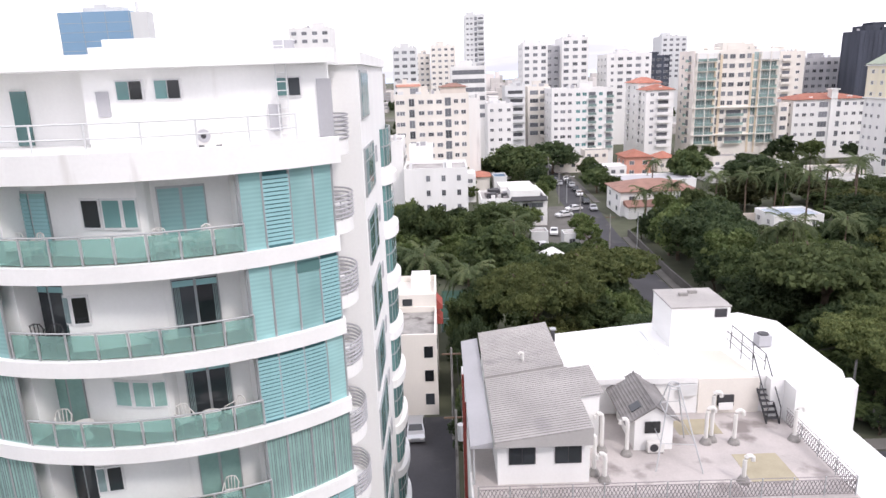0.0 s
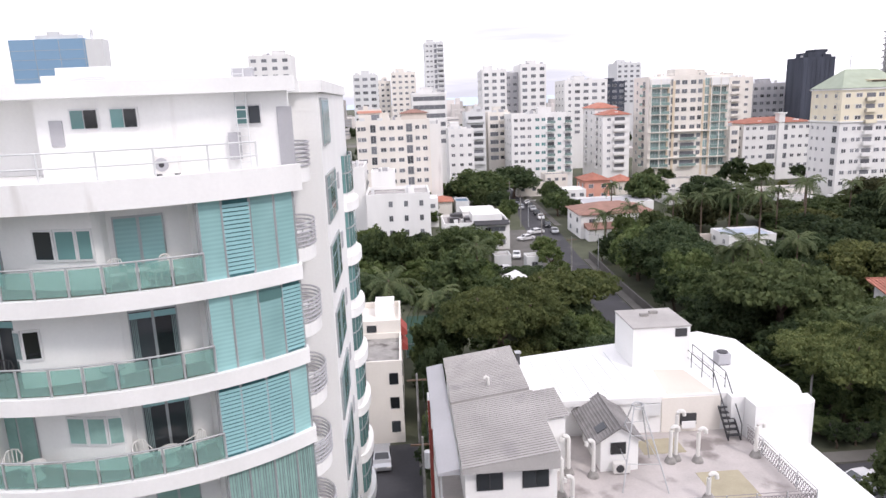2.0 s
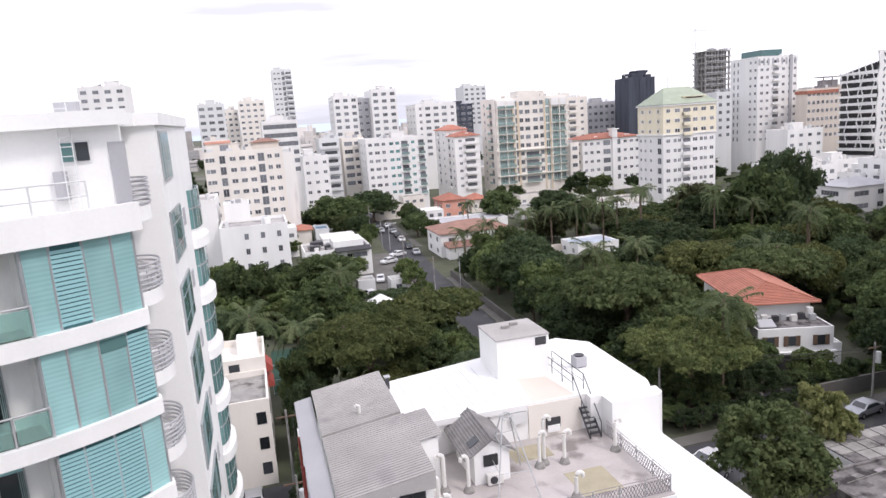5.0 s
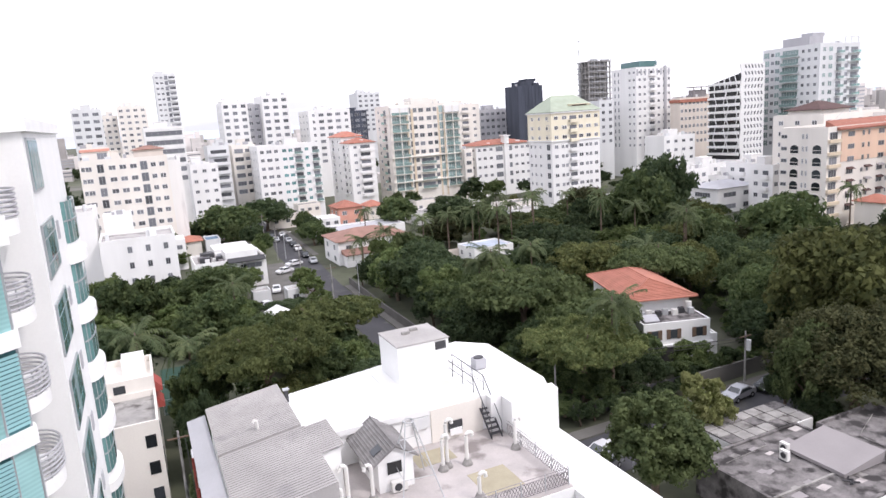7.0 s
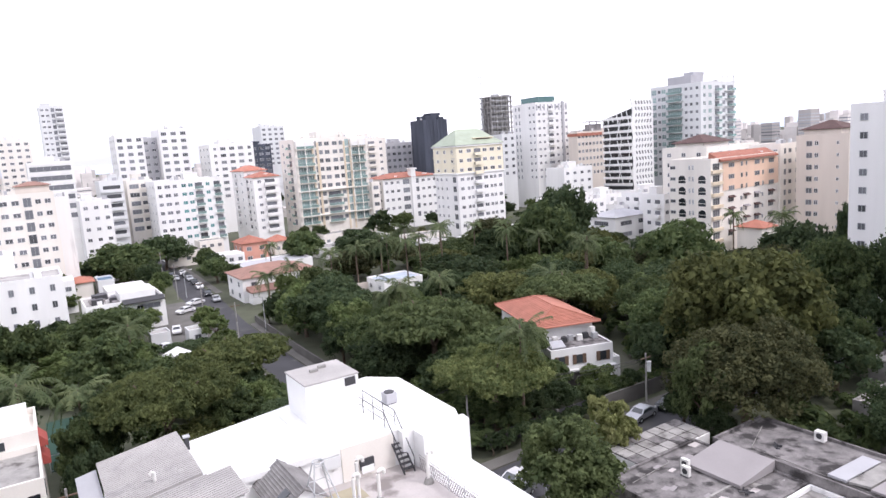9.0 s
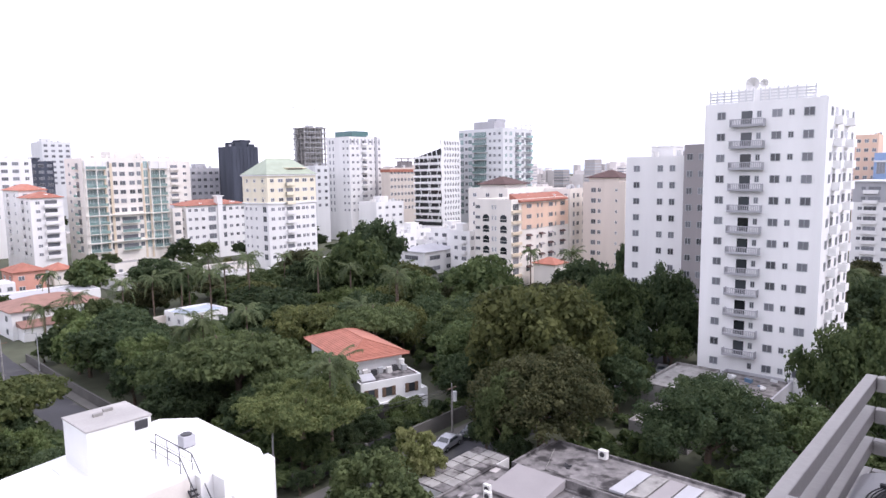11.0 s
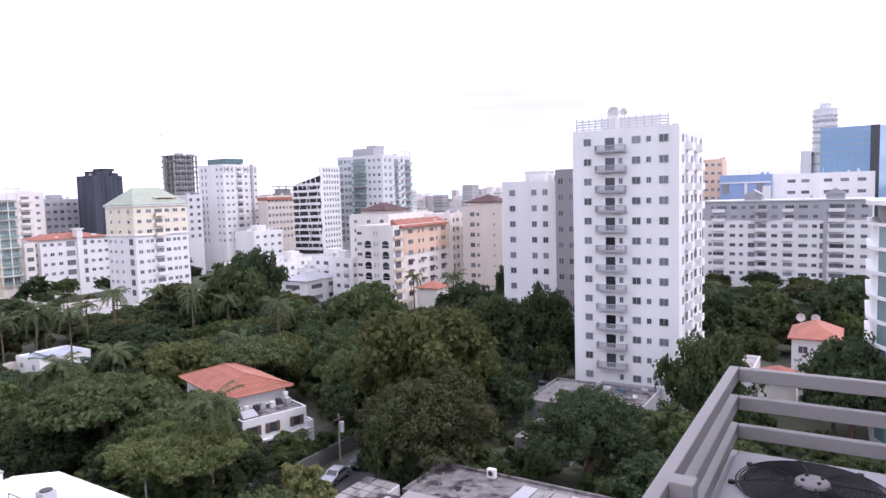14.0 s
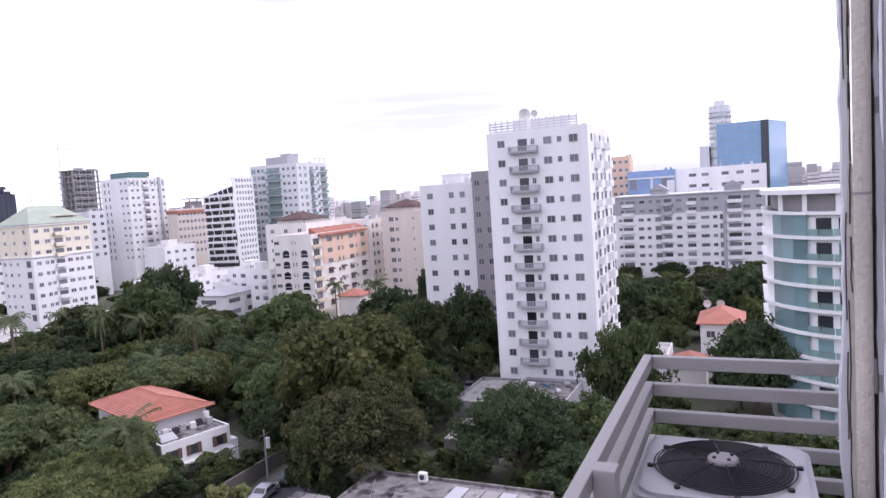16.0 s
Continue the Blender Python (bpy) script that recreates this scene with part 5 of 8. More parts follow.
part("penthouse", Geo().prism([(-1.0, -6.5), (7.4, -6.5), (7.4, -6.3), (6.7, -6.2), (6.7, -2.0), (7.9, -2.0), (7.9, 10.9), (-7.9, 10.9), (-7.9, -5.1), (-1.0, -5.1)], 31.9, 34.52), WHITE, tower)
part("penthouse_roof", Geo().prism([(-8.6, -7.0), (-4, -7.35), (2, -7.35), (7.75, -7.0), (7.2, -6.3), (7.2, -2.2), (8.1, -2.2), (8.0, 11.2), (-8.6, 11.2)], 34.52, 35.0), WHITE, tower)
for x0, x1, z0, z1 in ((0.14, 1.1, 33.45, 34.17), (1.45, 2.4, 33.45, 34.17), (5.6, 6.5, 33.42, 34.12)):
    fr = part("penthouse_window", Geo().box(x0, x1, -6.56, -6.5, z0, z1), FRAMEWHITE, tower)
    xm = (x0 + x1) / 2
    part("pane", Geo().box(x0 + 0.06, xm - 0.02, -6.59, -6.56, z0 + 0.06, z1 - 0.06), TEALDARK, fr)
    part("pane", Geo().box(xm + 0.02, x1 - 0.06, -6.59, -6.56, z0 + 0.06, z1 - 0.06), PANE, fr)
fr = part("flank_window", Geo().box(7.9, 7.98, -1.5, 1.2, 32.3, 34.3), FRAME, tower)
for k in range(3):
    part("pane", Geo().box(7.975, 8.0, -1.4 + k * 0.87, -0.62 + k * 0.87, 32.4, 34.2), PANEGREEN, fr)
part("vent_panel", Geo().box(-0.55, -0.12, -6.55, -6.5, 32.95, 33.8), GREY, tower)
part("terrace_door", Geo().box(-4.3, -3.75, -5.2, -5.1, 31.95, 33.9), TEALDARK, tower, "dark glazed terrace door")
part("roof_door", Geo().box(7.0, 7.5, -6.56, -6.5, 31.95, 34.0), GREY, tower)
part("meter_cabinet", Geo().box(5.35, 5.72, -6.75, -6.5, 32.3, 33.2), GREY, tower)
g = Geo()
for s in (5.7, 6.05):
    g.tube([(s, -6.8, 31.95), (s, -6.8, 35.3)], 0.022, 5)
for k in range(11):
    g.tube([(5.7, -6.8, 32.2 + k * 0.29), (6.05, -6.8, 32.2 + k * 0.29)], 0.016, 5)
part("roof_ladder", g, SILVER, tower)
ac_ = thing("wall_air_conditioner", CX + 3.55, CY - 7.7, 31.9, "white air conditioner unit standing on the roof terrace", "air conditioner")
bevelled(Geo().box(-0.42, 0.42, -0.16, 0.16, 0.1, 0.68), "case", PVC, 0.02, ac_)
part("fan_grille", Geo().tube([(-0.12, -0.165, 0.4), (-0.12, -0.19, 0.4)], 0.22, 16), GREY, ac_)
part("fan_hub", Geo().tube([(-0.12, -0.19, 0.4), (-0.12, -0.2, 0.4)], 0.09, 12), DARKMETAL, ac_)
part("foot", Geo().box(-0.35, -0.25, -0.15, 0.15, 0, 0.1), DARKMETAL, ac_)
part("foot", Geo().box(0.25, 0.35, -0.15, 0.15, 0, 0.1), DARKMETAL, ac_)
bx = thing("roof_plant_box", CX - 2.5, 31.5, 35.0, "white louvred plant enclosure on the flat roof", "roof plant")
part("case", Geo().box(-1.4, 1.4, -1.2, 1.2, 0, 0.62).box(-0.9, 1.35, -0.9, 1.1, 0.62, 0.95), WHITE, bx)
for k in range(5):
    part("louvre", Geo().box(-0.2, 1.3, -1.24, -1.2, 0.1 + k * 0.1, 0.14 + k * 0.1), SILVER, bx)
sb = thing("roof_condenser", -6.4, 28.6, 35.0, "small dark condenser on the flat roof", "air conditioner")
part("case", Geo().box(-0.4, 0.4, -0.3, 0.3, 0, 0.55), GREY, sb)
part("top_plate", Geo().box(-0.42, 0.42, -0.32, 0.32, 0.55, 0.6), SILVER, sb)


def patio_chair(x, y, z, rz, m, label):
    c = thing("patio_chair", x, y, z, label, "chair", "balcony chairs", rz=rz)
    part("seat", Geo().prism([(-0.24, -0.22), (0.24, -0.22), (0.22, 0.24), (-0.22, 0.24)], 0.4, 0.44), m, c)
    g = Geo()
    g.tube([(-0.22, 0.22, 0.42), (-0.24, 0.3, 0.66), (-0.16, 0.34, 0.84), (0, 0.35, 0.88), (0.16, 0.34, 0.84), (0.24, 0.3, 0.66), (0.22, 0.22, 0.42)], 0.022, 5)
    for k in (-0.1, 0, 0.1):
        g.tube([(k, 0.23, 0.43), (k * 1.1, 0.34, 0.86)], 0.016, 4)
    part("backrest", g, m, c)
    for sx in (-0.24, 0.24):
        part("armrest", Geo().tube([(sx, -0.2, 0.42), (sx * 1.08, -0.18, 0.62), (sx * 1.08, 0.28, 0.64)], 0.02, 5), m, c)
        for sy in (-0.2, 0.22):
            part("leg", Geo().tube([(sx * 0.9, sy, 0.4), (sx * 1.1, sy * 1.15, 0)], 0.02, 5), m, c)
    return c


def patio_table(x, y, z, m, label):
    c = thing("patio_table", x, y, z, label, "table", "balcony tables")
    ring = [(0.36 * math.cos(a * math.pi / 8), 0.36 * math.sin(a * math.pi / 8)) for a in range(16)]
    part("tabletop", Geo().prism(ring, 0.48, 0.53), m, c)
    part("pedestal", Geo().tube([(0, 0, 0), (0, 0, 0.12), (0, 0, 0.3), (0, 0, 0.48)], 0.3, 12, 0, 0.12), m, c)
    return c


for j, items in {0: [(-13.0, "c", 20), (-9.6, "c", -30), (13.5, "c", 30), (17.0, "t", 0), (20.0, "c", -40), (22.6, "c", 60)], 1: [(-12, "c", 40), (-9, "c", 0), (10.5, "t", 0)], 2: [(-10, "c", 25), (-6, "t", 0), (13.5, "c", 40), (18, "t", 0), (22.5, "c", -35)], 3: [(20, "c", 10)]}.items():
    for a, kind, rz in items:
        x, y = pol(a, 9.95)
        zz = ZB - j * FP + 0.52
        if kind == "c":
            patio_chair(CX + x, CY + y, zz, rz, PVC if j != 1 else DARKMETAL, "white moulded patio chair on a balcony" if j != 1 else "dark metal patio chair on a balcony")
        else:
            patio_table(CX + x, CY + y, zz, PVC if j != 1 else GREY, "round white pedestal table on a balcony" if j != 1 else "round grey pedestal table on a balcony")

# ---- white building with the roof terrace ----
ZT, ZR = 16.1, 18.2
ter = thing("terrace_building", 10, 30, 0, "white five-storey building with a roof terrace and sheds", "building")


def T(*a):
    """Plan rectangle in world metres to the terrace building's own axes."""
    x0, x1, y0, y1 = a
    return x0 - 10, x1 - 10, y0 - 30, y1 - 30


part("body", Geo().box(*T(0.75, 17.25, 24.7, 39.4), -0.3, ZT - 0.06), WHITE, ter)
part("terrace_floor", Geo().box(*T(0.85, 17.2, 24.75, 32.6), ZT - 0.06, ZT), TERRACE, ter)
part("side_wing", Geo().prism([(7.26, -17), (10.3, -17), (10.3, 0.6), (7.26, 0.6)], -0.3, 15.9), ROOFWHITE, ter)
part("upper_block", Geo().prism([(-3.9, 2.66), (6.6, 2.3), (6.6, 1.75), (10.4, 1.75), (10.75, 2.6), (10.9, 9.9), (9.2, 11.7), (-3.9, 8.9)], ZT, ZR), ROOFWHITE, ter)
part("upper_corner", Geo().prism([(7.3, 0.6), (10.2, 0.55), (10.6, 0.9), (10.7, 1.7), (7.3, 1.74)], -0.3, ZR - 0.02), ROOFWHITE, ter)
part("upper_base", Geo().prism([(7.26, 1.75), (10.4, 1.75), (10.75, 2.6), (10.9, 9.9), (9.2, 11.7), (7.26, 11.3)], -0.3, ZT - 0.004), ROOFWHITE, ter)
for x0, x1, z0, z1, m in ((2.05, 2.95, 17.2, 17.85, SILVER), (4.1, 4.95, 16.55, 17.15, DARKMETAL)):
    part("wall_vent", Geo().box(x0, x1, 2.2, 2.5, z0, z1), m, ter)
part("vent_pane", Geo().box(4.15, 4.9, 2.15, 2.2, 16.35, 16.75), WHITE, ter)
for k in range(8):
    part("roof_seam", Geo().box(-3.7 + k * 0.8, -3.66 + k * 0.8, 3.0, 8.9, ZR, ZR + 0.035), SILVER, ter)
part("bare_render", Geo().prism([(3.1, 2.36), (6.3, 2.28), (6.3, 2.4), (3.1, 2.46)], ZT, ZR - 0.12), CREAM, ter, "bare beige stretch of render")
part("bare_screed", Geo().prism([(3.4, 2.5), (6.0, 2.45), (5.6, 5.6), (3.9, 5.9)], ZR, ZR + 0.006), BEIGE, ter, "worn beige patch on the white roof")
part("roof_fascia", Geo().prism([(-2.7, 2.42), (3.0, 2.24), (3.0, 2.5), (-2.7, 2.68)], ZR - 0.3, ZR + 0.03), ROOFWHITE, ter)
# lift head
lift = part("lift_room", Geo().box(*T(12.85, 16.25, 36.3, 39.6), ZR, 20.6), ROOFWHITE, ter)
part("lift_roof", Geo().box(*T(12.8, 16.3, 36.25, 39.65), 20.6, 20.68), ROOFGREY, lift, "grey weathered roof sheet")
part("lift_window", Geo().box(5.35, 6.05, 6.26, 6.3, 20.0, 20.5), DARKMETAL, lift)
for x, y in ((4.2, 8.3), (4.9, 8.7)):
    part("rubble", Geo().box(x - 0.25, x + 0.25, y - 0.12, y + 0.12, 20.68, 20.85), CONCRETE, lift)
# long shed with a corrugated mono-pitch roof
part("shed_wall", Geo().prism([(-8.05, -3.5), (-3.95, -3.5), (-3.95, 8.3), (-8.05, 8.3)], ZT, ZT, tops=[18.35, 18.9, 18.9, 18.35]), WHITE, ter)


def corrugated(x0, x1, y0, y1, z0, z1, n, m, parent, name="roof_sheet"):
    """Ridged sheet sloping along x; the ridges run along x."""
    g = Geo()
    for i in range(2 * n + 1):
        y, lift = y0 + (y1 - y0) * i / (2 * n), 0.055 * (i % 2)
        g.v += [(x0, y, z0 + lift), (x1, y, z1 + lift)]
        if i:
            k = 2 * i
            g.f.append((k - 2, k - 1, k + 1, k))
            g.m.append(0)
    sheet = part(name, g, m, parent)
    # dark strips along the valleys stand for the shade between ridges
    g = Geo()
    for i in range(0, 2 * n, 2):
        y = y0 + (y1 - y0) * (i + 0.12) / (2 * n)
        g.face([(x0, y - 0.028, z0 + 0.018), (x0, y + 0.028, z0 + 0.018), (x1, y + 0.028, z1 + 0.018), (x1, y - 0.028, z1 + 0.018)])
    part("groove_dirt", g, GROOVE, sheet, "dark strips painted as shade in the grooves")
    return sheet


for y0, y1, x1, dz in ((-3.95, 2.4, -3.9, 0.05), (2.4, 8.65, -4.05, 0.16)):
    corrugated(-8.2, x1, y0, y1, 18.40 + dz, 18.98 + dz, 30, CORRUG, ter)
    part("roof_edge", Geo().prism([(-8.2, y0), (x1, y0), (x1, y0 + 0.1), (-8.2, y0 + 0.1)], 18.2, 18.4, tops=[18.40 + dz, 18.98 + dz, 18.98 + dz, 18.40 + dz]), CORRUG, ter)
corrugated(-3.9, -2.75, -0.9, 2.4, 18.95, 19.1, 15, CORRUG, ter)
part("shed_side_wall", Geo().box(-3.94, -2.9, -0.7, 2.3, ZT, 18.9), WHITE, ter)
for x0 in (-7.55, -5.5):
    fr = part("shed_window", Geo().box(x0, x0 + 1.18, -3.56, -3.5, 17.12, 18.05), DARKMETAL, ter)
    for k in range(2):
        part("pane", Geo().box(x0 + 0.05 + k * 0.56, x0 + 0.57 + k * 0.56, -3.58, -3.56, 17.17, 18.0), PANE, fr)
part("lean_to_roof", Geo().prism([(-9.25, -3.6), (-8.25, -3.6), (-8.25, 8.5), (-9.25, 8.5)], 18.0, 18.0, tops=[18.12, 18.3, 18.3, 18.12]), GREY, ter, "grey sheet lean-to roof")
for k in range(5):
    part("lean_to_post", Geo().tube([(-9.1, -3.4 + k * 2.9, ZT), (-9.1, -3.4 + k * 2.9, 18.1)], 0.05, 6), METAL, ter)
part("downpipe", Geo().tube([(-9.3, 4.0, 2), (-9.3, 4.0, 18.0)], 0.07, 8), RED, ter, "red pipe")
part("downpipe", Geo().tube([(-9.3, 1.5, 2), (-9.3, 1.5, 17.6)], 0.07, 8), RED, ter, "red pipe")
# little shingled hut
hut = thing("roof_hut", 9.65, 30.6, ZT, "small white roof hut with a grey shingle gable roof", "hut")
part("wall", Geo().box(-0.9, 0.95, -1.65, 1.6, 0, 1.72), WHITE, hut)
part("gable", Geo().face([(-0.9, -1.66, 1.72), (0.95, -1.66, 1.72), (0.02, -1.66, 2.3)]), WHITE, hut)
part("gable", Geo().face([(-0.9, 1.6, 1.72), (0.02, 1.6, 2.3), (0.95, 1.6, 1.72)]), WHITE, hut)
for s, xa in ((-1, -1.4), (1, 1.22)):
    ring = [(0.02, -1.85), (xa, -1.85), (xa, 2.0), (0.02, 2.0)] if s > 0 else [(xa, -1.85), (0.02, -1.85), (0.02, 2.0), (xa, 2.0)]
    lo, hi = (1.6, 2.42) if s > 0 else (1.5, 2.42)
    g = Geo()
    tops = [hi, lo, lo, hi] if s > 0 else [lo, hi, hi, lo]
    g.v += [(x, y, t - 0.09) for (x, y), t in zip(ring, tops)] + [(x, y, t) for (x, y), t in zip(ring, tops)]
    g.f += [(3, 2, 1, 0), (4, 5, 6, 7)] + [(i, (i + 1) % 4, 4 + (i + 1) % 4, 4 + i) for i in range(4)]
    g.m += [0] * 6
    slope = part("roof_slope", g, SHINGLE, hut)
    for k in range(9):
        f = (k + 1) / 10
        x, z = 0.02 + (xa - 0.02) * f, hi + (lo - hi) * f
        part("shingle_course", Geo().box(x - 0.04, x + 0.04, -1.86, 2.01, z - 0.03, z + 0.014), SHINGLE, slope)
part("ridge_cap", Geo().tube([(0.02, -1.87, 2.42), (0.02, 2.02, 2.42)], 0.06, 6), SHINGLE, hut)
part("skylight", Geo().prism([(-0.95, -1.25), (-0.5, -1.25), (-0.5, -0.65), (-0.95, -0.65)], 1.7, 1.7, tops=[1.85, 2.14, 2.14, 1.85]), PANE, hut, "dark four-light roof window")
part("window", Geo().box(-0.42, 0.32, -1.71, -1.66, 0.92, 1.52), PANE, hut)
part("door", Geo().box(0.955, 1.0, -0.9, -0.1, 0, 1.5), DARKMETAL, hut)
hac = thing("wall_air_conditioner", 9.7, 28.7, ZT, "white air conditioner unit standing by the hut", "air conditioner")
bevelled(Geo().box(-0.4, 0.4, -0.15, 0.15, 0.08, 0.6), "case", PVC, 0.02, hac)
part("fan_grille", Geo().tube([(-0.1, -0.155, 0.34), (-0.1, -0.18, 0.34)], 0.2, 14), DARKMETAL, hac)
part("base", Geo().box(-0.35, 0.35, -0.12, 0.12, 0, 0.08), CONCRETE, hac)
# swan-neck vents
for x, y, h in ((8.3, 28.6, 1.9), (7.2, 29.0, 2.0), (12.4, 29.4, 1.9), (12.75, 29.6, 2.6), (13.75, 29.3, 1.75), (16.75, 29.4, 1.8), (12.8, 26.1, 1.3), (6.75, 26.5, 1.4), (6.4, 27.1, 2.0)):
    p_ = thing("vent_pipe", x, y, ZT, "white swan-neck vent pipe on a stained collar", "vent pipe", "roof vents")
    part("pipe", Geo().tube([(0, 0, 0), (0, 0, h - 0.2), (0.03, 0, h - 0.08), (0.12, 0, h), (-0.25 + 0.5, 0, h), (0.34, 0, h - 0.08), (0.36, 0, h - 0.25)] if x > 9 else [(0, 0, 0), (0, 0, h - 0.2), (-0.03, 0, h - 0.08), (-0.12, 0, h), (-0.25, 0, h), (-0.34, 0, h - 0.08), (-0.36, 0, h - 0.25)], 0.1, 8), PVC, p_)
    part("collar", Geo().tube([(0, 0, 0), (0, 0, 0.16), (0, 0, 0.3)], 0.3, 10, 0, 0.16), CONCRETE, p_)
for i, (x0, x1, y0, y1) in enumerate(((13.2, 15.3, 26.1, 28.3), (11.4, 13.6, 30.2, 31.7))):
    part("floor_patch", Geo().box(*T(x0, x1, y0, y1), ZT, ZT + 0.012), OLIVE, ter, "dull olive patch of screed")
# slender mast frame
fr_ = thing("antenna_frame", 10.4, 28.3, ZT, "slender galvanised lattice frame standing on the terrace", "antenna")
top = (0.0, 0.3, 3.6)
for x, y in ((-1.15, -1.2), (0.9, -1.5), (1.15, 1.65), (-0.9, 1.5)):
    part("leg", Geo().tube([(x, y, 0), (top[0] + x * 0.2, top[1] + y * 0.12, 3.6)], 0.035, 5), METAL, fr_)
for zz, f in ((1.2, 0.73), (2.4, 0.47), (3.5, 0.2)):
    c = [(x * f, 0.3 + (y - 0.3) * f, zz) for x, y in ((-1.15, -1.2), (0.9, -1.5), (1.15, 1.65), (-0.9, 1.5))]
    part("ring_brace", Geo().tube(c + c[:1], 0.022, 4), METAL, fr_)
part("head_ring", Geo().tube([(0.26 * math.cos(a * math.pi / 6), 0.3 + 0.26 * math.sin(a * math.pi / 6), 3.6) for a in range(13)], 0.03, 5), METAL, fr_)
# lattice railing
rail = thing("lattice_railing", 10, 30, ZT, "grey steel railing with diamond lattice panels round the terrace", "railing")


def lattice(p, q, n):
    p, q = Vector(p), Vector(q)
    for i in range(n):
        a, b = p + (q - p) * (i / n), p + (q - p) * ((i + 1) / n)
        part("rail_post", Geo().tube([(a.x, a.y, 0), (a.x, a.y, 0.95)], 0.03, 5), METAL, rail)
        g = Geo()
        for z in (0.1, 0.78, 0.93):
            g.tube([(a.x, a.y, z), (b.x, b.y, z)], 0.02, 4)
        m = 8
        for k in range(m):
            u, v = a + (b - a) * (k / m), a + (b - a) * ((k + 1) / m)
            g.tube([(u.x, u.y, 0.1), (v.x, v.y, 0.44)], 0.02, 3).tube([(u.x, u.y, 0.44), (v.x, v.y, 0.78)], 0.02, 3)
            g.tube([(u.x, u.y, 0.44), (v.x, v.y, 0.1)], 0.02, 3).tube([(u.x, u.y, 0.78), (v.x, v.y, 0.44)], 0.02, 3)
        part("lattice_panel", g, MIDGREY, rail)


lattice((-9.0, -5.0, 0), (7.05, -5.1, 0), 12)
lattice((7.05, -5.1, 0), (7.1, 0.9, 0), 4)
# steel stair to the upper roof
st = thing("roof_stair", 16.5, 33.0, ZT, "dark steel stair with handrails up to the white roof", "stair")
for k in range(9):
    part("tread", Geo().box(-0.3, 0.3, -1.9 + k * 0.21, -1.68 + k * 0.21, 0.2 + k * 0.22, 0.24 + k * 0.22), DARKMETAL, st)
for s in (-0.33, 0.33):
    part("stringer", Geo().tube([(s, -2.0, 0.0), (s, 0.0, 2.1)], 0.05, 4), DARKMETAL, st)
    part("handrail", Geo().tube([(s, -2.0, 0.9), (s, 0.0, 3.0), (s, 4.2, 3.0)], 0.03, 5), DARKMETAL, st)
    for y, z0 in ((-2.0, 0.0), (-1.0, 1.0), (0.0, 2.1), (1.4, 2.1), (2.8, 2.1), (4.2, 2.1)):
        part("rail_post", Geo().tube([(s, y, z0), (s, y, z0 + 0.9)], 0.025, 4), DARKMETAL, st)
    part("mid_rail", Geo().tube([(s, 0.0, 2.55), (s, 4.2, 2.55)], 0.02, 4), DARKMETAL, st)
cu = thing("roof_condenser", 18.2, 36.2, ZR, "round-topped grey condenser on the white roof", "air conditioner")
bevelled(Geo().box(-0.38, 0.38, -0.38, 0.38, 0.05, 0.7), "case", GREY, 0.05, cu)
part("fan_ring", Geo().tube([(0, 0, 0.7), (0, 0, 0.76)], 0.32, 16), DARKMETAL, cu)
part("stand", Geo().box(-0.3, 0.3, -0.3, 0.3, 0, 0.05), DARKMETAL, cu)
sv_ = thing("chimney_vent", 6.3, 37.9, ZR, "small dark vent stack at the roof edge", "vent")
part("flue", Geo().box(-0.12, 0.12, -0.12, 0.12, 0, 0.75), DARKMETAL, sv_)
part("cowl", Geo().box(-0.18, 0.18, -0.18, 0.18, 0.75, 0.82), METAL, sv_)
shv = thing("vent_pipe", 3.95, 33.6, 18.7, "white swan-neck vent pipe through the sheet roof", "vent pipe", "roof vents")
part("pipe", Geo().tube([(0, 0, 0), (0, 0, 0.5), (0, 0, 0.62), (-0.12, 0, 0.7), (-0.22, 0, 0.6)], 0.08, 8), PVC, shv)
part("flashing", Geo().tube([(0, 0, 0), (0, 0, 0.12)], 0.15, 10), METAL, shv)

# ---- the viewer's own building: wall, ledge, railing and condenser ----
home = tagged(put("wall_own", Geo().box(-14, 0.35, -12, -0.85, -0.3, 37.5).mesh("wall_own", WALLPAINT)), "pale painted wall of the viewer's own building", "wall", kind="structure")
tagged(put("wall_return", Geo().box(0.354, 3.31, -12, -0.534, -0.3, 37.4).mesh("wall_return", WALLPAINT)), "pale lilac painted return wall beside the ledge", "wall", kind="structure")
# added out of view to block the sun from the condenser
tagged(put("wall_east", Geo().box(3.314, 9.0, -12, -1.15, -0.3, 37.3).mesh("wall_east", WALLPAINT)), "unseen wall added to keep the sun off the service ledge", "wall", kind="structure")
tagged(put("floor_balcony", Geo().box(-3, 0.95, -0.846, 0.62, 32.15, 32.4).mesh("floor_balcony", CONCRETE)), "concrete balcony floor", "floor", kind="structure")
tagged(put("floor_ledge", Geo().box(0.96, 4.0, -0.436, 0.62, 31.65, 31.85).mesh("floor_ledge", CONCRETE)), "concrete service ledge under the condenser", "floor", kind="structure")
pr = thing("peeling_corner_strip", 3.3, -0.452, 31.85, "wall corner with cracked peeling paint and a cream pipe", "wall trim")
rp_ = random.Random(12)
zs = [k * 0.11 for k in range(51)]
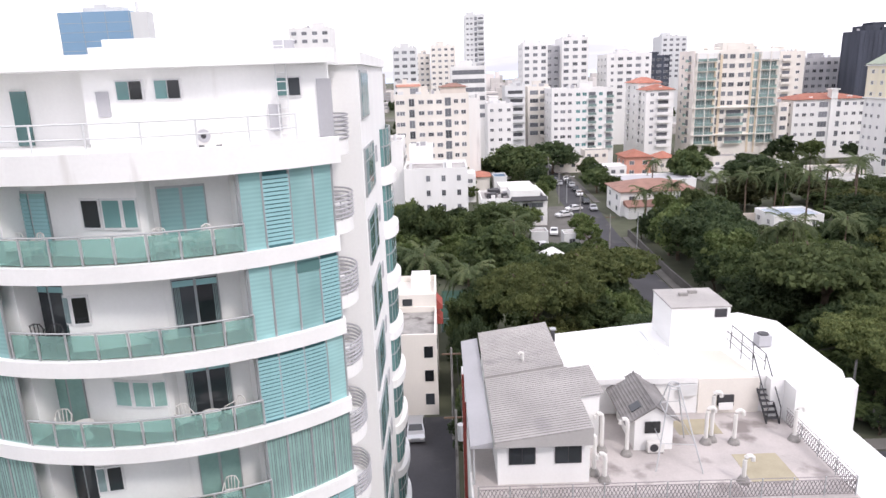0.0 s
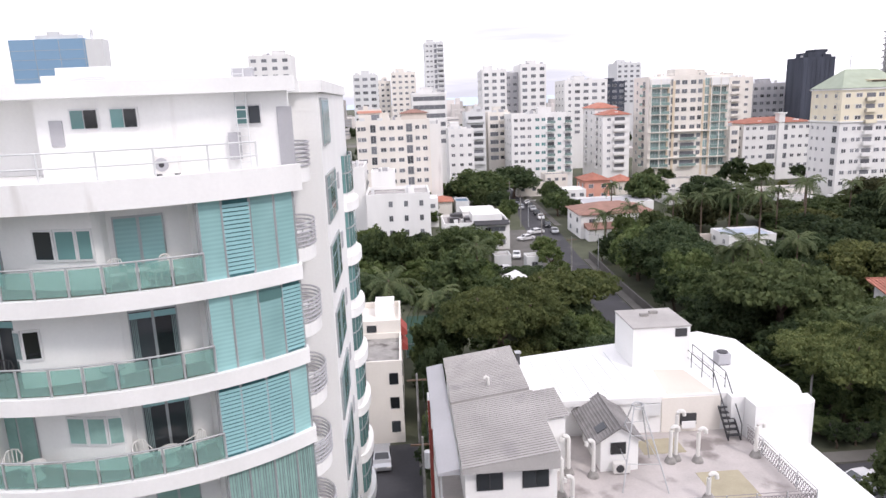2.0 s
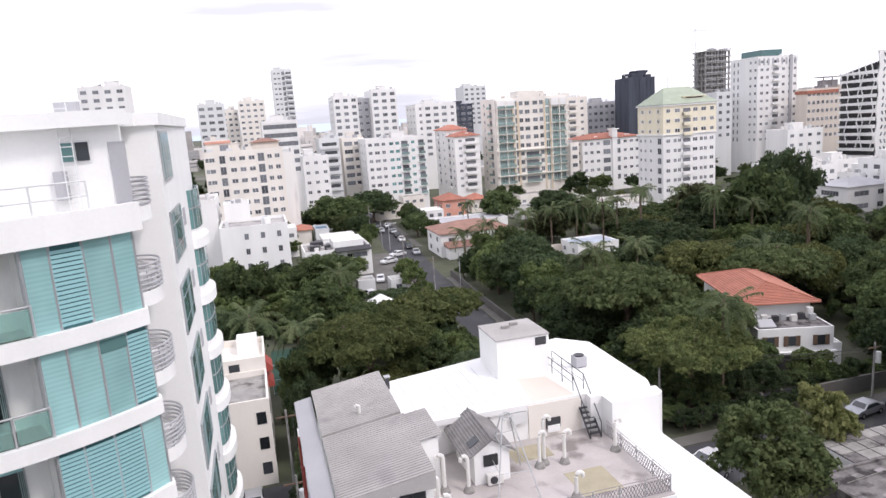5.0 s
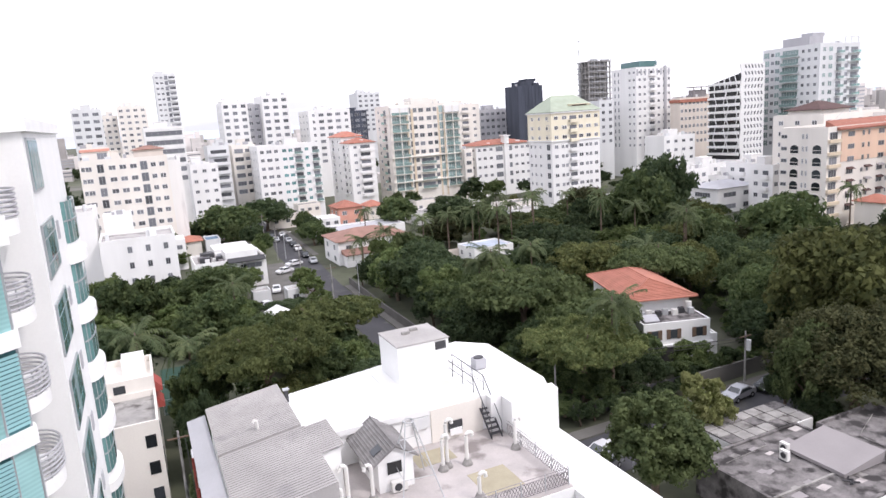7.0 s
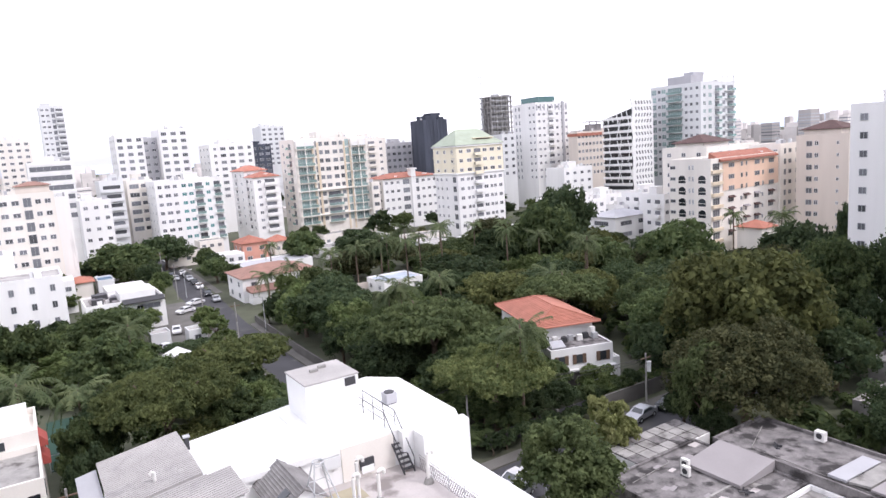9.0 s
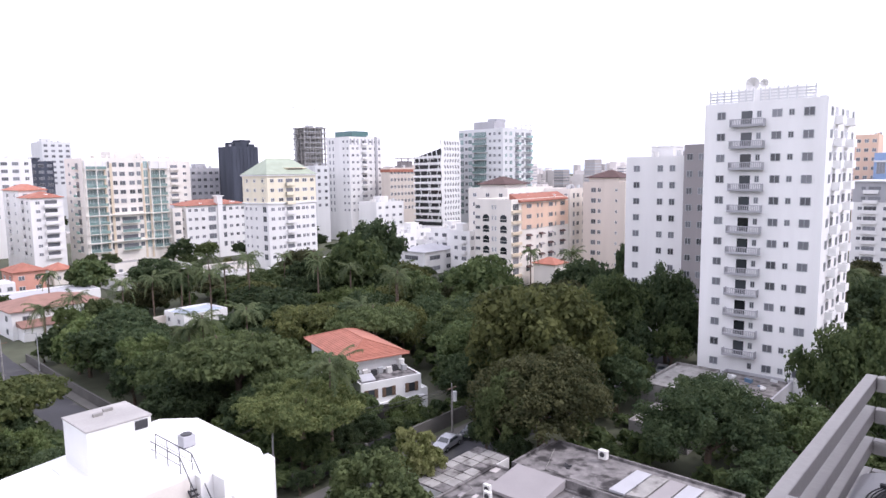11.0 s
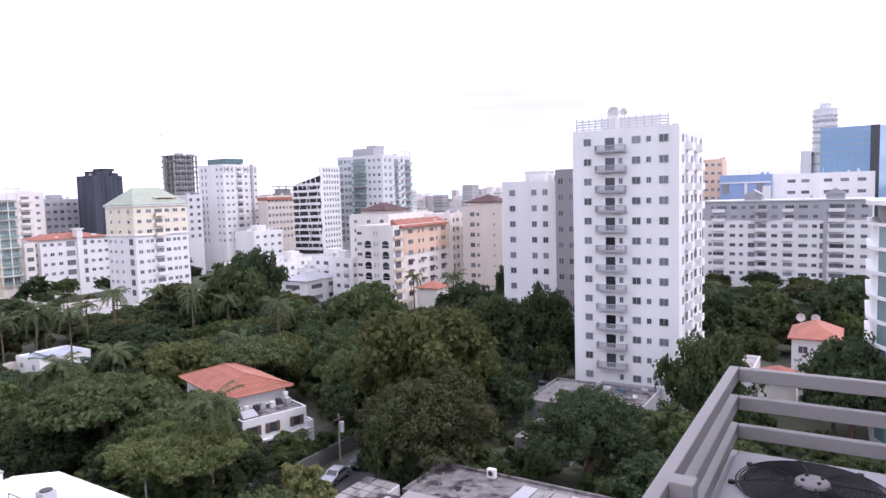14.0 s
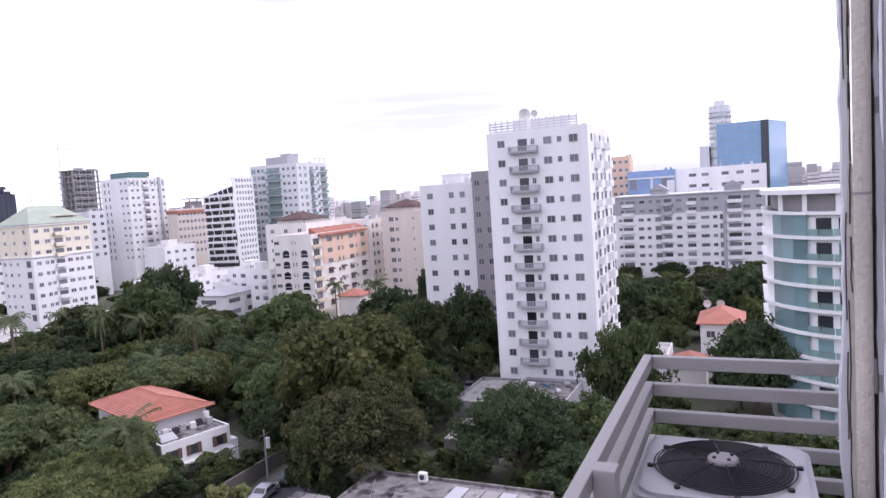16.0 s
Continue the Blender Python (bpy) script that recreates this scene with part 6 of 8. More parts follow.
# the set-back dark strip paints the shaded gap between pipe and wall
for name, a, b, x, m, wob in (("plaster_edge", 0.046, 0.070, 0.0, WALLPAINT, 0.010), ("plaster_edge", 0.034, 0.050, -0.012, PEEL, 0.008), ("torn_paint", -0.026, -0.072, 0.02, DARKGAP, 0.004), ("paint_flake", -0.050, -0.074, -0.006, WALLPAINT, 0.009)):
    g = Geo()
    w0, w1 = [rp_.uniform(-wob, wob) for k in zs], [rp_.uniform(-wob, wob) * 0.4 for k in zs]
    for k in range(1, 50):
        w0[k] = (w0[k - 1] + w0[k] * 1.2) / 1.6
    for k in range(50):
        swell = 0.018 * math.exp(-((zs[k] - 0.95) / 0.45) ** 2) if b > 0.06 else 0.0
        sw2 = 0.018 * math.exp(-((zs[k + 1] - 0.95) / 0.45) ** 2) if b > 0.06 else 0.0
        p, q = (x, a + w1[k], zs[k]), (x, a + w1[k + 1], zs[k + 1])
        r, t_ = (x, b + w0[k] + swell, zs[k]), (x, b + w0[k + 1] + sw2, zs[k + 1])
        g.face([p, r, t_, q])
        g.face([r, (x + 0.12, r[1] - 0.004, r[2]), (x + 0.12, t_[1] - 0.004, t_[2]), t_])
        g.face([p, q, (x + 0.12, q[1], q[2]), (x + 0.12, p[1], p[2])])
    part(name, g, m, pr)
part("corner_pipe", Geo().tube([(-0.03, 0.004, 0), (-0.032, 0.003, 1.2), (-0.03, -0.002, 2.6), (-0.034, -0.008, 5.5)], 0.034, 14), PIPECREAM, pr, "cream painted pipe")
for z in (0.7, 2.02):
    part("pipe_joint", Geo().tube([(-0.032, 0.002, z), (-0.032, 0.002, z + 0.012)], 0.0355, 14), MIDGREY, pr)
for y, n in ((0.042, 9), (0.052, 6), (0.060, 7)):
    for k in range(n):
        z = rp_.uniform(0.1, 5.0)
        ln = rp_.uniform(0.15, 0.7)
        part("crack", Geo().tube([(-0.014, y + rp_.uniform(-0.004, 0.004), z + ln * f / 4) for f in range(5)], 0.0028, 4), DARKGAP, pr)
for k in range(9):
    z, h, y = rp_.uniform(0.2, 5), rp_.uniform(0.05, 0.16), rp_.choice((-0.058, 0.07, -0.04))
    part("bare_patch", Geo().box(-0.017, -0.008, y - 0.006, y + 0.006, z, z + h), MIDGREY, pr, "bare grey patch of lost paint")
gr_ = thing("ledge_railing", 3.85, 0.52, 31.85, "greige painted steel railing of flat bars round the ledge", "railing")
for k, z in enumerate((33.005, 32.85, 32.695, 32.54, 32.385, 32.23)):
    zz = z - 31.85
    bevelled(Geo().box(-2.9, 0.025, -0.025, 0.025, zz - 0.07, zz), "side_bar", RAILPAINT, 0.006, gr_)
    bevelled(Geo().box(-0.025, 0.025, -1.1, -0.027, zz - 0.07, zz), "end_bar", RAILPAINT, 0.006, gr_)
for x, y in ((-1.59, -0.066), (-2.84, -0.066)):
    bevelled(Geo().box(x - 0.04, x + 0.04, y - 0.04, y + 0.04, 0, 1.165), "post", RAILPAINT, 0.006, gr_)
cd = thing("condenser_unit", 3.25, 0.118, 31.85, "large pale grey condenser with a black round fan guard", "air conditioner")


def rounded(hw, r, n=6):
    out = []
    for qx, qy, a0 in ((1, -1, -90), (1, 1, 0), (-1, 1, 90), (-1, -1, 180)):
        for i in range(n + 1):
            a = radians(a0 + 90 * i / n)
            out.append((qx * (hw - r) + r * math.cos(a), qy * (hw - r) + r * math.sin(a)))
    return out


part("case", Geo().prism(rounded(0.355, 0.09), 0.0, 0.74), ACPAINT, cd)
part("base_pan", Geo().prism(rounded(0.37, 0.09), 0.0, 0.06), DARKMETAL, cd)
part("top_panel", Geo().prism(rounded(0.372, 0.1), 0.74, 0.775).prism(rounded(0.345, 0.1), 0.775, 0.79), ACPAINT, cd, "moulded top panel")
part("fan_well", Geo().tube([(0, 0, 0.785), (0, 0, 0.793)], 0.29, 40), DARKMETAL, cd, "dark fan opening")
for k in range(3):
    a0 = k * 2 * math.pi / 3 + 0.5
    part("fan_blade", Geo().face([(0.06 * math.cos(a0), 0.06 * math.sin(a0), 0.797), (0.25 * math.cos(a0 - 0.35), 0.25 * math.sin(a0 - 0.35), 0.7945), (0.27 * math.cos(a0 + 0.25), 0.27 * math.sin(a0 + 0.25), 0.799), (0.06 * math.cos(a0 + 0.9), 0.06 * math.sin(a0 + 0.9), 0.799)]), DARKMETAL, cd, "dull dark fan blade")
for k in range(15):
    r = 0.085 + k * 0.0158
    part("guard_ring", Geo().tube([(r * math.cos(a * math.pi / 24), r * math.sin(a * math.pi / 24), 0.83 - 0.028 * (r / 0.31) ** 2) for a in range(49)], 0.0036, 4), BLACKPLASTIC, cd)
for k in range(8):
    a = k * math.pi / 4 + 0.2
    part("guard_spoke", Geo().tube([(0.06 * math.cos(a), 0.06 * math.sin(a), 0.832), (0.2 * math.cos(a), 0.2 * math.sin(a), 0.822), (0.325 * math.cos(a), 0.325 * math.sin(a), 0.796)], 0.0035, 4), BLACKPLASTIC, cd)
    part("guard_clip", Geo().tube([(0.325 * math.cos(a), 0.325 * math.sin(a), 0.79), (0.325 * math.cos(a), 0.325 * math.sin(a), 0.803)], 0.014, 8), BLACKPLASTIC, cd)
part("motor_cap", Geo().tube([(0, 0, 0.80), (0, 0, 0.836), (0, 0, 0.844)], 0.075, 20, 0, 0.06), MIDGREY, cd, "grey motor cap")
for k in range(4):
    a = k * math.pi / 2 + 0.6
    part("bolt", Geo().tube([(0.045 * math.cos(a), 0.045 * math.sin(a), 0.842), (0.045 * math.cos(a), 0.045 * math.sin(a), 0.852)], 0.008, 6), BLACKPLASTIC, cd)


# ---- houses ----
def house(name, label, x0, x1, y0, y1, h, wall, roof="flat", roofm=None, rise=1.6, S=(), W=(), group="low houses", fl=None, z0=0.0):
    sx, sy = x1 - x0, y1 - y0
    r = thing(name, (x0 + x1) / 2, (y0 + y1) / 2, z0, label, "house", group)
    r["size"] = (sx, sy)
    if roof == "flat":
        part("wall", Geo().parapet_box(-sx / 2, sx / 2, -sy / 2, sy / 2, -0.3, h - 0.45, h, 0.2), wall, r)
        part("roof", Geo().box(-sx / 2 + 0.2, sx / 2 - 0.2, -sy / 2 + 0.2, sy / 2 - 0.2, h - 0.45, h - 0.38), roofm or ROOFGREY, r)
    else:
        part("wall", Geo().box(-sx / 2, sx / 2, -sy / 2, sy / 2, -0.3, h), wall, r)
        hip_roof(r, sx, sy, h + 0.2, rise, roofm or REDTILE, 0.6)
    n = fl or max(1, int(h / 2.9))
    for side, cols, ln in (("S", S, sx), ("W", W, sy)):
        if cols:
            facade(r, side, ln, 0, range(n), (h - 0.3) / n, 0, cols, wall)
    return r


h1 = house("town_house", "white two-storey house with black roof boxes", 9.0, 24.0, 150, 162, 6.6, WHITE, S=[(0.15, 1.4, 1.2, "k"), (0.45, 1.4, 1.2, "k"), (0.8, 4.0, 1.1, "k")])
for x, y, w, d, h in ((-5, -3, 2.2, 1.6, 1.0), (-2, -2.5, 1.4, 1.4, 0.8), (3.5, -4, 6.0, 2.2, 0.5), (5, 1, 1.6, 1.2, 1.2), (-4, 3, 3.0, 2.0, 0.9), (1, 3.5, 1.5, 1.5, 1.3)):
    part("roof_box", Geo().box(x - w / 2, x + w / 2, y - d / 2, y + d / 2, 6.2, 6.4 + h), DARKMETAL if h < 1.1 else WHITE2, h1)
rk = random.Random(17)
for k in range(16):
    x, y, w, h = rk.uniform(-6.6, 6.2), rk.uniform(-5.2, 4.6), rk.uniform(0.5, 1.6), rk.uniform(0.3, 1.1)
    part("roof_clutter", Geo().box(x, x + w, y, y + w * rk.uniform(0.4, 0.9), 6.2, 6.3 + h), rk.choice((DARKMETAL, GREY, WHITE2, MIDGREY)), h1)
part("upper_storey", Geo().parapet_box(-1.0, 5.8, -5.9, 1.5, 6.2, 8.0, 8.3, 0.2), WHITE, h1)
part("dark_awning", Geo().prism([(-0.8, -7.4), (7.3, -7.4), (7.3, -6.02), (-0.8, -6.02)], 6.0, 6.1, tops=[6.2, 6.2, 6.9, 6.9]), DARKMETAL, h1, "dark sheet awning")
for x in (-5.5, -3.0, 2.5):
    part("upper_window", Geo().box(x - 0.6, x + 0.6, -6.05, -6.0, 3.9, 5.2), PANE, h1)
house("annex_house", "low annex under a bright orange roof", 9.5, 14.5, 198, 206, 4.5, CREAM, "hip", REDTILE, 1.0)
house("annex_house", "small annex with a blue roof sheet", 15.5, 19.5, 196, 204, 4.8, SILVER, "flat", TANKBLUE)
h2 = house("town_house", "white two-storey house with a brown tile roof", 42.5, 60.5, 157, 170, 5.8, WHITE, "hip", BROWNTILE, 2.0, S=[(0.15, 1.4, 1.2, "k"), (0.5, 1.4, 1.2, "k"), (0.8, 2.4, 1.2, "k")], W=row(2, 1.3, 1.2, "k"))
part("porch", Geo().box(-8.0, -1.5, -10.0, -6.6, -0.3, 2.8), WHITE, h2)
part("porch_roof", Geo().prism([(-8.3, -10.3), (-1.2, -10.3), (-1.2, -6.55), (-8.3, -6.55)], 2.8, 3.0, tops=[2.95, 2.95, 3.9, 3.9]), BROWNTILE, h2)
house("flat_house", "long low house with a blue-grey flat roof", 49, 70, 182, 194, 4.6, WHITE2, "flat", GREY, S=row(4, 1.5, 1.2))
house("town_house", "salmon pink two-storey house with a red hipped roof", 60, 68.5, 217, 227, 6.4, PINK, "hip", REDTILE, 2.0, S=row(2, 1.6, 1.3), W=row(2, 1.4, 1.3))
house("town_house", "small cream house with an orange hipped roof", 73.5, 79.5, 226, 234, 4.6, CREAM, "hip", REDTILE, 1.8, S=row(2, 1.2, 1.2))
house("flat_house", "low white house with a pale blue flat roof", 69.5, 80, 137, 146, 3.4, WHITE, "flat", mat("blue_grey_roof", (0.42, 0.47, 0.55), 0.7, var=0.2, scale=0.4), S=row(3, 1.4, 1.1), W=row(2, 1.2, 1.1))
tagged(put("garden_wall_beige", Geo().box(56, 69.3, 145, 145.3, -0.3, 2.4).mesh("garden_wall_beige", BEIGE)), "beige rendered garden wall", "wall", kind="structure")
rng = random.Random(21)
for x, y, w, d, h in ((46, 236, 12, 9, 5), (52, 205, 8, 8, 6), (30, 240, 9, 8, 6), (88, 205, 14, 10, 4), (103, 212, 12, 9, 4.5), (118, 200, 14, 8, 4), (112, 186, 10, 8, 3.6), (126, 180, 9, 8, 3.6), (96, 228, 10, 9, 5), (20, 180, 9, 9, 5), (55, 240, 8, 8, 7), (150, 178, 14, 8, 5), (139, 168, 10, 8, 5), (22, 226, 9, 9, 8), (5, 186, 9, 8, 8)):
    house("flat_house", rng.choice(("low white house with a weathered flat roof", "low cream house with a flat roof", "low white house with a pale flat roof")), x - w / 2, x + w / 2, y - d / 2, y + d / 2, h, rng.choice((WHITE2, CREAM, WHITE2)), "flat", rng.choice((ROOFGREY, ROOFWHITE, CONCRETE)), S=row(3, 1.3, 1.1, "k"), fl=max(1, int(h / 3)))
g2 = house("flat_house", "grey modern house with a low sloping roof", 157, 173, 147, 159, 7.4, WHITE2, "hip", GREY, 1.8, S=[(0.3, 5.0, 1.4, "k"), (0.75, 3.0, 1.4, "k")], W=[(0.5, 6.0, 1.4, "k")])
# villa with the big orange roof
vl = thing("villa", 65.0, 75.6, 0, "white villa under a large orange hipped tile roof", "house", rz=-18)
part("wall", Geo().box(-4.2, 4.2, -7.3, 7.4, -0.3, 7.8), WHITE, vl)
part("front_wing", Geo().parapet_box(-4.4, 4.7, -12.2, -7.35, -0.3, 5.85, 5.93, 0.2), WHITE, vl)
part("wing_roof", Geo().box(-4.15, 4.45, -11.95, -7.4, 5.85, 5.92), ROOFSTAIN, vl, "dark stained flat roof")
part("side_room", Geo().parapet_box(4.72, 6.6, -10.6, -6.5, -0.3, 2.9, 3.2, 0.2), WHITE, vl)
part("ledge", Geo().box(-4.7, 5.0, -12.6, -12.2, 2.75, 2.95), WHITE, vl)
part("garage_opening", Geo().box(-3.4, 0.8, -12.3, -12.2, 0, 2.5), INTERIOR, vl)
hip_roof(vl, 8.4, 14.9, 8.0, 1.7, REDTILE, 0.85, ridge=3.6)
for x in (-2.9, -0.3, 3.2):
    wn_ = part("window", Geo().box(x - 0.45, x + 0.45, -12.3, -12.2, 3.7, 4.9), PANE, vl)
    for s in (-1, 1):
        part("shutter", Geo().box(x + s * 0.72 - 0.26, x + s * 0.72 + 0.26, -12.32, -12.2, 3.65, 4.95), WOOD, wn_)
for k in range(7):
    x = -3.4 + k * 1.15
    part("roof_unit", Geo().box(x - 0.35, x + 0.35, -9.6 + 0.5 * (k % 2), -9.0 + 0.5 * (k % 2), 5.92, 6.7), (METAL, PVC, DARKMETAL)[k % 3], vl)
part("solar_panel", Geo().prism([(-4.0, -11.6), (-1.9, -11.6), (-1.9, -10.2), (-4.0, -10.2)], 5.95, 6.0, tops=[6.05, 6.05, 6.6, 6.6]), GREY, vl)
part("water_tank", Geo().tube([(3.6, -8.4, 5.92), (3.6, -8.4, 7.0), (3.6, -8.4, 7.3)], 0.42, 10), PVC, vl)
# ridges and tile courses of its roof
part("ridge", Geo().tube([(0, -3.6, 9.72), (0, 3.6, 9.72)], 0.13, 8), REDTILE, vl)
for ex, ey in ((-5.05, -8.3), (5.05, -8.3), (5.05, 8.3), (-5.05, 8.3)):
    part("hip_ridge", Geo().tube([(0, 3.6 if ey > 0 else -3.6, 9.72), (ex, ey, 8.04)], 0.12, 8), REDTILE, vl)
for k in range(14):
    f = (k + 1) / 15
    z = 9.7 - 1.7 * f + 0.03
    yy = 3.6 + 4.7 * f
    part("tile_course", Geo().box(-5.05 * f, 5.05 * f, -yy - 0.05, -yy + 0.05, z - 0.04, z + 0.035), REDTILE, vl)
    part("tile_course", Geo().box(-5.05 * f - 0.05, -5.05 * f + 0.05, -yy, yy, z - 0.04, z + 0.035), REDTILE, vl)
# weathered flat-roofed house below
fh = thing("flat_roofed_house", 51, 33, 0, "rambling single-storey house with weathered stained flat roofs", "house")


def F(x0, x1, y0, y1):
    return x0 - 51, x1 - 51, y0 - 33, y1 - 33


part("wall", Geo().parapet_box(*F(41, 53.5, 29, 40.4), -0.3, 3.3, 3.5, 0.25), ROOFSTAIN, fh)
part("panel_wing", Geo().box(*F(45.4, 56, 40.45, 44.8), -0.3, 3.3), WHITE2, fh)
part("rear_block", Geo().parapet_box(*F(53.6, 61.5, 18, 38.4), -0.3, 4.0, 4.3, 0.25), ROOFSTAIN, fh)
part("grey_sheet", Geo().prism([(-2.6, -1.0), (2.5, -1.0), (2.5, 4.6), (-2.6, 4.6)], 3.4, 3.6, tops=[3.7, 4.35, 4.35, 3.7]), MIDGREY, fh, "grey metal sheet roof")
part("courtyard_block", Geo().parapet_box(*F(46, 53.5, 20, 28.9), -0.3, 3.0, 3.4, 0.25), WHITE2, fh)
part("courtyard_roof", Geo().box(*F(46.3, 53.2, 20.3, 28.6), 3.0, 3.06), CONCRETE, fh)
for i in range(7):
    for j in range(3):
        x, y = -5.5 + i * 1.5, 7.6 + j * 1.42
        part("roof_panel", Geo().box(x, x + 1.36, y, y + 1.28, 3.3, 3.42), CONCRETE if (i + j) % 4 else ROOFSTAIN, fh)
for i in range(5):
    part("roof_sheet", Geo().prism([(3.2 + (i % 2) * 0.4, -13.5 + i * 1.7), (8.8, -13.6 + i * 1.7), (8.8, -12.1 + i * 1.7), (3.2, -12.0 + i * 1.7)], 4.3, 4.4, tops=[4.5, 4.36, 4.38, 4.52]), (CONCRETE, GREY, MIDGREY)[i % 3], fh)
for x, y in ((47.0, 36.4), (48.1, 37.3)):
    a_ = thing("wall_air_conditioner", x, y, 3.3, "white condenser box on a weathered roof", "air conditioner")
    part("case", Geo().box(-0.18, 0.18, -0.4, 0.4, 0.08, 0.95), PVC, a_)
    part("fan_grille", Geo().tube([(-0.18, 0, 0.52), (-0.2, 0, 0.52)], 0.28, 12), DARKMETAL, a_)
    part("foot", Geo().box(-0.25, 0.25, -0.4, 0.4, 0, 0.08), DARKMETAL, a_)
a_ = thing("wall_air_conditioner", 60.2, 31.6, 4.3, "white condenser box on the rear roof edge", "air conditioner")
part("case", Geo().box(-0.3, 0.3, -0.45, 0.45, 0, 0.9), PVC, a_)
part("fan_grille", Geo().tube([(-0.3, 0, 0.5), (-0.33, 0, 0.5)], 0.28, 12), DARKMETAL, a_)
for k in range(8):
    part("panel_joint", Geo().box(-5.57 + k * 1.5, -5.51 + k * 1.5, 7.5, 11.7, 3.3, 3.436), ROOFSTAIN, fh)
rk = random.Random(31)
for k in range(16):
    x, y, w = rk.uniform(-9.3, 1.6), rk.uniform(-3.4, 6.6), rk.uniform(0.3, 1.3)
    part("roof_patch", Geo().prism([(x, y), (x + w, y + rk.uniform(-0.2, 0.2)), (x + w * rk.uniform(0.7, 1.1), y + w * 0.7), (x - 0.1, y + w * 0.6)], 3.3, 3.304 + 0.004 * (k % 4)), (CONCRETE, MIDGREY, TERRACE, MIDGREY)[k % 4], fh)
part("roof_seam", Geo().box(-9.5, 2.2, -0.2, 0.0, 3.3, 3.42), CONCRETE, fh)
part("roof_pipe", Geo().tube([(-8.5, 5.5, 3.36), (-3.2, 5.9, 3.36), (-2.8, 6.6, 3.4)], 0.04, 6), CONCRETE, fh)
part("roof_pipe", Geo().tube([(3.4, -10.0, 4.1), (3.6, 2.0, 4.1), (8.5, 4.0, 4.1)], 0.04, 6), CONCRETE, fh)
for x, y in ((56.5, 33.5), (57.2, 26), (48.5, 31.5)):
    d_ = thing("debris_heap", x, y, 4.0 if x > 53.6 else 3.3, "dark heap of scrap on a stained roof", "debris")
    for k in range(7):
        a = rng.uniform(0, 6.28)
        part("scrap_bar", Geo().tube([(0.3 * math.cos(a), 0.3 * math.sin(a), 0.02), (rng.uniform(-0.8, 0.8), rng.uniform(-0.8, 0.8), rng.uniform(0.1, 0.4))], 0.07, 4), DARKMETAL, d_)
# low concrete roofs by the white tower
house("flat_house", "low raw concrete annex with a stained flat roof", 87, 99.5, 33.5, 40, 4.0, CONCRETE, "flat", CONCRETE)
house("flat_house", "low annex with a cluttered stained flat roof", 90, 101.4, 24, 33.2, 3.8, GREY, "flat", ROOFSTAIN)
rng = random.Random(8)
for k in range(16):
    rb = thing("roof_scrap", 91 + rng.uniform(0.5, 9.5), 25 + rng.uniform(0, 7.5), 3.42, "pale scrap panel lying on a flat roof", "debris", "roof scrap")
    w, d, h = rng.uniform(0.3, 1.3), rng.uniform(0.3, 1.0), rng.uniform(0.1, 0.7)
    part("panel", Geo().prism([(-w / 2, -d / 2), (w / 2, -d / 2), (w / 2, d / 2), (-w / 2, d / 2)], 0, h, tops=[h, h * 0.7, h, h * 1.2]), rng.choice((WHITE2, SILVER, TANKBLUE, CONCRETE)), rb)
house("flat_house", "low rubble-strewn plot with a concrete roof", 76, 84, 29, 36.5, 2.6, CONCRETE, "flat", TERRACE)
r4 = house("town_house", "white house with an orange hipped roof and satellite dishes", 119, 129, 1.3, 7.8, 9.3, WHITE, "hip", REDTILE, 2.0, S=row(3, 1.3, 1.2), W=row(2, 1.4, 1.2))
for yy in (2.4, 0.2):
    g = Geo().tube([(3.0, yy, 8.8), (3.0, yy, 11.5)], 0.06, 5)
    for a in range(12):
        b0, b1 = a * math.pi / 6, (a + 1) * math.pi / 6
        g.face([(2.6, yy, 11.4), (2.3, yy + 0.7 * math.cos(b0), 11.5 + 0.7 * math.sin(b0)), (2.3, yy + 0.7 * math.cos(b1), 11.5 + 0.7 * math.sin(b1))])
    part("satellite_dish", g, SILVER, r4)
house("town_house", "low house with an orange hipped roof", 108, 114, 6.5, 11.5, 4.9, CREAM, "hip", REDTILE, 1.5)
house("flat_house", "low white house with a cluttered flat roof", 110, 118, 12.2, 18.5, 6.2, WHITE2, "flat", ROOFGREY)
house("town_house", "small house with a bright orange roof beneath trees", 160, 166, 100, 107, 7.0, CREAM, "hip", REDTILE, 1.6)
# cream building at the end of the lane
cb = thing("lane_building", -3.4, 70.5, 0, "cream four-storey building with a littered roof and red awnings", "building")
part("wall", Geo().parapet_box(-2.6, 2.3, -7.5, 1.0, -0.3, 8.2, 8.9, 0.2), CREAM, cb)
part("rear_wall", Geo().parapet_box(-2.6, 2.3, 1.02, 8.5, -0.3, 9.6, 10.3, 0.2), CREAM, cb)
part("roof", Geo().box(-2.4, 2.1, -7.3, 0.8, 8.2, 8.28), CONCRETE, cb)
part("roof_room", Geo().box(-0.6, 1.6, 4.5, 7.5, 9.6, 11.2), WHITE2, cb)
for k in range(3):
    part("window", Geo().box(1.0, 1.9, -7.56, -7.5, 1.2 + k * 2.6, 2.4 + k * 2.6), PANE, cb)
    part("window", Geo().box(2.3, 2.36, -5.5, -4.5, 1.2 + k * 2.6, 2.4 + k * 2.6), PANE, cb)
part("window", Geo().box(-1.5, -0.4, 0.96, 1.02, 9.0, 9.8), PANE, cb)
for z in (6.6, 8.4):
    part("awning", Geo().prism([(2.3, 1.4), (3.0, 1.4), (3.0, 4.0), (2.3, 4.0)], z, z + 0.2, tops=[z + 1.2, z + 0.4, z + 0.4, z + 1.2]), RED, cb, "faded red awning")
flat("court_tennis", "green painted sports court behind mesh", rect(-0.6, 6.5, 86, 104), 0.06, COURT)
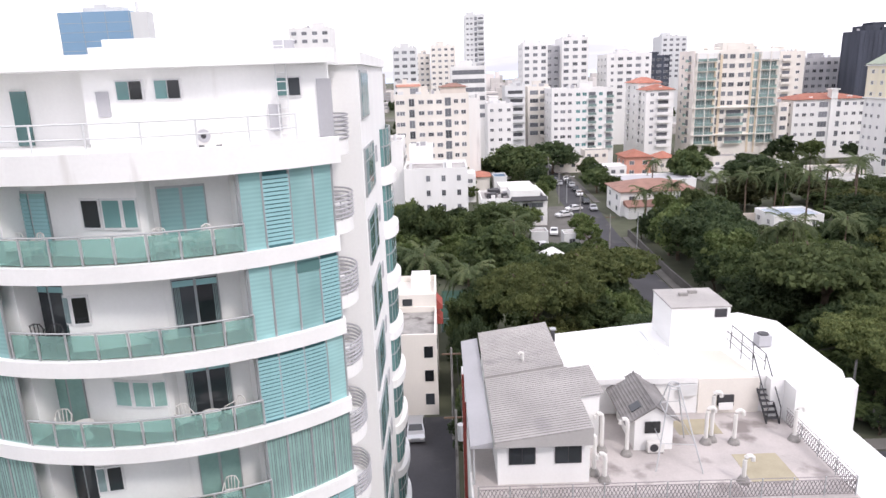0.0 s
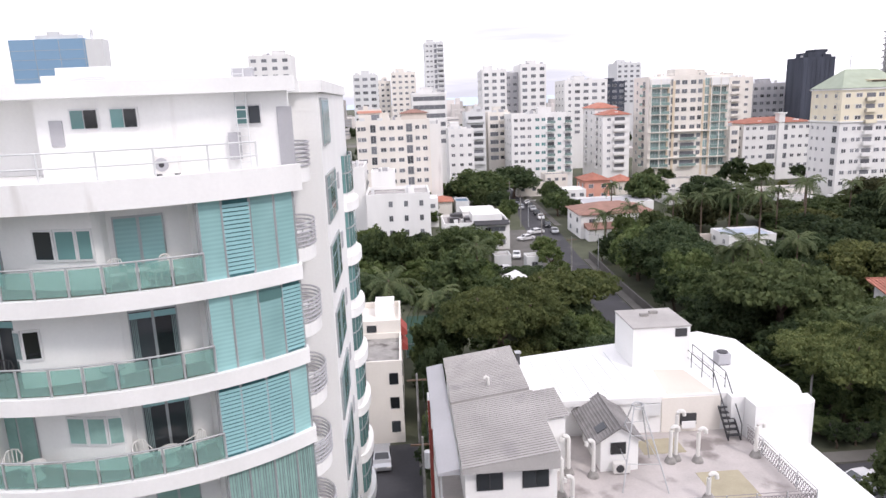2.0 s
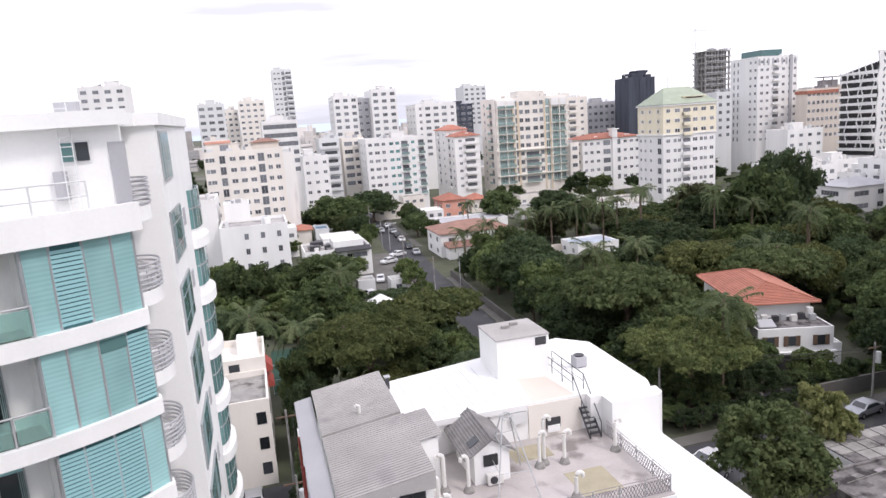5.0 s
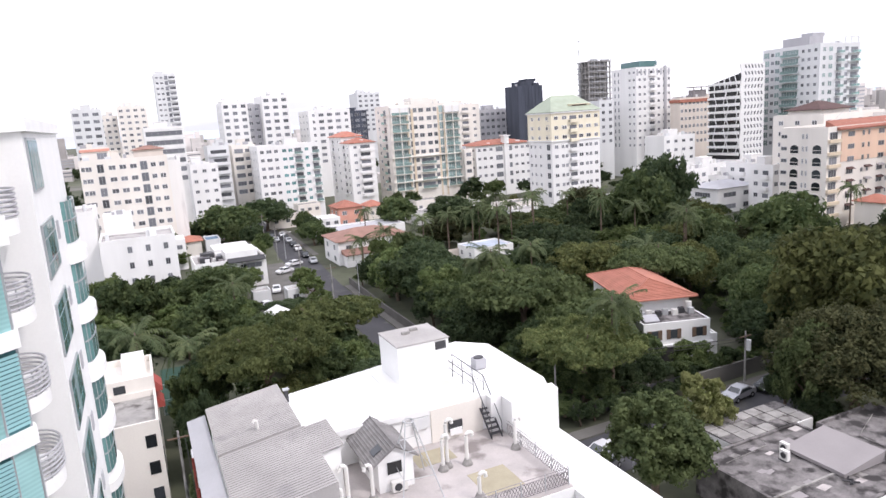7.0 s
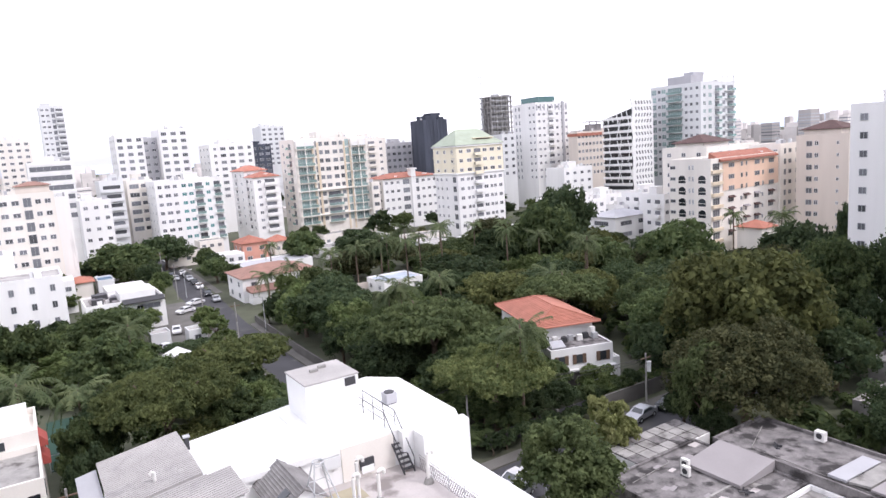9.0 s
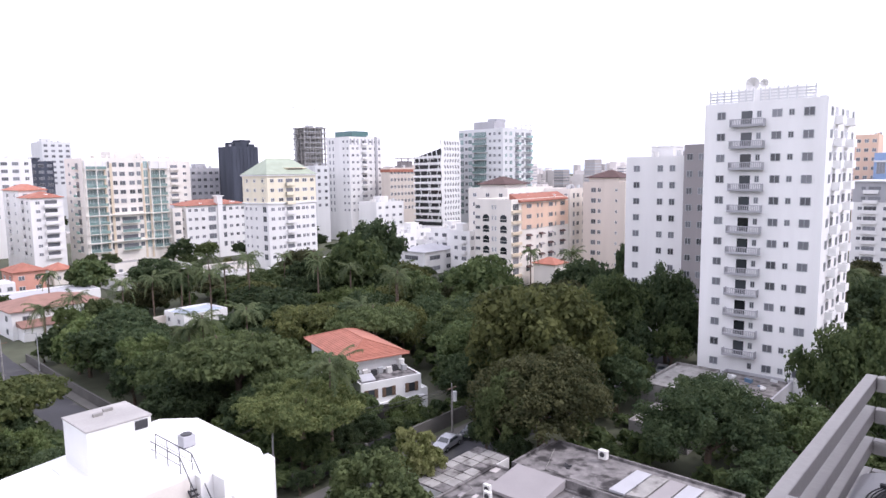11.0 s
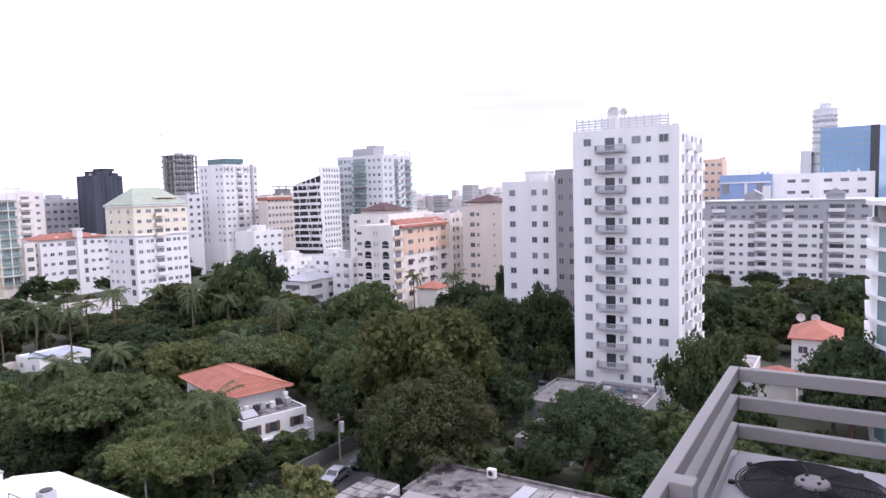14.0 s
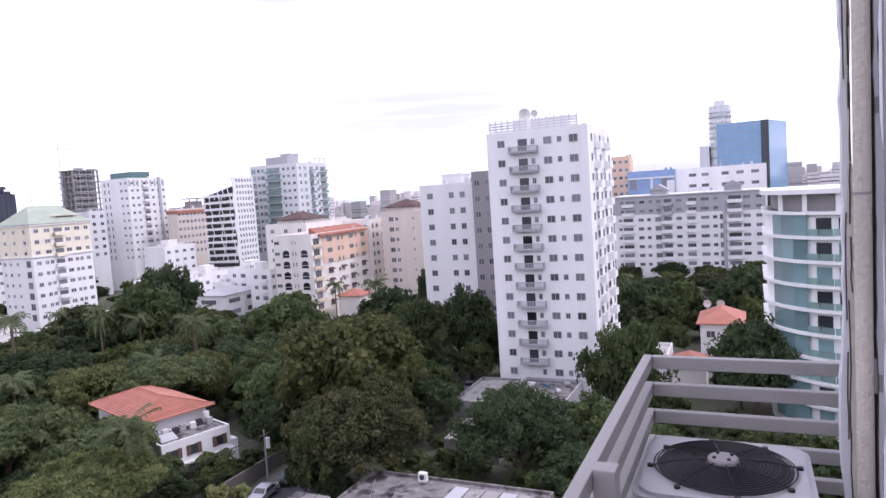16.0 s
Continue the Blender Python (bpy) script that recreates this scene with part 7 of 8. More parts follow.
cf = thing("court_fence", -0.7, 86, 0, "tall green mesh fence of the sports court", "fence")
for k in range(6):
    part("fence_post", Geo().tube([(k * 1.4, 0, 0), (k * 1.4, 0, 4)], 0.05, 5), METAL, cf)
for z in (0.2, 2.0, 4.0):
    part("fence_rail", Geo().tube([(0, 0, z), (7.0, 0, z)], 0.03, 4), METAL, cf)
# second curved tower at the edge of the view
t2 = thing("curved_tower", 104, -13.9, 0, "white curved apartment tower with dark teal glazing", "building")


def pw(deg, r):
    """Plan point on the far curved tower; 0 degrees faces the viewer, positive towards +y."""
    return (-r * math.cos(radians(deg)), r * math.sin(radians(deg)))


ring2 = [pw(a, 11.4) for a in range(90, -91, -6)] + [(12, -11.4), (12, 11.4)]
part("body", Geo().prism(ring2, -0.3, 28.8), WHITE, t2)
sl = Geo().prism([pw(a, 12.1) for a in range(90, -91, -5)] + [(12, -12), (12, 12)], 0, 0.4).mesh("floor_slab", WHITE)
for k in range(1, 10):
    z = 28.4 - (k - 1) * 3.05
    put("floor_slab", sl, t2, pose(0, 0, z))
    for a0, a1 in ((68, 58), (58, 48), (48, 38)):
        part("glass_panel", strip_on(pw(a0, 11.7), pw(a1, 11.7), z - 2.65, z, 0.05), T2GLASS, t2)
    for i, (a0, a1) in enumerate(((33, 24), (20, 12), (2, -8))):
        part("sliding_door", strip_on(pw(a0, 11.42), pw(a1, 11.42), z - 2.6, z - 0.4, 0.06), PANE if (i + k) % 3 else T2GLASS, t2)
    for i in range(6):
        part("balustrade_glass", strip_on(pw(38 - i * 8, 11.95), pw(30.4 - i * 8, 11.95), z - 2.6, z - 1.75, 0.03), BALGLASS2, t2)
part("top_storey", Geo().prism([pw(a, 10.6) for a in range(90, -91, -6)] + [(11, -10.6), (11, 10.6)], 28.8, 31.0), MIDGREY, t2, "recessed dark top storey")
for a in (60, 40, 20, 0):
    x, y = pw(a, 11.5)
    part("roof_column", Geo().box(x - 0.25, x + 0.25, y - 0.25, y + 0.25, 28.8, 31.0), WHITE, t2)
part("roof_slab", Geo().prism([pw(a, 12.3) for a in range(90, -91, -6)] + [(12, -12), (12, 12)], 31.0, 31.6), WHITE, t2)


# ---- vehicles ----
def car_meshes(m):
    prof = [(-2.1, 0.35), (-2.15, 0.75), (-1.75, 0.92), (-1.15, 0.98), (-0.55, 1.42), (0.75, 1.45), (1.55, 1.0), (2.05, 0.92), (2.15, 0.6), (2.1, 0.35)]
    g = Geo()
    n = len(prof)
    for s in (-0.85, 0.85):
        g.v += [(x, s * (0.86 if z > 1.1 else 1.0), z) for x, z in prof]
    g.f += [tuple(range(n)), tuple(range(2 * n - 1, n - 1, -1))] + [(i, i + n, (i + 1) % n + n, (i + 1) % n) for i in range(n)]
    g.m += [0] * (n + 2)
    body = g.mesh("body", m)
    gl = Geo()
    for s in (-1, 1):
        gl.face([(-1.0, s * 0.86, 1.0), (-0.5, s * 0.745, 1.36), (0.7, s * 0.745, 1.38), (1.35, s * 0.86, 1.03)])
    gl.face([(-1.13, -0.7, 1.0), (-1.13, 0.7, 1.0), (-0.6, 0.62, 1.41), (-0.6, -0.62, 1.41)]).face([(1.53, 0.7, 1.03), (1.53, -0.7, 1.03), (0.82, -0.62, 1.44), (0.82, 0.62, 1.44)])
    return body, gl.mesh("glass", PANE)


tyre_me = Geo().tube([(0, -0.1, 0), (0, 0.1, 0)], 0.32, 14).mesh("wheel", RUBBER)
rim_me = Geo().tube([(0, -0.11, 0), (0, 0.11, 0)], 0.18, 10).mesh("rim", METAL)
lamp_me = Geo().box(-0.04, 0.04, -0.18, 0.18, -0.07, 0.07).mesh("headlight", PVC)
CARS = {"white": car_meshes(CARWHITE), "dark": car_meshes(CARDARK), "silver": car_meshes(CARSILVER)}


def parked_car(x, y, rz, tone, z=0.03, s=1.0):
    c = thing("car", x, y, z, {"white": "white saloon car parked on asphalt", "dark": "dark saloon car parked on asphalt", "silver": "silver saloon car parked on asphalt"}[tone], "car", "parked cars", rz=rz)
    c.scale = (s, s, s)
    put("body", CARS[tone][0], c)
    put("glass", CARS[tone][1], c)
    for wx in (-1.35, 1.35):
        for wy in (-0.78, 0.78):
            w = put("wheel", tyre_me, c, pose(wx, wy, 0.32))
            put("rim", rim_me, w)
    for wy in (-0.6, 0.6):
        put("headlight", lamp_me, c, pose(-2.12, wy, 0.68))
    return c


rng = random.Random(5)
for x, y, rz, tone in ((33.2, 165.7, 20, "white"), (38.0, 165.6, 85, "silver"), (38.2, 174.7, 85, "dark"), (38.8, 186.5, 86, "white"), (39.3, 194.5, 86, "dark"), (39.6, 201.7, 86, "silver"), (39.9, 208, 86, "dark"), (40.2, 214.5, 86, "white"), (36.7, 206, 82, "silver"), (36.9, 214, 82, "dark"), (19.6, 129, 15, "white"), (29.4, 158.6, 25, "white"), (24, 141, 80, "white"), (59.6, 52.4, 8, "silver"), (64.5, 52.2, 5, "dark"), (36.6, 47.6, 20, "silver"), (38.4, 49.8, 190, "white"), (-3.4, 59.2, 92, "silver"), (72, 48.4, 182, "dark"), (104.5, 44.5, 15, "silver"), (93, 47.8, 184, "white")):
    parked_car(x, y, rz, tone)
mb = thing("motorcycle", -2.2, 46.5, 0.03, "dark parked motorcycle on the lane", "motorcycle", rz=15)
for x in (-0.65, 0.65):
    part("wheel", Geo().tube([(x + 0.3 * math.cos(a * math.pi / 8), 0, 0.32 + 0.3 * math.sin(a * math.pi / 8)) for a in range(17)], 0.05, 5), RUBBER, mb)
part("frame", Geo().tube([(-0.65, 0, 0.32), (-0.3, 0, 0.6), (0.35, 0, 0.7), (0.65, 0, 0.32)], 0.06, 5), DARKMETAL, mb)
part("seat", Geo().box(-0.6, 0.1, -0.12, 0.12, 0.68, 0.78), RUBBER, mb)
part("handlebar", Geo().tube([(0.4, -0.35, 1.0), (0.45, 0, 0.95), (0.4, 0.35, 1.0)], 0.02, 5), DARKMETAL, mb)
tn = thing("canopy_tent", 19.6, 114, 0, "white canopy tent among trees", "tent")
part("canopy", Geo().prism([(-2.4, -3.2), (0, -3.2), (0, 3.2), (-2.4, 3.2)], 2.4, 2.4, tops=[2.5, 3.5, 3.5, 2.5]).prism([(0, -3.2), (2.4, -3.2), (2.4, 3.2), (0, 3.2)], 2.4, 2.4, tops=[3.5, 2.5, 2.5, 3.5]), ROOFWHITE, tn)
for x in (-2.3, 2.3):
    for y in (-3.1, 3.1):
        part("pole", Geo().tube([(x, y, 0), (x, y, 2.45)], 0.04, 5), METAL, tn)
house("guard_hut", "small grey utility hut beside the forecourt", 23.8, 27, 128, 131.5, 3.2, SILVER, "flat", ROOFGREY, S=row(1, 1.2, 1.2, "k"))
house("guard_hut", "low pale hut beside the forecourt", 18, 21.5, 133, 137, 2.6, SILVER, "flat", ROOFGREY)


# ---- street furniture ----
def street_lamp(x, y, h, rz):
    s = thing("street_lamp", x, y, 0, "grey street lamp with a curved arm", "street lamp", "street lamps", rz=rz)
    part("pole", Geo().tube([(0, 0, 0), (0, 0, h)], 0.1, 8, 0, 0.06), METAL, s)
    part("arm", Geo().tube([(0, 0, h - 0.2), (0.7, 0, h + 0.1), (1.6, 0, h + 0.15)], 0.04, 5), METAL, s)
    part("lamp_head", Geo().box(1.5, 2.1, -0.12, 0.12, h + 0.06, h + 0.2), SILVER, s)


street_lamp(38.8, 46.0, 4.6, 170)
street_lamp(38.2, 128, 7, 180)
street_lamp(33.3, 176, 7, 0)


def utility_pole(x, y, h, box=False):
    s = thing("utility_pole", x, y, 0, "concrete utility pole with a cross arm" + (" and transformer" if box else ""), "utility pole", "utility poles")
    part("pole", Geo().tube([(0, 0, 0), (0, 0, h)], 0.14, 8, 0, 0.09), CONCRETE, s)
    part("cross_arm", Geo().box(-0.9, 0.9, -0.06, 0.06, h - 0.7, h - 0.58), WOOD, s)
    if box:
        part("transformer", Geo().tube([(0.35, -0.2, h - 2.4), (0.35, -0.2, h - 1.2), (0.35, -0.2, h - 1.1)], 0.27, 10), SILVER, s)
    return s


utility_pole(63.5, 55, 6.6, True)
utility_pole(40, 60.5, 8.2)
utility_pole(30.6, 146, 9)
utility_pole(31.2, 176, 9)
utility_pole(30.2, 118, 9)
utility_pole(0.4, 46, 9.5, True)
utility_pole(0.3, 58, 9.5)
utility_pole(33.0, 205, 9)
wr = thing("overhead_wires", 0, 0, 0, "sagging black overhead wires between poles", "wires")
for (xa, ya, za), (xb, yb, zb) in (((40, 60.5, 7.5), (63.5, 55, 5.9)), ((40.6, 60.5, 7.5), (64.1, 55, 5.9)), ((40, 60.5, 7.0), (63.5, 55, 5.5)), ((63.5, 55, 5.9), (96, 52, 8)), ((40, 60.5, 7.5), (22, 58, 8)), ((0.4, 46, 8.9), (0.3, 58, 8.9)), ((0.9, 46, 8.9), (0.8, 58, 8.9)), ((30.6, 146, 8.3), (31.2, 176, 8.3)), ((30.2, 118, 8.3), (30.6, 146, 8.3)), ((31.2, 176, 8.3), (33, 205, 8.3))):
    part("wire", Geo().tube([(xa + (xb - xa) * f, ya + (yb - ya) * f, za + (zb - za) * f - 1.2 * math.sin(math.pi * f) * 0.6) for f in [i / 8 for i in range(9)]], 0.022, 4), BLACKPLASTIC, wr)
gt_ = thing("street_gate", 40.5, 57.6, 0, "low wall with dark gate and posts by the pavement", "gate")
for k in range(7):
    part("gate_post", Geo().box(k * 2.6 - 0.16, k * 2.6 + 0.16, -0.16, 0.16, 0, 1.9), PAVE, gt_)
for k in range(6):
    part("gate_panel", Geo().box(k * 2.6 + 0.18, k * 2.6 + 2.42, -0.05, 0.05, 0.15, 1.8), DARKMETAL, gt_)
# both walls share the pavement colour with its painted-in tree shade
tagged(put("garden_wall_street", Geo().box(56.5, 92, 56.6, 56.9, -0.3, 2.0).mesh("garden_wall_street", PAVE)), "dark concrete garden wall along the street", "wall", kind="structure")
tagged(put("garden_wall_avenue", Geo().prism([(37.0, 62), (37.3, 62), (38.0, 110), (39.1, 137), (38.8, 137), (37.7, 110)], -0.3, 1.5).mesh("garden_wall_avenue", PAVE)), "dark concrete garden wall along the avenue", "wall", kind="structure")


# ---- trees ----
def crown_mesh(seed, r, rz, lobes, leaves, leaf, m, flat=False):
    """A crown of many small leaf clumps set on uneven lobes."""
    rs = np.random.RandomState(seed)
    a = rs.uniform(0, 2 * np.pi, lobes)
    if flat:
        rad = np.sqrt(rs.uniform(0.0, 1, lobes)) * r * 0.82
        c = np.stack([rad * np.cos(a), rad * np.sin(a), rz * (1.0 - 0.55 * (rad / r) ** 2) + rs.uniform(-0.28, 0.28, lobes) * rz], 1)
        lr = rs.uniform(0.11, 0.24, lobes) * r
        lz = lr * 0.40
    else:
        up = rs.uniform(-0.55, 0.95, lobes)
        q = np.sqrt(1 - up ** 2) * rs.uniform(0.4, 0.84, lobes)
        q = q * rs.uniform(0.82, 1.16, lobes)
        c = np.stack([q * r * np.cos(a), q * r * np.sin(a), rz * (1.0 + up * rs.uniform(0.55, 0.76, lobes))], 1)
        lr = rs.uniform(0.11, 0.34, lobes) * r
        lz = lr * 0.85
    w = lr ** 2
    pick = rs.choice(lobes, leaves, p=w / w.sum())
    d = rs.normal(size=(leaves, 3))
    d[:, 2] = d[:, 2] + 0.35
    d /= np.linalg.norm(d, axis=1)[:, None]
    bump = 0.7 + 0.42 * rs.uniform(size=leaves) ** 1.3
    # each lobe is a bunch of twigs, with gaps between them
    k = 11
    tw = rs.normal(size=(lobes, k, 3))
    tw[:, :, 2] += 0.4
    tw /= np.linalg.norm(tw, axis=2)[:, :, None]
    tw *= rs.uniform(0.55, 1.0, (lobes, k, 1))
    tp = rs.randint(0, k, leaves)
    ax = np.stack([lr, lr, lz], 1)[pick]
    p = c[pick] + tw[pick, tp] * ax * 0.78 + d * ax * (0.40 * bump)[:, None]
    n = d + rs.normal(size=(leaves, 3)) * 0.42
    n /= np.linalg.norm(n, axis=1)[:, None]
    t = np.cross(n, rs.normal(size=(leaves, 3)))
    t /= np.linalg.norm(t, axis=1)[:, None]
    b = np.cross(n, t)
    s = leaf * rs.uniform(0.55, 1.35, leaves)[:, None]
    v = np.stack([p - t * s - b * s * 0.55, p + t * s * 0.9 - b * s * 0.4, p + b * s * 0.95 + n * s * 0.2], 1).reshape(-1, 3)
    return tri_mesh("crown", v, m)


def tri_mesh(name, v, m):
    """One mesh of loose triangles, three rows of v each."""
    me = bpy.data.meshes.new(name)
    me.vertices.add(len(v))
    me.vertices.foreach_set("co", v.astype(np.float32).ravel())
    me.loops.add(len(v))
    me.loops.foreach_set("vertex_index", np.arange(len(v), dtype=np.int32))
    me.polygons.add(len(v) // 3)
    me.polygons.foreach_set("loop_start", np.arange(0, len(v), 3, dtype=np.int32))
    me.update(calc_edges=True)
    me.materials.append(m)
    return me


def trunk_mesh(seed, h, r, spread, n=6):
    rs = random.Random(seed)
    g = Geo()
    bend = [(0, 0, -0.3), (rs.uniform(-0.2, 0.2), rs.uniform(-0.2, 0.2), h * 0.3), (rs.uniform(-0.4, 0.4), rs.uniform(-0.4, 0.4), h * 0.62)]
    g.tube(bend, r, 8, 0, r * 0.7)
    for i in range(n):
        a = 2 * math.pi * i / n + rs.uniform(-0.3, 0.3)
        e = (spread * math.cos(a) * rs.uniform(0.7, 1), spread * math.sin(a) * rs.uniform(0.7, 1), h * rs.uniform(0.95, 1.25))
        s = bend[2]
        g.tube([s, ((s[0] + e[0]) * 0.45, (s[1] + e[1]) * 0.45, (s[2] + e[2]) * 0.52), e], r * 0.5, 6, 0, r * 0.12)
    return g.mesh("trunk", BARK)


# kind: crown radius, crown half-height, height of its underside; three grades of leaf detail for near, middle and far trees
KINDS = {}
for key, r, rz, base, lobes, leaves, leaf, mats, fl in (
        ("large", 9.0, 6.6, 1.2, 110, (44000, 15000, 5000), (0.20, 0.32, 0.55), (LEAF, LEAFMANGO, LEAFDARK, LEAFDOME), False),
        ("medium", 5.2, 4.2, 0.8, 60, (16000, 6500, 2400), (0.18, 0.28, 0.45), (LEAF, LEAFDARK, LEAFOLIVE, LEAFLIGHT), False),
        ("small", 2.8, 2.2, 0.9, 30, (8000, 3000, 1200), (0.14, 0.24, 0.37), (LEAFLIGHT, LEAF, LEAFYELLOW, LEAFDARK), False),
        ("umbrella", 9.0, 2.6, 6.2, 150, (48000, 15000, 5000), (0.165, 0.31, 0.55), (LEAFOLIVE, LEAFRAIN), True)):
    crowns = [[crown_mesh(len(key) * 7 + i * 13 + q, r, rz, lobes, leaves[q], leaf[q], m, fl) for i, m in enumerate(mats)] for q in range(3)]
    KINDS[key] = (r, rz, base, crowns, [trunk_mesh(i + len(key), base + rz * 0.7, r * 0.055 + 0.08, r * 0.55) for i in range(2)])

LABELS = {"large": "broad dark green shade tree with a dense crown", "medium": "leafy green garden tree", "small": "small light green street tree", "umbrella": "spreading flat-topped rain tree"}
rt = random.Random(77)
# tree heights are capped to clear the camera's sight lines: plan and greatest height
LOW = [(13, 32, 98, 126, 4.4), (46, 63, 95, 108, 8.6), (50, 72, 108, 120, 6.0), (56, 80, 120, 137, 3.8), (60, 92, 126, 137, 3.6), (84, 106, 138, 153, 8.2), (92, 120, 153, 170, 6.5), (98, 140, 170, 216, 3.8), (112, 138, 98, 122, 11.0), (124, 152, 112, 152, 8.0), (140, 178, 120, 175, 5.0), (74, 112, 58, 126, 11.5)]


WOODS = {}


def tree(kind, x, y, r, top, v=None, label=None):
    r0, rz, base, crowns, trunks = KINDS[kind]
    i = rt.randrange(len(crowns[0])) if v is None else v
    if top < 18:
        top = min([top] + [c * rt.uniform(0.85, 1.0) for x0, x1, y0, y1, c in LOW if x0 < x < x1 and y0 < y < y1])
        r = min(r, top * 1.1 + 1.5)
    if v is None and math.hypot(x, y) > 136:
        # far trees of the scattered gardens stand together in one wood
        me = crowns[2][i]
        co = np.empty(len(me.vertices) * 3, np.float32)
        me.vertices.foreach_get("co", co)
        t = rt.uniform(0, 6.28)
        co = co.reshape(-1, 3) @ np.array([[math.cos(t), math.sin(t), 0], [-math.sin(t), math.cos(t), 0], [0, 0, 1]])
        k = top / (base + rz * (2.0 if kind != "umbrella" else 1.35))
        WOODS.setdefault(me.materials[0].name, []).append((co + np.array([0, 0, base])) * np.array([r / r0, r / r0, k]) + np.array([x, y, 0.0]))
        return None
    o = thing("tree", x, y, 0, label or LABELS[kind], "tree", "trees", rz=rt.uniform(0, 360))
    full = base + rz * (2.0 if kind != "umbrella" else 1.35)
    sx = r / r0
    d = math.hypot(x, y)
    o.scale = (sx, sx, top / full)
    put("trunk", trunks[i % 2], o)
    put("crown", crowns[0 if d < 84 else 1 if d < 132 else 2][i], o, pose(0, 0, base))
    return o


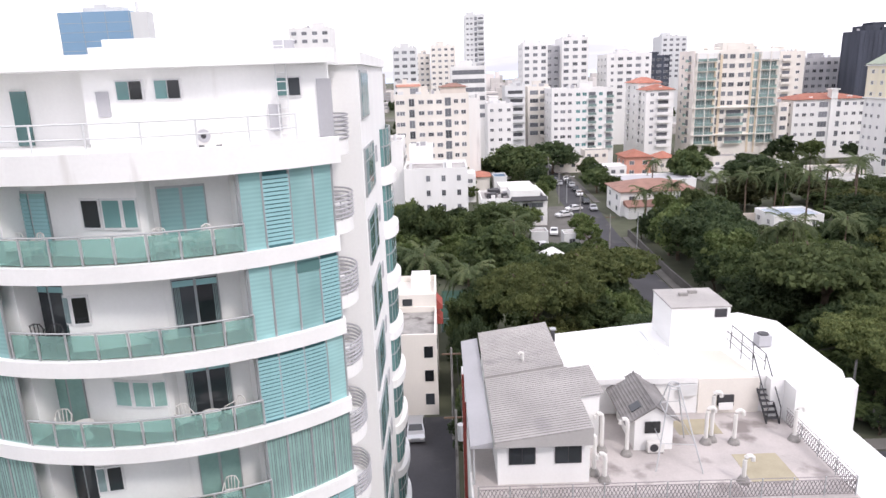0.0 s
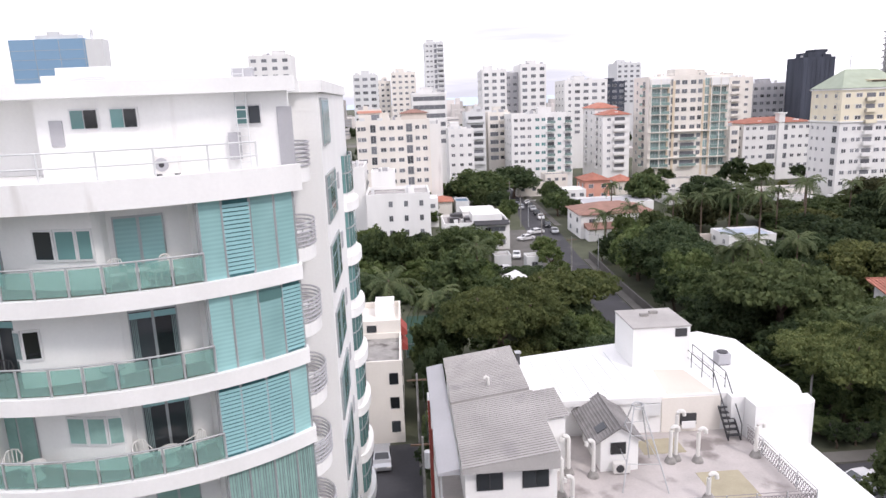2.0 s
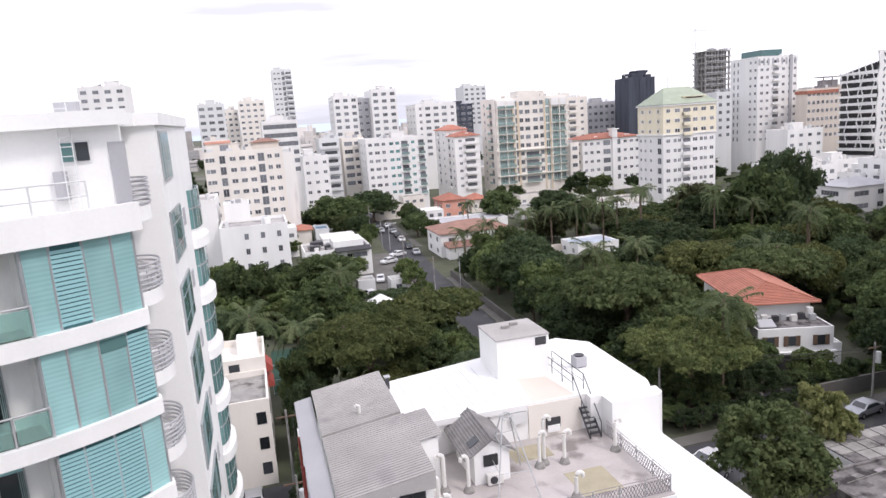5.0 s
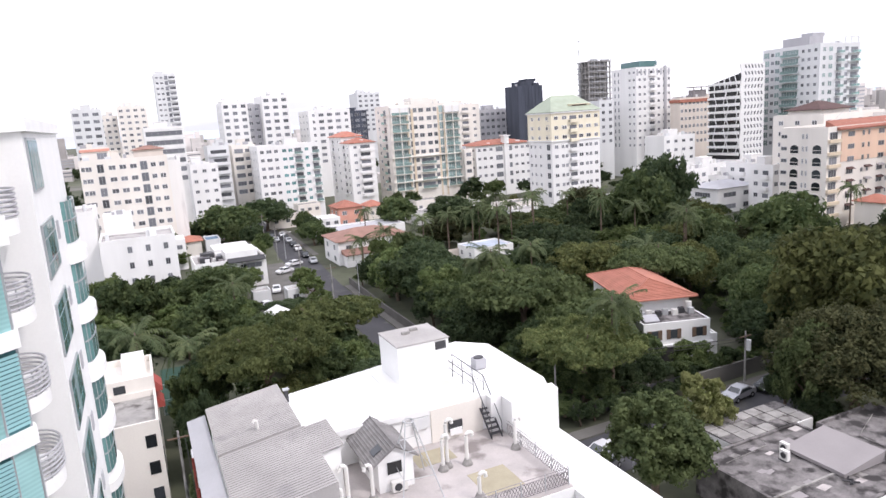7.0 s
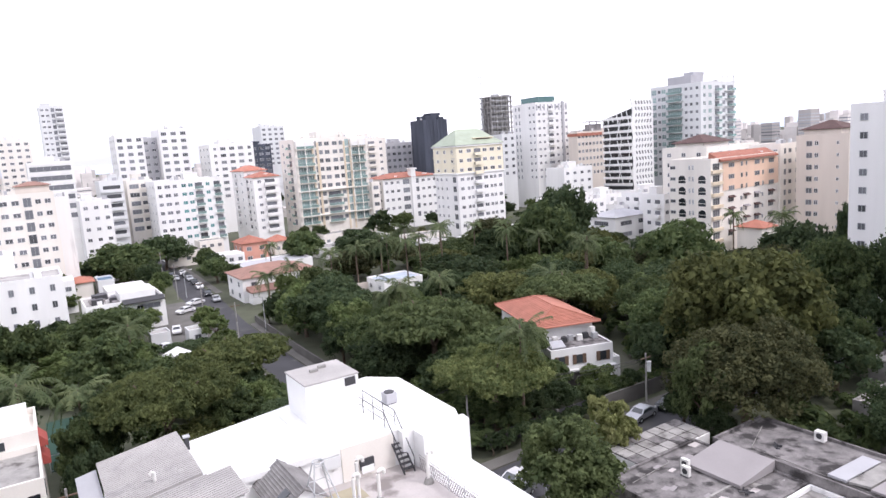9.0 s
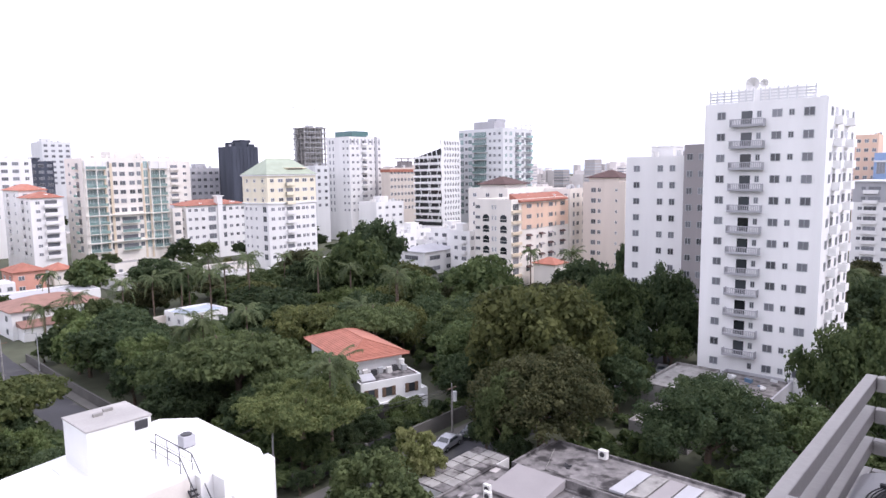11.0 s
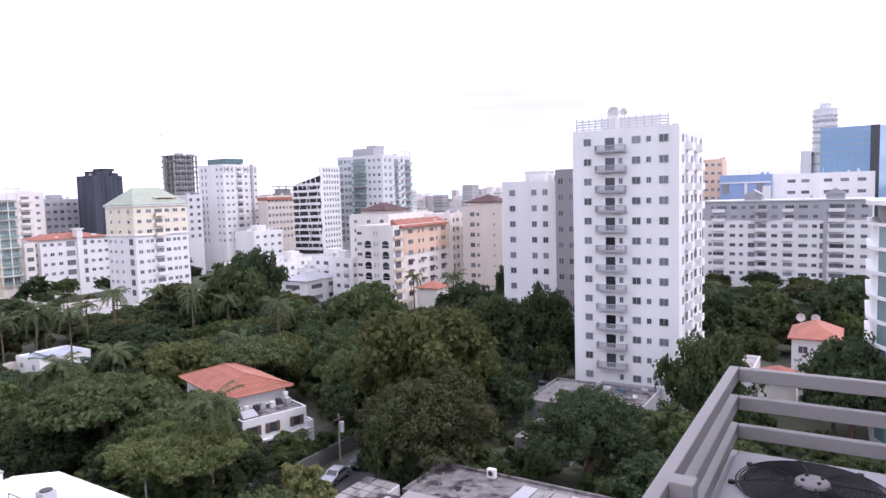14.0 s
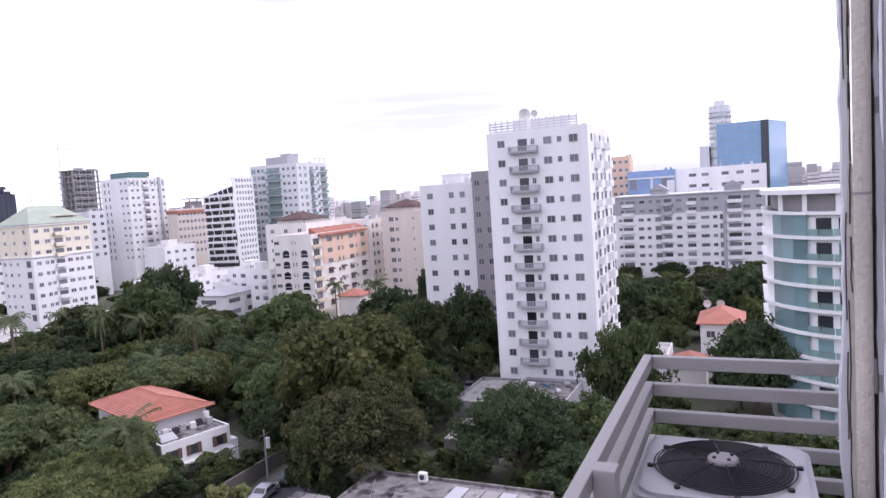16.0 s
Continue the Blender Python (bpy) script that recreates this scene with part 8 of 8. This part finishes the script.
for kind, x, y, r, top, v in (
        ("large", 77.2, 50.0, 11.4, 19.6, 3), ("large", 65.0, 42.2, 8.8, 13.2, 1), ("medium", 59.5, 43.5, 4.0, 11.5, 2), ("large", 71.5, 25.1, 7.6, 11.8, 2), ("large", 87.5, 14.8, 6.2, 16.4, 0),
        ("large", 100, -0.5, 7.2, 14.2, 2), ("medium", 103, 1.5, 4.4, 9.6, 1), ("umbrella", 47.0, 79.0, 9.6, 11.6, 0), ("medium", 71.5, 60.0, 4.0, 6.0, 1), ("medium", 76.5, 58.5, 4.5, 8.0, 0), ("medium", 82.5, 41.5, 5.0, 9.0, 1), ("medium", 78, 17.5, 5.2, 9.0, 0), ("medium", 66.5, 16.5, 4.6, 7.5, 1), ("medium", 90, 44, 4.5, 9.0, 0), ("medium", 56.0, 64.5, 3.4, 5.6, 0), ("medium", 50.5, 66.0, 5.0, 7.5, 1), ("large", 46, 71, 6.0, 8.0, 2), ("large", 41.5, 82, 6.5, 8.0, 2), ("large", 49, 86, 7.0, 9.5, 0), ("medium", 60.5, 60.5, 3.0, 4.6, 3), ("medium", 73.5, 62, 4.5, 7.5, 1), ("medium", 53.0, 59.5, 2.8, 4.6, 1), ("medium", 44.5, 59.2, 3.2, 4.8, 0), ("medium", 48.8, 59.4, 2.8, 4.6, 1), ("small", 57.2, 58.6, 2.2, 3.4, 1), ("umbrella", 44.2, 60.6, 7.6, 9.4, 1), ("umbrella", 51.0, 69.5, 7.6, 9.6, 0),
        ("small", 47.7, 46.0, 3.1, 8.0, 2), ("medium", 4.2, 50, 3.6, 8.0, 1), ("medium", 9.0, 47.5, 4.2, 8.5, 0), ("medium", 3.4, 57.5, 3.2, 8.5, 2), ("medium", 9.5, 57, 4.6, 9.0, 1), ("medium", 15.5, 51, 4.5, 8.5, 0), ("medium", 17, 60, 4.8, 8.5, 1), ("medium", 22.5, 68, 4.6, 8.0, 0), ("medium", 37.4, 41.4, 5.6, 10.0, 2), ("large", 46.2, 112, 8.6, 12.0, 2), ("umbrella", 11.0, 75.2, 8.4, 11.4, 1), ("umbrella", 22.6, 92.3, 8.4, 8.8, 1),
        ("medium", -3.0, 120, 6.4, 11.7, 0), ("large", 11.2, 129.5, 8.2, 10, 0), ("medium", -5.3, 90, 5.4, 12, 1), ("medium", 8.0, 106, 6.2, 10.7, 0), ("medium", 44.6, 190, 5.0, 7.4, 0),
        ("large", 24, 214, 11.0, 12.4, 0), ("large", 38.5, 230, 9.0, 11.8, 2), ("large", 118.0, 129, 9.6, 22.5, 2), ("large", 108.8, 124, 9.2, 18.8, 0), ("large", 130, 142, 8.0, 12.5, 2),
        ("medium", 71.5, 192, 6.6, 11.7, 0), ("large", 87.4, 186, 8.5, 10.5, 2), ("medium", 60.8, 47.4, 3.0, 5.6, 1), ("medium", 58.8, 41.9, 2.4, 5.0, 1), ("medium", 104.7, 189, 7.5, 10.4, 1), ("large", 51.5, 97.7, 7.4, 12, 0), ("medium", 67.7, 105, 6.9, 10.7, 1),
        ("medium", 148.4, 21.8, 5.7, 12.6, 1), ("medium", 149.4, 13.2, 5.7, 12.8, 0), ("large", 150, 0.2, 7, 16, 2), ("medium", 148.6, 71.7, 4.2, 17.7, 1), ("large", 110.5, 46.5, 6.4, 17.0, 2), ("large", 106, 54, 7.6, 16.3, 0),
        ("large", 107, 105, 8.2, 13.9, 0), ("medium", 45.8, 178, 3.4, 7.0, 0), ("medium", 46.4, 200, 3.8, 7.5, 1), ("medium", 47.0, 211, 3.8, 8.0, 0), ("medium", 29.4, 186, 3.2, 6.5, 0), ("medium", 28.6, 197, 3.8, 8.0, 1), ("medium", 26.8, 178, 3.0, 6.0, 3), ("medium", 2.6, 66, 3.2, 9.6, 1), ("medium", 2.6, 75, 3.4, 10.2, 0), ("medium", 2.0, 54, 2.2, 7.0, 1), ("small", 1.9, 48.5, 1.7, 4.6, 1), ("medium", 5.6, 64, 3.4, 9.0, 0), ("medium", 105.5, 43.5, 4.0, 9.0, 0), ("medium", 112.5, 41.0, 4.2, 9.5, 1), ("medium", 103, 48.5, 4.4, 9.5, 1), ("medium", 116, 45, 4.4, 10, 0), ("small", 28.8, 137, 2.8, 5.6, 0), ("small", 28.6, 128, 3.0, 5.6, 0), ("small", 28.6, 121, 3.0, 5.0, 0), ("large", 45.0, 104, 6.8, 10.5, 2), ("large", 44.6, 92, 6.4, 9.5, 0), ("medium", 41.4, 98, 3.8, 7.0, 1), ("medium", 41.5, 86, 4.0, 6.5, 1), ("medium", 42.2, 121, 4.2, 8.5, 0), ("medium", 43.0, 130, 4.2, 7.5, 1), ("small", 40.8, 134, 2.0, 3.0, 1), ("medium", 14.5, 146, 3.6, 6.0, 0), ("medium", 20, 147.5, 2.8, 5.2, 3), ("small", 11, 147.5, 2.4, 5.4, 0), ("medium", 4.6, 80.5, 4.0, 9.8, 1), ("large", 92, 62, 8.5, 14.5, 0), ("large", 96, 78, 8.0, 13.0, 2), ("large", 84, 70, 7.5, 13.5, 0), ("large", 118, 92, 8.5, 15, 0), ("large", 130, 74, 8.0, 14.5, 2), ("large", 128, 104, 8.5, 15.0, 0), ("large", 86, 96, 8.0, 12.0, 2), ("umbrella", 76, 84, 8.5, 11, 0), ("large", 140, 116, 8.0, 16, 2)):
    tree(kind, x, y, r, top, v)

KEEP = [(154, 176, 143, 163), (-7.5, 7.5, 62, 105), (18.5, 30.5, 124, 150), (24, 36, 150, 173), (30, 38.0, 56, 150), (31, 44, 150, 340), (54.5, 73, 58, 84), (40, 63, 16, 46), (20, 140, 45, 56.5), (84, 122, 19, 41), (60, 82.5, 132, 148), (40, 62, 145, 172), (7, 26, 146, 164), (48, 71, 180, 196), (58, 81, 214, 236), (-10, 8, 148, 180), (0, 21, 10, 43), (123, 141, 41, 63), (153, 200, 86, 142), (-20, -2, 15, 45), (90, 118, -28, -1), (117, 132, -3, 11), (108, 118, 4, 17.5), (75.5, 85, 28, 37), (173, 192, 153, 170)]


def scatter(x0, x1, y0, y1, step, lo, hi, sizes, slim=1.0):
    y = y0
    while y < y1:
        x = x0
        while x < x1:
            px, py = x + rt.uniform(-0.38, 0.38) * step, y + rt.uniform(-0.38, 0.38) * step
            kind = rt.choice(sizes)
            rr = {"large": rt.uniform(5.5, 8), "medium": rt.uniform(3.8, 5.6), "small": rt.uniform(2.2, 3.2), "umbrella": rt.uniform(6, 8.5)}[kind] * slim
            if not any(a - rr * 0.7 < px < b + rr * 0.7 and c - rr * 0.7 < py < d + rr * 0.7 for a, b, c, d in KEEP):
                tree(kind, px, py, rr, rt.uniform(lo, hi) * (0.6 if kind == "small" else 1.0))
            x += step
        y += step


scatter(-14, 32, 64, 146, 8.5, 6.5, 10.0, ("medium", "medium", "medium", "large"))
scatter(43, 62, 86, 142, 8.0, 7.5, 11.0, ("medium", "medium", "large"))
scatter(74, 132, 58, 168, 9.0, 6.5, 12.0, ("medium", "medium", "large", "large"))
scatter(60, 100, -24, 20, 9.0, 4.0, 7.5, ("medium", "small", "medium"))
scatter(120, 178, -18, 88, 10.5, 7.0, 11.5, ("medium", "medium", "large"))
scatter(132, 172, 142, 180, 11.0, 5, 7.5, ("medium", "large"))
scatter(8, 125, 172, 246, 13.5, 5.0, 8.5, ("medium", "medium", "small"), 0.85)
scatter(125, 215, 176, 240, 14.0, 5.0, 9.0, ("medium", "medium", "small"))
scatter(24, 62, 57, 74, 7.0, 3.5, 5.5, ("small", "medium"))
scatter(186, 238, -24, 62, 12.0, 3.5, 6.5, ("medium", "medium", "large"))
wood = tri_mesh("far_wood", np.concatenate([c for name in WOODS for c in WOODS[name]]), bpy.data.materials[list(WOODS)[0]])
for name in list(WOODS)[1:]:
    wood.materials.append(bpy.data.materials[name])
wood.polygons.foreach_set("material_index", np.repeat(np.arange(len(WOODS)), [sum(len(c) for c in WOODS[name]) // 3 for name in WOODS]).astype(np.int32))
tagged(put("far_wood", wood), "dark green garden trees massed between far houses", "trees", kind="stuff")


# undergrowth on the garden floors
clump = crown_mesh(5, 1.0, 0.8, 9, 180, 0.22, LEAF)
cv = np.array([v.co for v in clump.vertices])
bits = []
for x0, x1, y0, y1, n in ((-14, 32, 64, 146, 230), (43, 62, 62, 142, 120), (62, 130, 58, 168, 240), (62, 100, -24, 24, 120), (64, 86, 24, 44, 40), (122, 178, -18, 85, 90), (20, 33, 57, 100, 50)):
    for i in range(n):
        px, py, ss = rt.uniform(x0, x1), rt.uniform(y0, y1), rt.uniform(1.4, 3.2)
        if not any(a - ss * 0.8 < px < b + ss * 0.8 and c - ss * 0.8 < py < d + ss * 0.8 for a, b, c, d in KEEP):
            bits.append(cv * np.array([ss, ss, ss * 0.8]) + np.array([px, py, -0.2]))
und = np.concatenate(bits)
me = tri_mesh("undergrowth", und, LEAF)
tagged(put("undergrowth", me), "dense low green shrubs beneath the trees", "shrubs", kind="stuff")
bpy.data.meshes.remove(clump)


for k in range(14):
    tree("small", 57.5 + k * 2.4, 57.9 + rt.uniform(-0.2, 0.4), 1.7, rt.uniform(2.6, 3.8), 1 if k % 3 else 3, "clipped dark green hedge shrub by the wall")


for k in range(8):
    tree("small", 40.2 + k * 2.1, 56.3 + rt.uniform(-0.2, 0.2), 1.5, rt.uniform(2.2, 3.0), 3, "clipped dark green hedge shrub by the gate")


# ---- palms ----
def palm_crown(seed, n, length):
    rs = random.Random(seed)
    g = Geo()
    for i in range(n):
        a = 2 * math.pi * i / n * 2.4 + rs.uniform(-0.2, 0.2)
        lift = rs.uniform(-0.25, 1.0)
        ln = length * rs.uniform(0.8, 1.1)
        pts = []
        for k in range(7):
            f = k / 6
            out = ln * (f * (1 - 0.25 * f * f))
            z = ln * (lift * 0.75 * f - (0.35 + 0.35 * (1 - lift)) * f * f * 1.15)
            pts.append(Vector((out * math.cos(a), out * math.sin(a), z)))
        side = Vector((-math.sin(a), math.cos(a), 0))
        for p, q in zip(pts, pts[1:]):
            for h in range(3):
                b = p.lerp(q, h / 3)
                t = (q - p).normalized()
                w = ln * 0.2 * (1 - 0.6 * (b.length / ln))
                for s in (-1, 1):
                    tip = b + side * s * w + t * w * 0.5 - Vector((0, 0, w * rs.uniform(0.25, 0.8)))
                    g.face([b, b + t * 0.14, tip])
            g.face([p - side * 0.05, q - side * 0.04, q + side * 0.04, p + side * 0.05])
    me = bpy.data.meshes.new("fronds")
    me.from_pydata(g.v, [], g.f)
    me.materials.append(PALMLEAF)
    return me


FRONDS = [palm_crown(i, 22, 3.0 + 0.3 * i) for i in range(3)]
STEMS = [Geo().tube([(0, 0, -0.3), (0.1 * i, 0.05, 0.3), (0.2 * i - 0.1, 0.1, 0.7), (0.1, 0, 1.0)], 0.22, 7, 0, 0.13).mesh("stem", BARK) for i in range(2)]


def palm(x, y, top, s=1.0):
    o = thing("palm_tree", x, y, 0, "tall slender palm with drooping fronds", "palm", "palms", rz=rt.uniform(0, 360))
    h = top - 0.6
    st_ = put("stem", STEMS[rt.randrange(2)], o)
    st_.scale = (1, 1, h)
    c = put("fronds", FRONDS[rt.randrange(3)], o, pose(0.1, 0, h))
    c.scale = (s, s, s)


for x, y, top in ((97.8, 100.2, 13.4), (100.4, 131.0, 14.4), (97.5, 114.0, 12.6), (48.1, 93.3, 11.0), (75.2, 135.5, 12.6), (87.6, 139.8, 13.8), (46.9, 59.0, 12.2), (136.7, 92.4, 14.0), (141.9, 84.1, 13.5), (-2.6, 84.5, 11.2), (3.0, 83.9, 9.4), (49.6, 92.0, 12.2), (76.7, 151.7, 10.4), (98.0, 156.9, 12.2), (96.6, 124.6, 13.2), (55.8, 175.3, 10.6), (91.2, 92.7, 13.8), (78.3, 88.9, 10.0), (88.1, 151.2, 10.6), (70, 152, 10), (64, 154, 9.5), (82, 158, 11), (92, 166, 11.5), (105, 150, 12), (52, 150, 8.5), (46, 148.5, 7.5), (12, 112, 9.5), (144, 26, 14), (62, 100, 10.5)):
    palm(x, y, top + 0.6, rt.uniform(1.15, 1.55))

# ---- far city, hills ----
rc = random.Random(3)
g = Geo()
for i in range(2600):
    a = radians(rc.uniform(-48, 112))
    d = 300 * (rc.uniform(1, 36)) ** 0.5
    x, y = d * math.sin(a), d * math.cos(a)
    if y < 345 and x < 120 and x > -60 and y > 0 and d < 345:
        continue
    if d < 340 and 120 < x < 320 and y > 120:
        continue
    w, dd = rc.uniform(9, 24), rc.uniform(9, 22)
    h = rc.choice((5, 6, 7, 8, 9, 10, 12, 14, 18, 22, 26)) * (1.0 if d < 800 else 1.15)
    if d > 620 and rc.random() < (0.34 if a > 0.5 else 0.08):
        h = rc.uniform(26, 44)
    if h > 30:
        w, dd = w * 0.7, dd * 0.7
    if 225 < x < 335 and -30 < y < 65:
        continue
    g.box(x - w / 2, x + w / 2, y - dd / 2, y + dd / 2, -0.3, h, 0)
    n = int(h / 3.1)
    for k in range(1, n):
        if d < 900:
            g.box(x - w / 2 - 0.05, x + w / 2 + 0.05, y - dd / 2 - 0.05, y + dd / 2 + 0.05, k * 3.1 + 0.9, k * 3.1 + 2.1, 1)
tagged(put("far_city", g.mesh("far_city", [FARCITY, mat("far_window_band", (0.30, 0.31, 0.33), 0.5, var=0.2, island=0.5)])), "dense pale low-rise city spreading to the horizon", "city", kind="stuff")
far_crown = crown_mesh(99, 1.0, 0.75, 6, 130, 0.33, LEAFDARK)
vs = np.array([v.co for v in far_crown.vertices])
pts, faces = [], []
for i in range(900):
    a = radians(rc.uniform(-48, 112))
    d = 250 * rc.uniform(1, 12) ** 0.5
    x, y = d * math.sin(a), d * math.cos(a)
    if d < 330 and (-62 < x < 130 and y > 240 or x > 175 and y < 60):
        continue
    s = rc.uniform(4, 7)
    pts.append(vs * np.array([s, s, s * 0.9]) + np.array([x, y, 1.0]))
allv = np.concatenate(pts)
me = tri_mesh("far_trees", allv, LEAFDARK)
tagged(put("far_trees", me), "scattered dark trees among far houses", "trees", kind="stuff")
bpy.data.meshes.remove(far_crown)
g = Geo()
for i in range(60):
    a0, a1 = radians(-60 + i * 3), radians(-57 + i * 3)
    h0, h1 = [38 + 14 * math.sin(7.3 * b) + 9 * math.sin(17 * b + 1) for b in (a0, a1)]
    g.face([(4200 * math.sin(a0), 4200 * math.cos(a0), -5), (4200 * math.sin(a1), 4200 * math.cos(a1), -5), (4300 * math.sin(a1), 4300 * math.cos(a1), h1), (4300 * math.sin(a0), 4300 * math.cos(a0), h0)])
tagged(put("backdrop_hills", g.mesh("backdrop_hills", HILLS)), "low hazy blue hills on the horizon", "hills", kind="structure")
